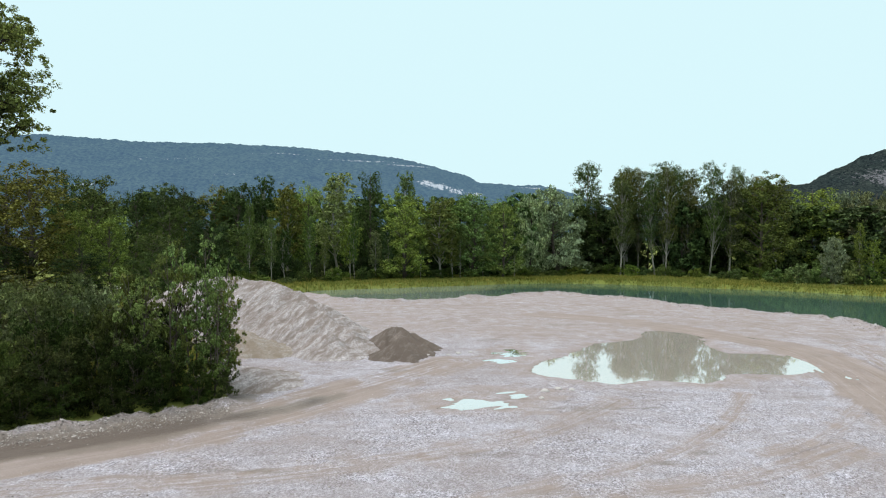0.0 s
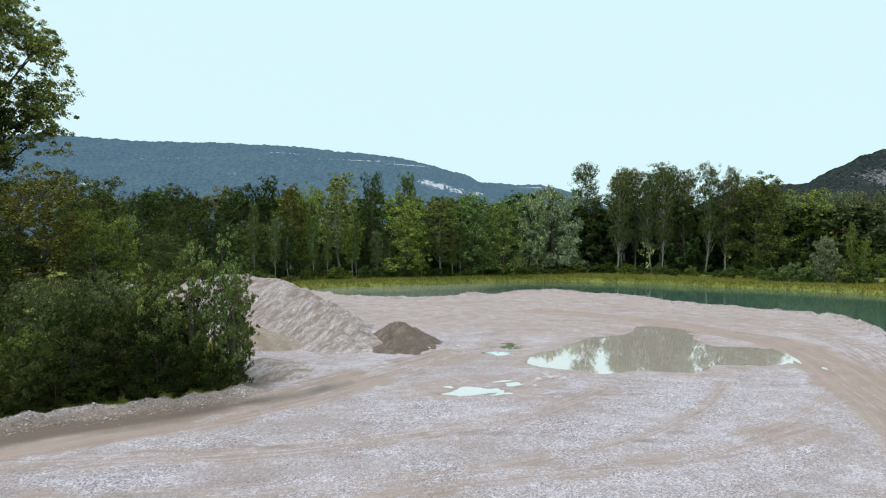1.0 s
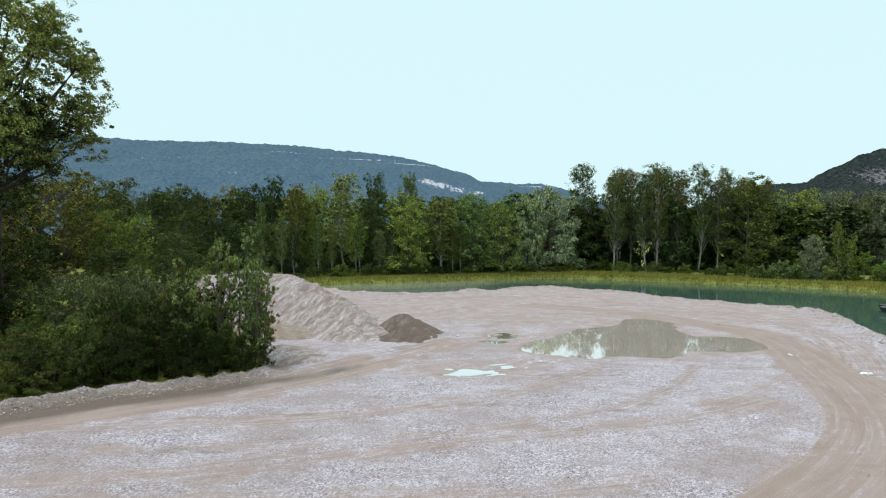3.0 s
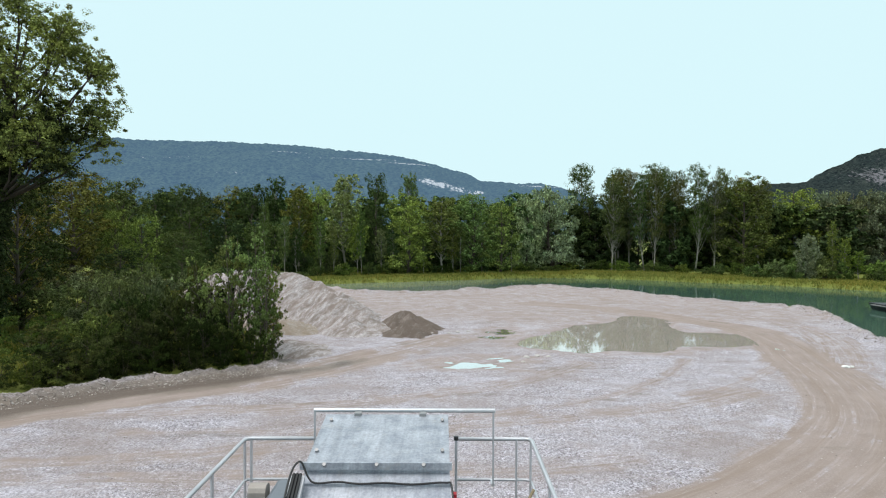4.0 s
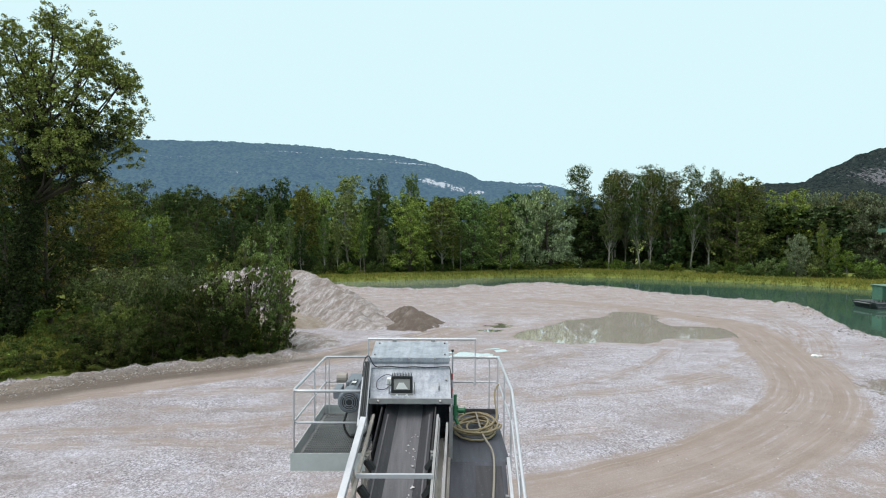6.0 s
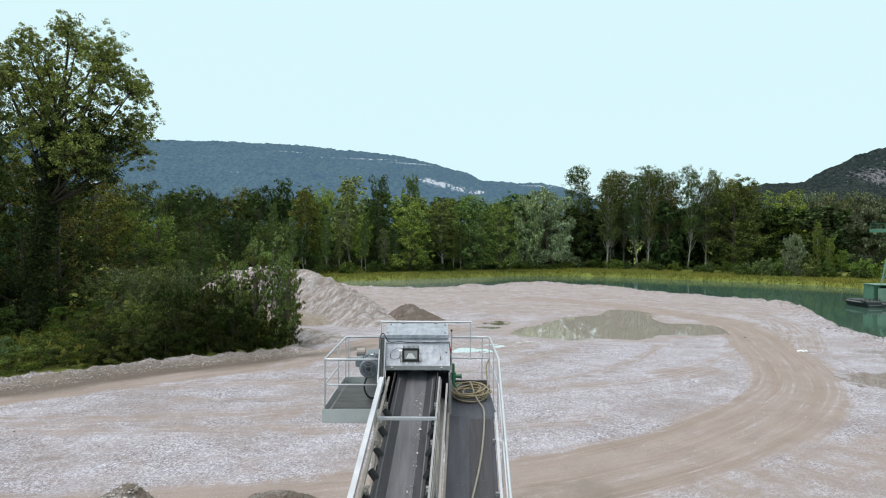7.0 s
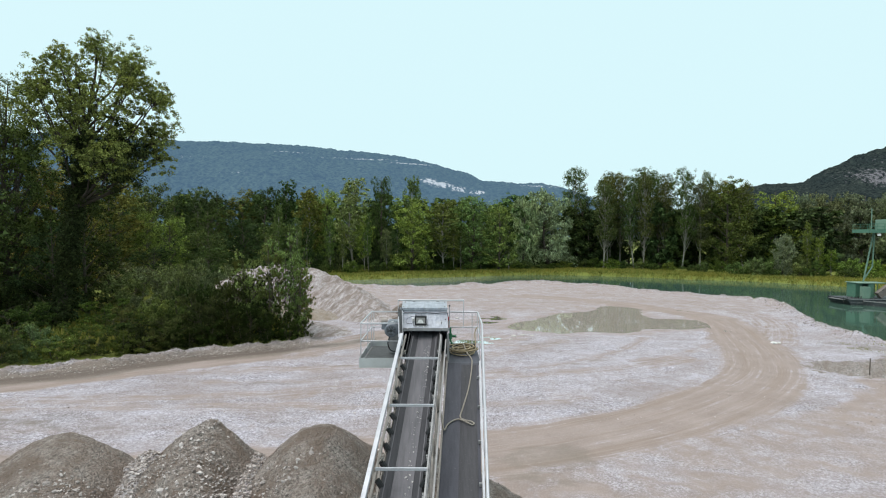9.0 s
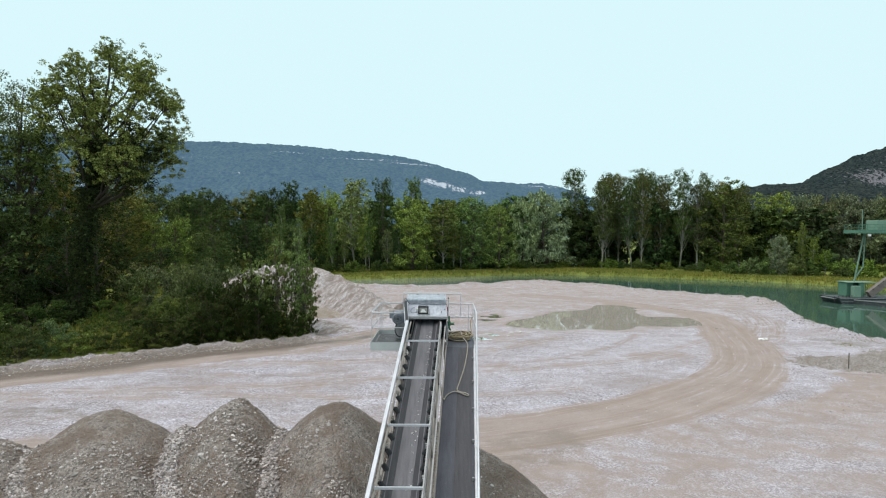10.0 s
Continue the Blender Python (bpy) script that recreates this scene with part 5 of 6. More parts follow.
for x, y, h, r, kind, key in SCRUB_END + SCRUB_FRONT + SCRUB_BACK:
    # low shrubs take darker leaves, for the shade at the scrub's foot
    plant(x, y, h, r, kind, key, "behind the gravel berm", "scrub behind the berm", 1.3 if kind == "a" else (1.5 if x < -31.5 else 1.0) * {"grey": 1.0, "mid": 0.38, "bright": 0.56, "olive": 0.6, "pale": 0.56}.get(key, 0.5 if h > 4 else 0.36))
# dark trees beside the great poplar
for x, y, h, r, kind, key in ((-57, 52, 31.5, 6.0, "o", "pop"), (-58, 54, 27, 6.5, "b", "mid"), (-56, 44, 17, 6, "b", "dark"), (-64, 50, 24, 7, "b", "dark"), (-50, 57, 19, 5, "b", "dark"), (-62, 42, 20, 6, "b", "mid"), (-60, 64, 22, 6, "b", "brown"), (-49, 48, 13, 3.6, "b", "dark")):
    plant(x, y, h, r, kind, key, "beside the great poplar", "trees by the poplar", 1.0 if kind == "o" else 0.88)
for proto, m in used.items():
    proto.matrix_basis = m
for group_ in PROTO.values():
    for proto in group_:
        if proto not in used:
            for o in (*proto.children_recursive, proto):
                bpy.data.objects.remove(o)

def great_poplar():
    """An old leaning poplar: limbs that end in ragged lobes of leaves, with a dark ivied heart."""
    rng = np.random.RandomState(309)
    root = thing("poplar_tree", "great old poplar with an open crown leaning over the scrub", "tree", at=(-47.6, 47, 0.3))
    # lobes of the crown: x, height and radius; their depth alternates
    lobes = [(7.6, 34.0, 2.3), (5.6, 33.6, 2.0), (4.2, 31.6, 2.0), (-0.4, 32.0, 1.8), (10.2, 31.0, 2.2), (13.1, 28.9, 1.6), (2.2, 29.6, 1.7), (7.0, 28.2, 2.7), (10.9, 26.0, 2.4),
             (4.4, 25.6, 2.3), (8.0, 23.0, 2.7), (11.4, 21.8, 1.9), (5.8, 20.0, 1.7), (12.6, 24.4, 1.4), (8.8, 31.0, 2.0), (9.6, 28.6, 2.0), (1.0, 26.4, 1.6), (6.2, 35.2, 1.3), (9.0, 19.6, 1.3), (11.6, 29.6, 1.4),
             (2.2, 33.2, 1.3), (7.4, 25.6, 2.2), (9.8, 33.0, 1.4), (3.0, 27.4, 1.6), (10.0, 23.6, 1.8),
             (8.8, 21.2, 2.2), (6.2, 22.6, 2.1), (0.8, 24.6, 1.8), (2.4, 22.4, 1.8), (-0.6, 29.0, 1.5), (-1.6, 29.8, 1.5), (-2.6, 27.4, 1.9), (-1.0, 25.4, 1.8), (0.6, 30.8, 1.7), (-3.2, 30.2, 1.3)]
    axis = lambda z: np.array([0.094 * z + 0.0022 * z * z, 0.6 * math.sin(z * 0.12), z])
    wood = Mesh()
    zs = np.linspace(-0.4, 33, 12)
    wood.tube([axis(z) for z in zs], [0.72 * (1 - 0.93 * (z / 33) ** 0.8) if z > 0 else 0.9 for z in zs], 9)
    cen, rad, dark = [], [], []
    for k, (x, z, r) in enumerate(lobes):
        x, z = min(x, 9 + 0.8 * (x - 9)), 20 + 0.93 * (z - 20)
        y = (2.6 + 1.2 * rng.rand()) * math.sin(k * 2.4 + 0.6)
        end = np.array([x, y, z])
        foot = axis(max(15.0, z - 5.5 - 0.45 * abs(x - axis(z)[0])))
        knee = (foot + end) / 2 + np.array([0.12 * (x - foot[0]), 0, -0.4])
        wood.tube([foot, knee, end], [0.17, 0.11, 0.035], 6, False)
        for c in range(62):
            p = end + np.clip(rng.normal(size=3), -2.1, 2.1) * r * 0.56 * np.array([1.0, 1.15, 1.0])
            if c % 5 == 0:
                wood.tube([end + (knee - end) * 0.3 * rng.rand(), (end + p) / 2 + np.array([0, 0, -0.1]), p], [0.04, 0.025, 0.01], 4, False)
            cen.append(p)
            rad.append(rng.uniform(0.2, 0.62))
    part("trunk", wood, BARK_DARK, root, smooth=True)
    v, f = leaves(cen, rad, 17, 0.125, 310)
    iv, jf = leaves(cen, 0.6 * np.array(rad), 1, 0.24, 311)
    crown = new("crown", soup("crown", np.concatenate([v, iv]), np.concatenate([f, jf + len(v)]), FOLIAGE))
    crown.parent = root
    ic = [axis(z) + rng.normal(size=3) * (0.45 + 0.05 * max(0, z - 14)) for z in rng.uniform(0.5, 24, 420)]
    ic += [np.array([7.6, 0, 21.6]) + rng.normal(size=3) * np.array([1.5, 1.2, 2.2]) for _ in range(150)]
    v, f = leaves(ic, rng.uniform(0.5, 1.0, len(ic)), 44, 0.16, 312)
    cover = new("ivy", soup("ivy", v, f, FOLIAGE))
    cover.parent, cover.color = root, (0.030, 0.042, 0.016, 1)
    tagged(cover, "dark ivy wrapped round the trunk")
    for k, (x, y, z, r) in enumerate(((3.6, -1.2, 29.4, 0.34), (1.2, -0.6, 27.4, 0.32), (3.2, 0.8, 30.6, 0.3), (6.6, -1.5, 29.8, 0.35), (0.2, -0.5, 29.0, 0.28))):
        v, f = leaves([np.array([x, y, z])], [r], 130, 0.10, 330 + k)
        ball = new("mistletoe", soup("mistletoe", v, f, FOLIAGE))
        ball.parent, ball.color = root, (0.045, 0.055, 0.02, 1)
        tagged(ball, "dark round mistletoe clump")
    tone(root, "pop", plant_rng, 1.4)


great_poplar()


# grass: reeds on the far bank, rough growth on the meadow
def blades(name, label, x, y, height, width, seed, mat=GRASS):
    rng = np.random.RandomState(seed)
    n = len(x)
    z = ground_z(x, y)[0]
    a = rng.rand(n) * 6.28
    h = height * (0.5 + 0.8 * rng.rand(n))
    w = width * (0.6 + 0.8 * rng.rand(n))
    lean_x, lean_y = rng.normal(size=n) * 0.25 * h, rng.normal(size=n) * 0.25 * h
    p = np.stack([x, y, z - 0.05], -1)
    d = np.stack([np.cos(a), np.sin(a), np.zeros(n)], -1) * w[:, None]
    tip = p + np.stack([lean_x, lean_y, h], -1)
    v = np.stack([p - d, p + d, tip], 1).reshape(-1, 3)
    return tagged(new(name, soup(name, v, np.arange(3 * n).reshape(n, 3), mat)), label, "grass", kind="stuff")


rng = np.random.RandomState(8)
gx, gy = rng.uniform(-60, 130, 260000), rng.uniform(100, 195, 260000)
sdv = ground_z(gx, gy)[5]
okg = (sdv < 0.15) & (sdv > -20 + 6 * rng.rand(len(gx))) & (gy > 108 + 0.35 * np.abs(gx) + np.where(gx < 60, 20, -40))
blades("grass_bank", "yellow-green reeds and grass along the far bank", gx[okg], gy[okg], 0.62, 0.13, 1)
gx, gy = rng.uniform(-62, -14, 60000), rng.uniform(16, 125, 60000)
okg = inside(gx, gy, GREEN) & (seg_dist(gx, gy, BERM)[0] > 4.0)
wx, wy = rng.normal(46.6, 2.2, 1800), rng.normal(40.2, 1.9, 1800)
okw = fbm(wx * 0.7, wy * 0.7, 3, 44) > 0.0
blades("weeds", "sparse green weeds growing in the gravel", wx[okw], wy[okw], 0.16, 0.03, 3)
blades("meadow_grass", "rough meadow grass among the scrub", gx[okg], gy[okg], 0.8, 0.09, 2)


# ---------- the conveyor ----------
def C(y, dx=0.0, dz=0.0):
    """A point by the belt's line: dx across it, dz above the side frame."""
    return (-1.28 + 0.046 * (y + 8.3) + dx, y, 9.08 + 0.33 * (y + 8.3) + dz)


Y_HEAD, Y_TAIL = -5.0, -34.0
conv = thing("belt_conveyor", "inclined steel belt conveyor with a galvanised head hood", "conveyor")
# troughed belt
belt, edge_l, edge_r = Mesh(), Mesh(), Mesh()
for y0, y1 in [(Y_HEAD - 1.0 * i, Y_HEAD - 1.0 * (i + 1)) for i in range(29)]:
    belt.add([C(y0, -0.20, -0.42), C(y0, 0.20, -0.42), C(y1, 0.20, -0.42), C(y1, -0.20, -0.42)], [(0, 1, 2, 3)])
    for s, me in ((-1, edge_l), (1, edge_r)):
        me.add([C(y0, s * 0.20, -0.42), C(y0, s * 0.39, -0.29), C(y1, s * 0.39, -0.29), C(y1, s * 0.20, -0.42),
                C(y0, s * 0.20, -0.435), C(y0, s * 0.39, -0.305), C(y1, s * 0.39, -0.305), C(y1, s * 0.20, -0.435)],
               [(0, 1, 2, 3), (7, 6, 5, 4), (1, 5, 6, 2)] if s > 0 else [(3, 2, 1, 0), (4, 5, 6, 7), (2, 6, 5, 1)])
part("belt", belt, BELT, conv, "worn dark rubber belt")
part("belt_edge", edge_l, BELT_EDGE, conv)
part("belt_edge", edge_r, BELT_EDGE, conv)
br = np.random.RandomState(31)
spill_y = br.uniform(-22, -6.8, 260)
spill = np.array([C(y, 0.13 + 0.04 * math.sin(y * 1.3) + br.normal() * 0.04, -0.415) for y in spill_y])
pebbles("spilled_stones", "pale crumbs of stone lying on the belt", spill, 0.008 + 0.03 * br.rand(260) ** 3, CRUMBS)
for s in (-1, 1):
    part("belt_seam", Mesh().beam(C(Y_HEAD - 1.6, s * 0.335, -0.322), C(Y_TAIL, s * 0.335, -0.322), 0.022, 0.006), BELT, conv)
# dark plate added below the rollers so the gaps beside the belt stay dark
part("drip_pan", Mesh().beam(C(-6.5, 0, -0.62), C(Y_TAIL, 0, -0.62), 0.98, 0.012), DARK_STEEL, conv, "dark plate added under the rollers to keep the gaps dark")
for s in (-1, 1):
    part("skirt", Mesh().beam(C(-6.6, s * 0.43, -0.30), C(-7.6, s * 0.43, -0.30), 0.02, 0.22), BLACK, conv, "black rubber skirt")
part("return_belt", Mesh().beam(C(Y_HEAD, 0, -0.85), C(Y_TAIL, 0, -0.85), 0.76, 0.02), BELT_EDGE, conv)
for s in (-1, 1):
    part("side_frame", Mesh().beam(C(-7.1, s * 0.49, -0.02), C(Y_TAIL, s * 0.49, -0.02), 0.035, 0.05).beam(C(-7.1, s * 0.52, -0.12), C(Y_TAIL, s * 0.52, -0.12), 0.012, 0.18), FRAME_STEEL if s < 0 else GALV_DULL, conv)
    part("lower_chord", Mesh().beam(C(-6.3, s * 0.52, -0.95), C(Y_TAIL, s * 0.52, -0.95), 0.08, 0.08), FRAME_STEEL, conv)
    for k in range(17):
        y = -8.3 - 1.5 * k
        part("lattice", Mesh().beam(C(y, s * 0.53, -0.1), C(y - 0.75, s * 0.53, -0.93), 0.05, 0.05).beam(C(y - 0.75, s * 0.53, -0.93), C(y - 1.5, s * 0.53, -0.1), 0.05, 0.05), FRAME_STEEL, conv)
part("service_beam", Mesh().beam(C(-7.0, 0.63, -0.22), C(Y_TAIL, 0.63, -0.22), 0.035, 0.08), GALV_DULL, conv)
part("hand_tube", Mesh().beam(C(-7.55, -0.56, 0.22), C(Y_TAIL, -0.56, 0.22), 0.09, 0.09), GALV, conv, "bright galvanised square tube", bevel=0.012)
for k in range(13):
    y = -8.4 - 1.96 * k
    part("cross_bar", Mesh().beam(C(y, -0.50, 0.03), C(y, 0.49, 0.03), 0.05, 0.05), GALV, conv)
    part("tube_post", Mesh().beam(C(y, -0.56, 0.2), C(y, -0.53, -0.15), 0.05, 0.05), FRAME_STEEL, conv)
for k in range(25):
    y = -7.8 - 1.0 * k
    part("idler", Mesh().tube([C(y, -0.19, -0.49), C(y, 0.19, -0.49)], 0.05, 8).tube([C(y, 0.20, -0.49), C(y, 0.41, -0.35)], 0.05, 8).tube([C(y, -0.20, -0.49), C(y, -0.41, -0.35)], 0.05, 8), DARK_STEEL, conv)
    for s in (-1, 1):
        for dy in (0.0, 0.5):
            part("roller_end", Mesh().tube([C(y - dy, s * 0.385, -0.33), C(y - dy, s * 0.475, -0.20)], 0.062, 8), BLACK, conv)
        part("idler_bracket", Mesh().beam(C(y, s * 0.42, -0.46), C(y, s * 0.45, -0.08), 0.06, 0.05).beam(C(y + 0.1, s * 0.44, -0.14), C(y - 0.1, s * 0.47, -0.08), 0.05, 0.02), FRAME_STEEL if s < 0 else GALV_DULL, conv)
part("head_pulley", Mesh().tube([C(Y_HEAD, -0.42, -0.62), C(Y_HEAD, 0.42, -0.62)], 0.2, 20), DARK_STEEL, conv)
for x0, y0 in ((-2.05, -5.0), (-0.55, -5.0)):
    part("trestle_leg", Mesh().beam((x0, y0, 8.4), (x0 - (0.4 if x0 < -1 else -0.4), y0 - 0.2, 0.0), 0.16, 0.16), FRAME_STEEL, conv)
for y in (-18.0, -27.0):
    for s in (-1, 1):
        p = C(y, s * 0.52, -1.0)
        part("trestle_leg", Mesh().beam(p, (p[0] + s * 0.3, y, -0.2), 0.12, 0.12), FRAME_STEEL, conv)

# hood over the head; its closed bottom is added to keep the inside dark
hood = part("hood", Mesh().add(
    [(-2.0, -4.3, 10.08), (-0.55, -4.3, 10.08), (-0.55, -5.62, 9.99), (-1.95, -5.62, 9.99), (-0.55, -5.62, 9.93), (-1.95, -5.62, 9.93), (-0.53, -6.55, 9.56), (-1.83, -6.55, 9.56),
     (-2.0, -4.3, 8.45), (-0.55, -4.3, 8.45), (-0.53, -6.35, 8.75), (-1.83, -6.35, 8.75), (-0.53, -6.55, 9.47), (-1.83, -6.55, 9.47)],
    [(3, 2, 1, 0), (5, 4, 2, 3), (7, 6, 4, 5), (0, 1, 9, 8), (1, 2, 4, 6, 12, 10, 9), (8, 11, 13, 7, 5, 3, 0), (6, 7, 13, 12), (8, 9, 10, 11)]), SHEET, conv, "galvanised sheet-metal hood")
part("flange", Mesh().beam((-1.99, -5.64, 10.0), (-0.53, -5.64, 10.0), 0.03, 0.07), SHEET, hood)
part("seam", Mesh().beam((-1.94, -5.77, 9.875), (-0.54, -5.77, 9.875), 0.03, 0.022), SHEET, hood)
part("lip", Mesh().beam((-1.86, -6.56, 9.525), (-0.50, -6.56, 9.525), 0.03, 0.08), GALV_DULL, hood)
for bx, by, bz in [(-1.75, -5.66, 10.01), (-1.25, -5.66, 10.01), (-0.8, -5.66, 10.01), (-1.7, -6.59, 9.52), (-0.7, -6.59, 9.52), (-1.9, -4.5, 10.07), (-0.62, -4.5, 10.07), (-0.62, -5.3, 10.015), (-1.9, -5.3, 10.015), (-0.6, -6.1, 9.75)]:
    part("bolt", Mesh().tube([(bx, by, bz), (bx, by - 0.02, bz + 0.025)], 0.02, 6), GALV_DULL, hood)
for bx in (-1.62, -0.85):
    part("hinge", Mesh().box((bx - 0.04, -4.36, 10.07), (bx + 0.04, -4.28, 10.11)), GALV_DULL, hood)
part("handle", Mesh().tube([(-0.72, -6.25, 9.70), (-0.72, -6.27, 9.75), (-0.72, -6.36, 9.71), (-0.72, -6.36, 9.65)], 0.014, 6), GALV_DULL, hood)
part("side_plate", Mesh().box((-0.555, -6.85, 8.75), (-0.535, -6.55, 9.44)), GALV_DULL, hood)
part("cable_tray", Mesh().beam((-1.97, -5.80, 9.95), C(-7.7, -0.565, 0.20), 0.13, 0.05), GALV, conv)
for k in range(3):
    part("cable", Mesh().tube([(-2.0 + 0.03 * k, -5.82, 9.995), C(-7.6, -0.60 + 0.03 * k, 0.25)], 0.015, 6), BLACK, conv, "black cable")
part("cable", Mesh().tube(smooth_line([(-1.99, -6.3, 9.86), (-2.02, -5.85, 10.02), (-1.96, -5.74, 10.08), (-1.88, -5.78, 9.95), (-1.80, -5.81, 9.905), (-1.6, -5.79, 9.91), (-1.4, -5.81, 9.90), (-1.15, -5.80, 9.905), (-0.9, -5.81, 9.895), (-0.60, -5.79, 9.905), (-0.53, -5.84, 9.86), (-0.51, -6.3, 9.5)], 5), 0.010, 6), BLACK, conv, "black cable", True)
part("junction_box", Mesh().box((-1.60, -6.22, 9.70), (-1.46, -6.12, 9.80)), WHITE, conv, "white plastic junction box", bevel=0.01)
part("cable", Mesh().tube(smooth_line([(-1.52, -6.2, 9.70), (-1.62, -6.36, 9.66), (-1.74, -6.34, 9.67), (-1.76, -6.15, 9.75), (-1.62, -6.02, 9.82), (-1.45, -6.1, 9.78), (-1.34, -6.3, 9.68)], 6), 0.006, 5), BLACK, conv, "thin black cable", True)
part("emergency_stop", Mesh().box((-0.52, -5.74, 9.66), (-0.485, -5.68, 9.77)).tube([(-0.49, -5.7, 9.5), (-0.48, -6.0, 9.47)], 0.006, 5), RED, conv, "red plastic pull-cord switch")
part("sensor_post", Mesh().beam((-0.47, -4.9, 8.6), (-0.47, -4.9, 9.99), 0.028, 0.028), GALV, conv)
part("sensor_head", Mesh().tube([(-0.47, -4.9, 9.99), (-0.47, -4.9, 10.03)], 0.026, 8), BLACK, conv, "small black sensor head")

lamp = thing("floodlight", "black LED floodlight with cooling fins on the hood", "floodlight")
LX, LY, LZ = -1.33, -6.44, 9.60
housing = part("housing", Mesh().box((LX - 0.175, LY + 0.02, LZ + 0.02), (LX + 0.175, LY + 0.07, LZ + 0.29)), BLACK, lamp, bevel=0.01)
part("bezel", Mesh().box((LX - 0.175, LY, LZ + 0.25), (LX + 0.175, LY + 0.025, LZ + 0.29)).box((LX - 0.175, LY, LZ + 0.02), (LX + 0.175, LY + 0.025, LZ + 0.07)).box((LX - 0.175, LY, LZ + 0.07), (LX - 0.132, LY + 0.025, LZ + 0.25)).box((LX + 0.132, LY, LZ + 0.07), (LX + 0.175, LY + 0.025, LZ + 0.25)), BLACK, housing)
part("lens", Mesh().box((LX - 0.134, LY + 0.008, LZ + 0.068), (LX + 0.134, LY + 0.02, LZ + 0.252)), LENS, housing, "grey reflector behind glass")
# white trapezoid set just in front of the lens
part("led_plate", Mesh().add([(LX - 0.10, LY + 0.004, LZ + 0.085), (LX + 0.10, LY + 0.004, LZ + 0.085), (LX + 0.03, LY + 0.004, LZ + 0.19), (LX - 0.05, LY + 0.004, LZ + 0.19)], [(0, 1, 2, 3)]), WHITE, housing, "white trapezoid in front of the lens")
for k in range(13):
    fx = LX - 0.155 + k * 0.0258
    part("fin", Mesh().box((fx - 0.004, LY + 0.03, LZ + 0.275), (fx + 0.004, LY + 0.13, LZ + 0.33)), BLACK, housing)
lamp_bracket = part("bracket", Mesh().box((LX - 0.185, LY - 0.03, LZ - 0.04), (LX + 0.185, LY + 0.02, LZ + 0.015)).box((LX - 0.215, LY, LZ - 0.02), (LX - 0.20, LY + 0.06, LZ + 0.2)).box((LX + 0.20, LY, LZ - 0.02), (LX + 0.215, LY + 0.06, LZ + 0.2)), GALV_DULL, lamp)
for s in (-1, 1):
    part("bolt", Mesh().tube([(LX + s * 0.08, LY - 0.03, LZ - 0.01), (LX + s * 0.08, LY - 0.045, LZ - 0.01)], 0.022, 8), WHITE, lamp_bracket)

motor = thing("drive_motor", "grey electric gear motor beside the hood", "motor")
MX, MZ = -2.20, 9.45
fan_cover = part("fan_cover", Mesh().tube([(MX, -6.36, MZ), (MX, -6.33, MZ), (MX, -6.08, MZ)], [0.17, 0.20, 0.20], 20), MOTOR, motor, smooth=False)
part("fan_grille", Mesh().tube([(MX, -6.375, MZ), (MX, -6.36, MZ)], 0.145, 20).tube([(MX, -6.385, MZ), (MX, -6.37, MZ)], 0.05, 12), MOTOR_DARK, fan_cover)
for k, r in enumerate((0.06, 0.095, 0.128)):
    part("grille_ring", Mesh().tube([(MX + r * math.cos(a), -6.392, MZ + r * math.sin(a)) for a in np.linspace(0, 2 * math.pi, 17)], 0.008, 5), MOTOR, fan_cover)
for k in range(4):
    part("grille_spoke", Mesh().beam((MX + 0.05 * math.cos(0.785 + 1.571 * k), -6.392, MZ + 0.05 * math.sin(0.785 + 1.571 * k)), (MX + 0.16 * math.cos(0.785 + 1.571 * k), -6.392, MZ + 0.16 * math.sin(0.785 + 1.571 * k)), 0.014, 0.014), MOTOR, fan_cover)
stator = part("stator", Mesh().tube([(MX, -6.08, MZ), (MX, -5.55, MZ)], 0.165, 20), MOTOR, motor)
for k in range(18):
    t = 2 * math.pi * k / 18
    part("cooling_fin", Mesh().beam((MX + 0.18 * math.cos(t), -6.06, MZ + 0.18 * math.sin(t)), (MX + 0.18 * math.cos(t), -5.58, MZ + 0.18 * math.sin(t)), 0.012, 0.012), MOTOR_DARK, stator)
part("terminal_box", Mesh().box((MX - 0.30, -6.2, MZ + 0.0), (MX - 0.17, -5.85, MZ + 0.17)), MOTOR, stator, bevel=0.015)
part("name_plate", Mesh().box((MX - 0.03, -5.9, MZ + 0.196), (MX + 0.04, -5.8, MZ + 0.20)), WHITE, stator)
part("gearbox", Mesh().box((MX - 0.20, -5.55, MZ - 0.25), (MX + 0.24, -4.95, MZ + 0.14)), MOTOR, motor, bevel=0.05)
part("oil_cup", Mesh().tube([(MX - 0.22, -5.25, MZ + 0.12), (MX - 0.40, -5.25, MZ + 0.12)], 0.09, 12), FRAME_STEEL, motor)
part("cable", Mesh().tube(smooth_line([(MX - 0.05, -6.2, MZ - 0.18), (MX - 0.1, -6.3, MZ - 0.4), (MX + 0.0, -6.3, MZ - 0.6), (MX + 0.2, -6.2, MZ - 0.62), (MX + 0.34, -6.2, MZ - 0.45)], 5), 0.02, 6), BLACK, motor, "black cable", True)
part("mount", Mesh().box((MX - 0.15, -5.5, 8.62), (MX + 0.2, -5.0, MZ - 0.25)), GALV_DULL, motor)

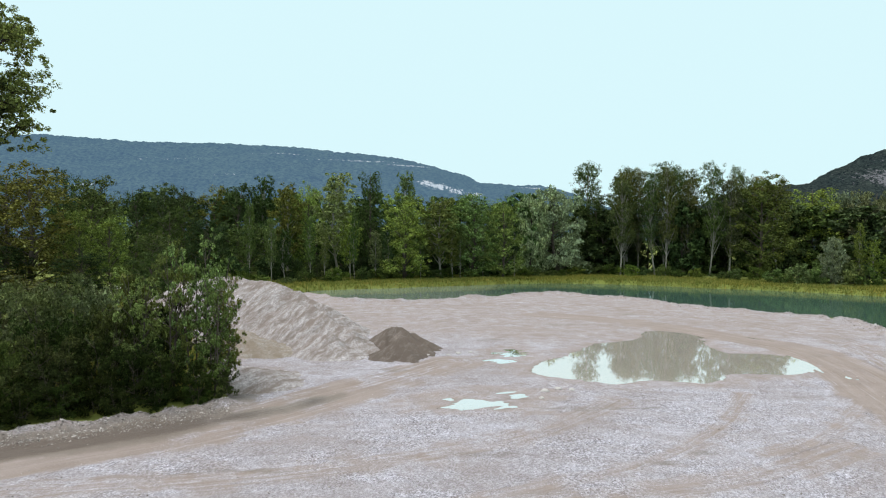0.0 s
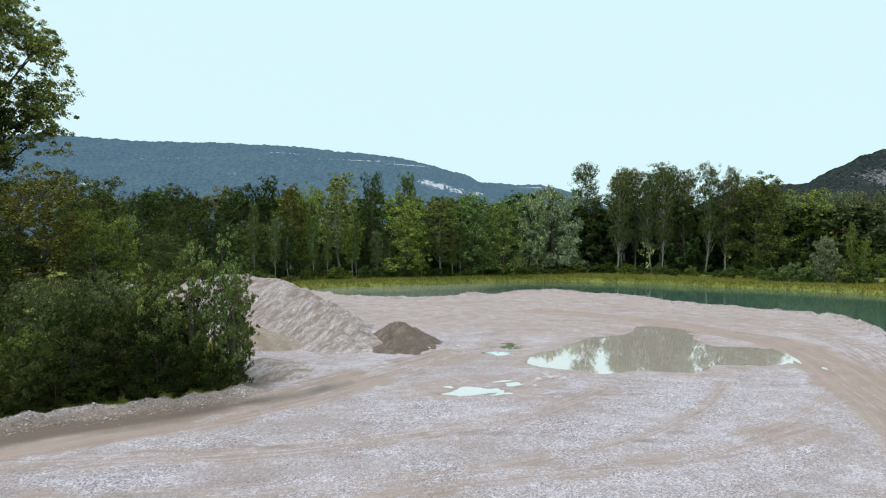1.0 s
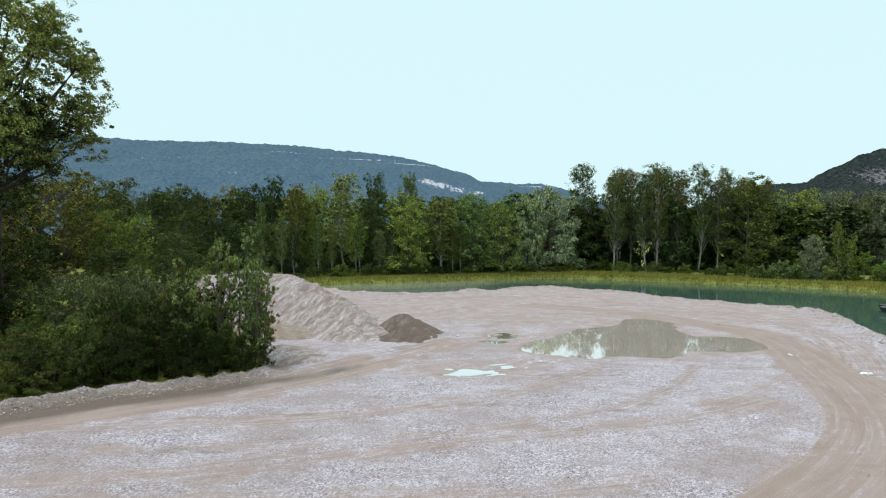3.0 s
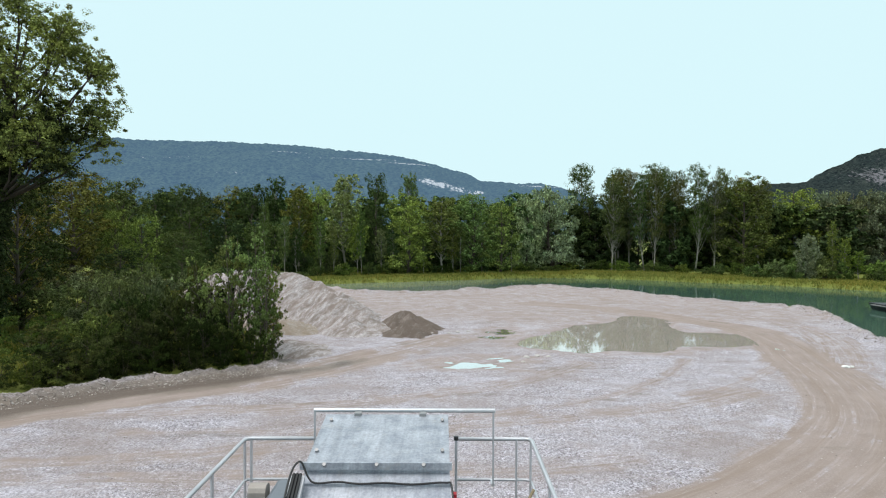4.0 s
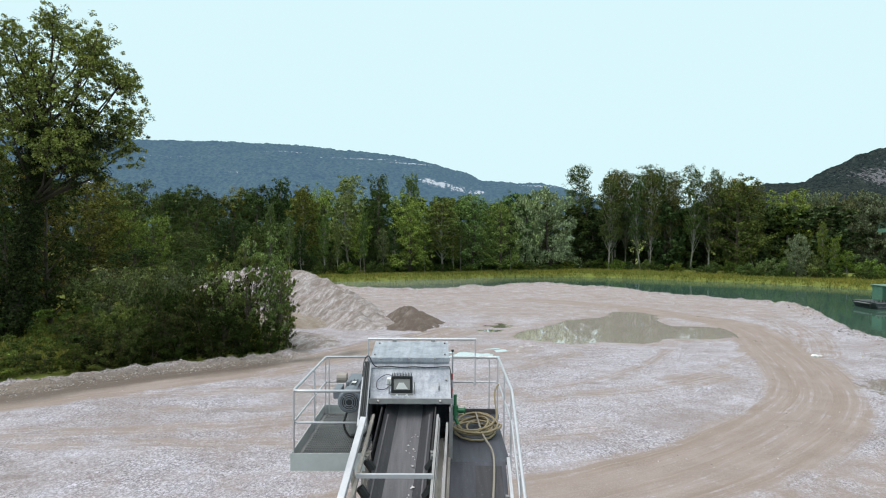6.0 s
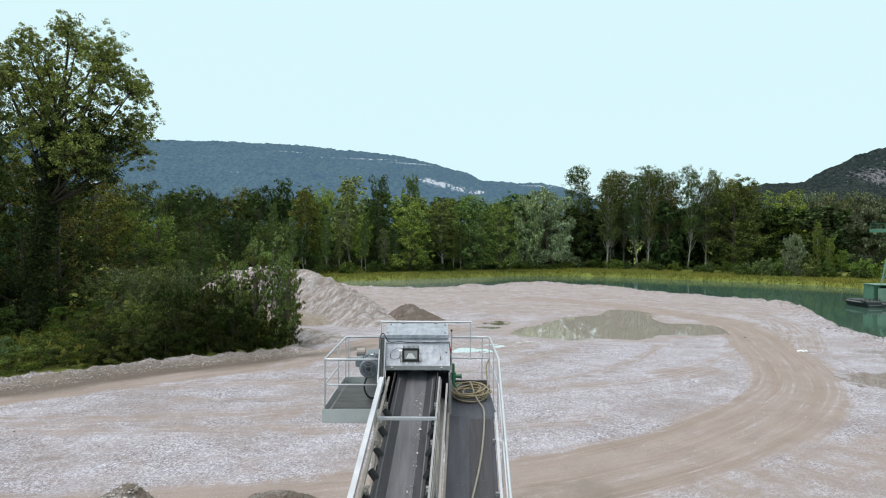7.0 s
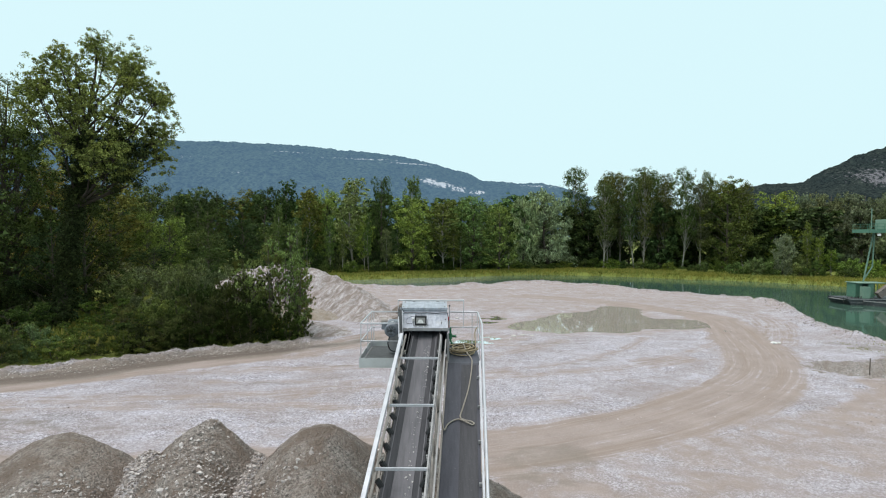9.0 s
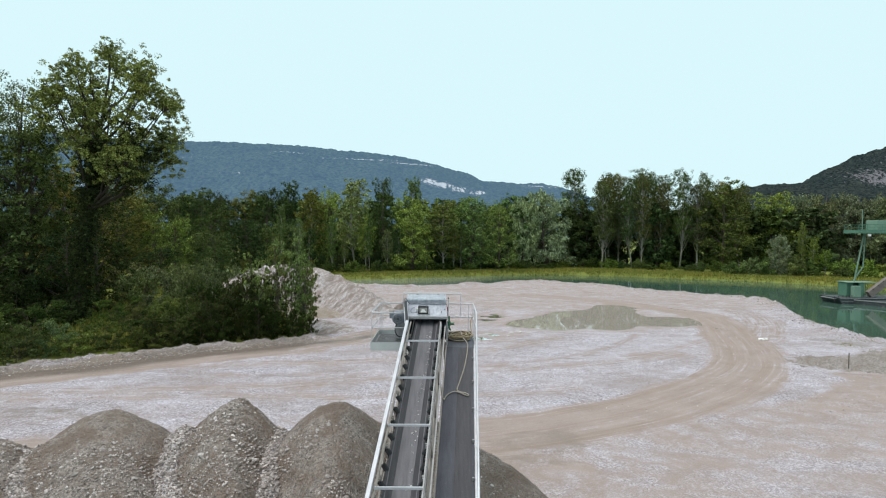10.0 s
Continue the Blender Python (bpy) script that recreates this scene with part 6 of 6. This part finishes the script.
# service platform round the head
plat = thing("service_platform", "galvanised service platform with handrails round the conveyor head", "platform")
FZ = 8.55
part("frame", Mesh().box((-3.08, -6.64, FZ - 0.12), (-3.02, -4.02, FZ - 0.02)).box((-3.02, -6.64, FZ - 0.12), (-1.92, -6.58, FZ - 0.02)).box((-3.02, -4.08, FZ - 0.12), (0.50, -4.02, FZ - 0.02)).box((-1.98, -6.58, FZ - 0.12), (-1.92, -4.08, FZ - 0.02)), GALV_DULL, plat)
for k in range(34):
    gx_ = -3.0 + k * 0.0315
    part("grating_bar", Mesh().box((gx_, -6.57, FZ - 0.035), (gx_ + 0.009, -4.09, FZ)), GRATING, plat)
for k in range(24):
    gy_ = -6.54 + k * 0.105
    part("grating_rod", Mesh().box((-3.01, gy_, FZ - 0.012), (-1.93, gy_ + 0.012, FZ + 0.003)), GRATING, plat)
part("grating_pan", Mesh().box((-3.02, -6.58, FZ - 0.06), (-1.98, -4.08, FZ - 0.045)), GRATING, plat)
part("toe_board", Mesh().box((-3.10, -6.66, FZ - 0.13), (-1.90, -6.645, FZ + 0.15)), TOE, plat)
part("toe_board", Mesh().box((-3.10, -6.64, FZ - 0.13), (-3.085, -4.0, FZ + 0.15)), TOE, plat)
part("toe_board", Mesh().box((-3.08, -4.015, FZ - 0.02), (-2.0, -4.0, FZ + 0.15)), TOE, plat)
RT, RM = FZ + 1.15, FZ + 0.64


def rail(pts, r, name="rail"):
    part(name, Mesh().tube(smooth_corner(pts), r, 10), GALV, plat, smooth=True)


def smooth_corner(pts, cut=0.08):
    """Rounds the corners of a bent tube."""
    out = [Vector(pts[0])]
    for a, b, c in zip(pts, pts[1:], pts[2:]):
        a, b, c = Vector(a), Vector(b), Vector(c)
        p, q = b + (a - b).normalized() * cut, b + (c - b).normalized() * cut
        out += [p, (p + q + 2 * b) / 4, q]
    return out + [Vector(pts[-1])]


for z, r in ((RT, 0.024), (RM, 0.017)):
    rail([(-1.95, -6.63, z), (-3.06, -6.63, z), (-3.05, -4.05, z), (-2.02, -4.05, z)], r)
    rail([(-0.45, -4.05, z), (0.485, -4.05, z), (0.455, -6.6, z), C(-34, 1.55, z - FZ - 0.53 + 0.02)], r)
W = lambda y, dx=0.0, dz=0.0: (0.40 + 0.046 * (y + 6.6) + dx, y, FZ + 0.33 * (y + 6.6) + dz)
for x, y in ((-3.05, -6.63), (-3.05, -5.1), (-3.05, -4.08), (-2.98, -4.05)):
    part("post", Mesh().beam((x, y, FZ - 0.1), (x, y, RT), 0.045, 0.02, (1, 0, 0)), GALV, plat)
for x, y in ((0.30, -4.05), (0.47, -4.1), (0.46, -5.4), (0.455, -6.5)):
    part("post", Mesh().beam((x, y, FZ - 0.15), (x, y, RT), 0.05, 0.02, (1, 0, 0)), GALV, plat)
for k in range(14):
    p = W(-8.3 - 1.9 * k, 0.05)
    part("post", Mesh().beam((p[0], p[1], p[2] - 0.15), (p[0], p[1], p[2] + 1.12), 0.05, 0.02, (1, 0, 0)), GALV, plat)
part("head_guard", Mesh().tube([(-2.17, -4.2, 10.10), (0.02, -4.2, 10.10)], 0.026, 10).beam((-2.16, -4.2, 8.5), (-2.16, -4.2, 10.1), 0.045, 0.02).beam((0.0, -4.2, 9.18), (0.0, -4.2, 10.1), 0.04, 0.02).beam((0.0, -4.2, 9.19), (0.0, -4.05, 9.19), 0.04, 0.02), GALV, plat)

walkway = thing("walkway", "sloping walkway covered with dark rubber beside the belt", "walkway")
part("plate", Mesh().box((-0.53, -6.6, FZ - 0.05), (0.43, -4.1, FZ)), MAT, walkway, "worn steel landing plate")
part("toe_plate", Mesh().box((-0.53, -4.1, FZ - 0.05), (0.43, -4.06, FZ + 0.10)), PLATE, walkway)
part("rubber_floor", Mesh().add([W(-6.6, -0.93), W(-6.6, -0.04), W(-34, -0.04), W(-34, -0.93), W(-6.6, -0.93, -0.05), W(-6.6, -0.04, -0.05), W(-34, -0.04, -0.05), W(-34, -0.93, -0.05)],
                                [(3, 2, 1, 0), (4, 5, 6, 7), (0, 1, 5, 4), (1, 2, 6, 5), (2, 3, 7, 6), (3, 0, 4, 7)]), MAT, walkway)
part("rubber_strip", Mesh().beam(W(-6.7, -0.32, 0.006), W(-34, -0.32, 0.006), 0.42, 0.012), BELT_EDGE, walkway)
kerb = part("kerb", Mesh().beam(W(-6.6, 0.0, 0.03), W(-34, 0.0, 0.03), 0.05, 0.12), GALV, walkway)
part("kerb", Mesh().beam(W(-6.6, -0.95, 0.03), W(-34, -0.95, 0.03), 0.04, 0.10), FRAME_STEEL, walkway)
for k in range(16):
    p = W(-7.4 - 1.3 * k, -0.05, 0.03)
    part("clip", Mesh().box((p[0] - 0.04, p[1] - 0.03, p[2] - 0.02), (p[0] + 0.02, p[1] + 0.03, p[2] + 0.05)), GALV_DULL, kerb)
part("upright", Mesh().beam((-0.52, -6.45, FZ - 0.5), (-0.52, -6.45, FZ + 0.85), 0.06, 0.05), GALV_DULL, walkway)

hose = thing("water_hose", "tan rubber water hose coiled on the walkway landing", "hose")
coil, hr = [], np.random.RandomState(5)
wob = hr.uniform(-1, 1, (4, 12))
for i in range(130):
    t = i / 129
    a = 2 * math.pi * 9.2 * t
    k = t * 9.2
    ox, oy, orr, oz = [float(np.interp(k, range(12), w)) for w in wob]
    coil.append((-0.06 + 0.07 * ox + 0.06 * orr * math.cos(a) + (0.33 + 0.07 * math.sin(3.1 * t * 9)) * math.cos(a) + 0.05 * math.sin(5 * a * 0.23), -5.25 + 0.09 * oy + (0.40 + 0.12 * math.cos(7 * t)) * math.sin(a) + 0.10 * math.sin(9 * t), FZ + 0.03 + 0.14 * t + 0.03 * oz + 0.03 + 0.03 * math.sin(a + 2 * oz)))
part("coil", Mesh().tube(coil, 0.021, 6), HOSE, hose, smooth=True)
run = [coil[-1], (0.05, -5.7, FZ + 0.14), (0.17, -6.2, FZ + 0.05), W(-6.7, -0.23, 0.03), W(-7.34, -0.27, 0.025), W(-7.98, -0.34, 0.025), W(-8.71, -0.47, 0.025), W(-9.06, -0.53, 0.025), W(-9.18, -0.43, 0.025), W(-9.23, -0.30, 0.03), W(-9.31, -0.19, 0.03), W(-9.39, -0.24, 0.045), W(-9.28, -0.42, 0.06), W(-9.18, -0.58, 0.04), W(-9.24, -0.73, 0.03), W(-9.40, -0.84, 0.04), W(-9.62, -0.89, 0.07), W(-9.6, -0.93, 0.12), W(-9.2, -0.99, 0.14), W(-8.8, -1.04, 0.10)]
part("run", Mesh().tube(smooth_line(run, 6), 0.02, 6), HOSE_GREY, hose, smooth=True)
part("tail", Mesh().tube(smooth_line([(0.26, -5.2, FZ + 0.1), (0.37, -4.9, FZ + 0.2), (0.36, -4.6, FZ + 0.55), (0.45, -4.5, FZ + 0.72)], 5), 0.017, 6), HOSE, hose, smooth=True)

tap = thing("water_tap", "green painted water valve on the upright", "valve")
part("pipe", Mesh().tube([(-0.45, -6.2, FZ + 0.55), (-0.45, -6.2, FZ + 0.98)], 0.028, 8), GREEN_TAP, tap)
tap_body = part("body", Mesh().tube([(-0.45, -6.2, FZ + 0.72), (-0.30, -6.22, FZ + 0.72)], 0.04, 10).tube([(-0.45, -6.2, FZ + 0.64), (-0.45, -6.2, FZ + 0.80)], 0.055, 10), GREEN_TAP, tap)
part("wheel", Mesh().tube([(-0.30, -6.22, FZ + 0.72), (-0.28, -6.22, FZ + 0.72)], 0.06, 12), GREEN_TAP, tap_body)
part("outlet", Mesh().tube([(-0.45, -6.2, FZ + 0.58), (-0.40, -6.25, FZ + 0.50)], 0.03, 8), GREEN_TAP, tap)


# ---------- the dredge on the lake ----------
dredge = thing("dredge", "green floating gravel dredge moored on the lake", "dredge", at=(2.1, 0, 0))
DY = 93.0
hull = part("hull", Mesh().add([(77, DY - 3, WATER + 1.25), (108, DY - 3, WATER + 1.25), (108, DY + 3, WATER + 1.25), (77, DY + 3, WATER + 1.25), (78, DY - 3, WATER - 0.6), (108, DY - 3, WATER - 0.6), (108, DY + 3, WATER - 0.6), (78, DY + 3, WATER - 0.6)],
                        [(0, 1, 2, 3), (7, 6, 5, 4), (0, 4, 5, 1), (1, 5, 6, 2), (2, 6, 7, 3), (3, 7, 4, 0)]), HULL, dredge, "dark steel pontoon")
part("rub_rail", Mesh().beam((77.2, DY - 3.05, WATER + 1.15), (108, DY - 3.05, WATER + 1.15), 0.08, 0.12), GALV_DULL, hull)
part("rub_rail", Mesh().beam((77.6, DY - 3.05, WATER + 0.45), (108, DY - 3.05, WATER + 0.45), 0.08, 0.08), GALV_DULL, hull)
part("side_pontoon", Mesh().add([(80.0, DY - 3.0, WATER + 0.75), (84.5, DY - 11.5, WATER + 0.75), (87.0, DY - 11.5, WATER + 0.75), (88.0, DY - 3.0, WATER + 0.75), (80.0, DY - 3.0, WATER - 0.5), (84.5, DY - 11.5, WATER - 0.5), (87.0, DY - 11.5, WATER - 0.5), (88.0, DY - 3.0, WATER - 0.5)],
                                [(0, 1, 2, 3), (7, 6, 5, 4), (0, 4, 5, 1), (1, 5, 6, 2), (2, 6, 7, 3), (3, 7, 4, 0)]), HULL, dredge, "low dark side pontoon")
part("coaming", Mesh().beam((80.0, DY - 3.1, WATER + 0.85), (84.5, DY - 11.5, WATER + 0.85), 0.10, 0.20), GALV_DULL, dredge)
for k in range(4):
    part("bollard", Mesh().tube([(78.2 + 0.6 * k, DY - 2.5, WATER + 1.2), (78.2 + 0.6 * k, DY - 2.5, WATER + 1.75)], 0.07, 8), DARK_STEEL, hull)
D0 = WATER + 1.25
part("winch_house", Mesh().box((80.2, DY - 0.6, D0), (81.6, DY + 2, D0 + 2.9)), DREDGE_GREEN, dredge, bevel=0.08)
# darkened green stands in for the shaded opening under the roof
part("machine_house", Mesh().box((81.6, DY + 0.2, D0), (84.2, DY + 2, D0 + 2.9)), DREDGE_SHADED, dredge, bevel=0.06)
part("roof", Mesh().box((80.0, DY - 1.6, D0 + 2.9), (86.2, DY + 2.2, D0 + 3.02)), DREDGE_PALE, dredge)
part("locker", Mesh().box((80.4, DY - 2.6, D0), (81.8, DY - 1.5, D0 + 2.3)), DREDGE_PALE, dredge, bevel=0.05)
part("side_wall", Mesh().box((82.2, DY - 1.4, D0), (83.3, DY - 1.2, D0 + 2.88)), DREDGE_GREEN, dredge)
for px_, py_ in ((84.0, DY - 1.4), (85.9, DY - 1.4), (85.9, DY + 1.9)):
    part("roof_post", Mesh().beam((px_, py_, D0), (px_, py_, D0 + 2.9), 0.1, 0.1), DREDGE_GREEN, dredge)
part("landing", Mesh().box((76.6, DY - 2.2, D0 - 0.35), (80.0, DY + 2.0, D0 - 0.2)), GALV_DULL, dredge, "grey grated landing")
for k in range(5):
    part("landing_post", Mesh().beam((76.7 + 0.75 * k, DY - 2.25, D0 - 0.9), (76.7 + 0.75 * k, DY - 2.25, D0 + 0.25), 0.08, 0.08), DARK_STEEL, dredge)
part("chute", Mesh().beam((83.4, DY - 2.4, D0 + 0.6), (93.5, DY - 2.4, D0 + 8.2), 0.9, 1.3), CHUTE, dredge, "rusty inclined chute")
for k in range(9):
    part("roller", Mesh().tube([(84 + 1.05 * k, DY - 2.9, D0 + 1.7 + 0.79 * k), (84 + 1.05 * k, DY - 1.9, D0 + 1.7 + 0.79 * k)], 0.12, 8), DARK_STEEL, dredge)
G0 = 13.75
gantry_deck = part("gantry_deck", Mesh().box((81.4, DY - 2.4, G0 - 0.7), (108, DY + 2.4, G0)), DREDGE_GREEN, dredge)
for yy in (DY - 2.3, DY + 2.3):
    for z in (0.55, 1.1):
        part("deck_rail", Mesh().beam((81.5, yy, G0 + z), (108, yy, G0 + z), 0.07, 0.07), DREDGE_GREEN, gantry_deck)
    for k in range(18):
        part("rail_post", Mesh().beam((81.5 + 1.5 * k, yy, G0), (81.5 + 1.5 * k, yy, G0 + 1.1), 0.06, 0.06), DREDGE_GREEN, gantry_deck)
cabin = part("cabin", Mesh().box((85.6, DY - 1.7, G0), (96, DY + 1.7, G0 + 2.0)), DREDGE_PALE, dredge, bevel=0.06)
part("cabin_panel", Mesh().box((87.6, DY - 1.76, G0 + 0.9), (95, DY - 1.71, G0 + 1.9)), DREDGE_PALE, cabin)
for k in range(3):
    part("window", Mesh().box((88.5 + 2.2 * k, DY - 1.80, G0 + 1.0), (90.0 + 2.2 * k, DY - 1.77, G0 + 1.75)), GLASS_DARK, cabin)
part("mast", Mesh().tube([(83.6, DY, G0), (83.6, DY, G0 + 4.2)], 0.09, 8), DREDGE_PALE, dredge)
for x0 in (84.0, 103.0):
    for yy, dx in ((DY - 0.15, 0.0), (DY + 0.15, 0.08)):
        part("leg", Mesh().beam((x0 + dx, yy, G0 - 0.6), (x0 - 1.9 + dx, yy, D0 + 3.0), 0.13, 0.13), DREDGE_PALE, dredge)
        part("leg", Mesh().beam((x0 + 0.2 + dx, yy, G0 - 0.6), (x0 - 0.1 + dx, yy, D0 + 6.2), 0.11, 0.11), DREDGE_PALE, dredge)
        part("brace", Mesh().beam((x0 - 0.1 + dx, yy, D0 + 6.2), (x0 - 1.9 + dx, yy, D0 + 3.4), 0.10, 0.10), DREDGE_PALE, dredge)
part("floodlight", Mesh().box((83.0, DY - 2.7, G0 - 1.3), (83.5, DY - 2.4, G0 - 0.85)), WHITE, dredge)
for k in range(9):
    x = 87.4 + 2.4 * k
    part("bulwark_post", Mesh().beam((x, DY - 2.9, D0), (x + 0.3, DY - 2.9, D0 + 1.9), 0.09, 0.09), HULL, dredge)
part("bulwark_rail", Mesh().tube([(86.9, DY - 2.9, D0), (88.0, DY - 2.9, D0 + 2.0), (89, DY - 2.9, D0 + 2.2), (108, DY - 2.9, D0 + 2.2)], 0.09, 8), DREDGE_PALE, dredge)
part("bulwark_rail", Mesh().tube([(87.6, DY - 2.9, D0 + 1.0), (108, DY - 2.9, D0 + 1.0)], 0.06, 8), HULL, dredge)


# ---------- small things ----------
def boulder(x, y, r, label, mat=None):
    bm = bmesh.new()
    bmesh.ops.create_icosphere(bm, subdivisions=2, radius=r)
    for v in bm.verts:
        k = 1 + 0.35 * noise.noise(v.co * (1.3 / r) + Vector((x, y, 0)))
        v.co = Vector((v.co.x * k * 1.2, v.co.y * k, v.co.z * k * 0.6))
    me = bpy.data.meshes.new("boulder")
    bm.to_mesh(me)
    bm.free()
    me.materials.append(mat or STONE)
    ob = new("boulder", me)
    ob.location = (x, y, top_of(x, y) + 0.15 * r)
    return tagged(ob, label, "rock")


boulder(37.3, 42.5, 0.30, "flat whitish stone beside the track", WHITE)
boulder(37.9, 42.6, 0.18, "whitish stone beside the track", WHITE)
for x, y, r in ((8.0, 46.5, 0.3), (9.2, 47.2, 0.25), (10.3, 47.0, 0.22), (7.4, 44.6, 0.2), (-1.6, 60.5, 0.25), (0.4, 60.8, 0.2), (1.5, 61.5, 0.25), (2.8, 62.0, 0.2), (52, 40, 0.3), (53.5, 41, 0.25), (58, 52, 0.3)):
    boulder(x, y, r, "grey stone lying on the gravel")
for x, y, h in ((37.0, 27.3, 1.55),):
    tagged(new("marker_stake", Mesh().tube([(x, y, top_of(x, y) - 0.3), (x + 0.03, y, top_of(x, y) + h)], [0.05, 0.04], 8).data("marker_stake", BARK)), "weathered wooden marker stake in the gravel", "stake")


def small_sign(x, y, h, w, label):
    s = thing("small_sign", label, "sign", at=(x, y, top_of(x, y)))
    part("post", Mesh().beam((0, 0, -0.2), (0, 0, h + 0.2), 0.06, 0.06), BARK, s)
    part("board", Mesh().box((-w / 2, -0.06, h - 0.15), (w / 2, -0.03, h + 0.3)), WHITE, s, "white board")


small_sign(-11.5, 171, 1.6, 0.9, "small white sign on a post in the reeds")
small_sign(-59, 106, 2.4, 1.2, "small white sign on a post at the meadow's edge")
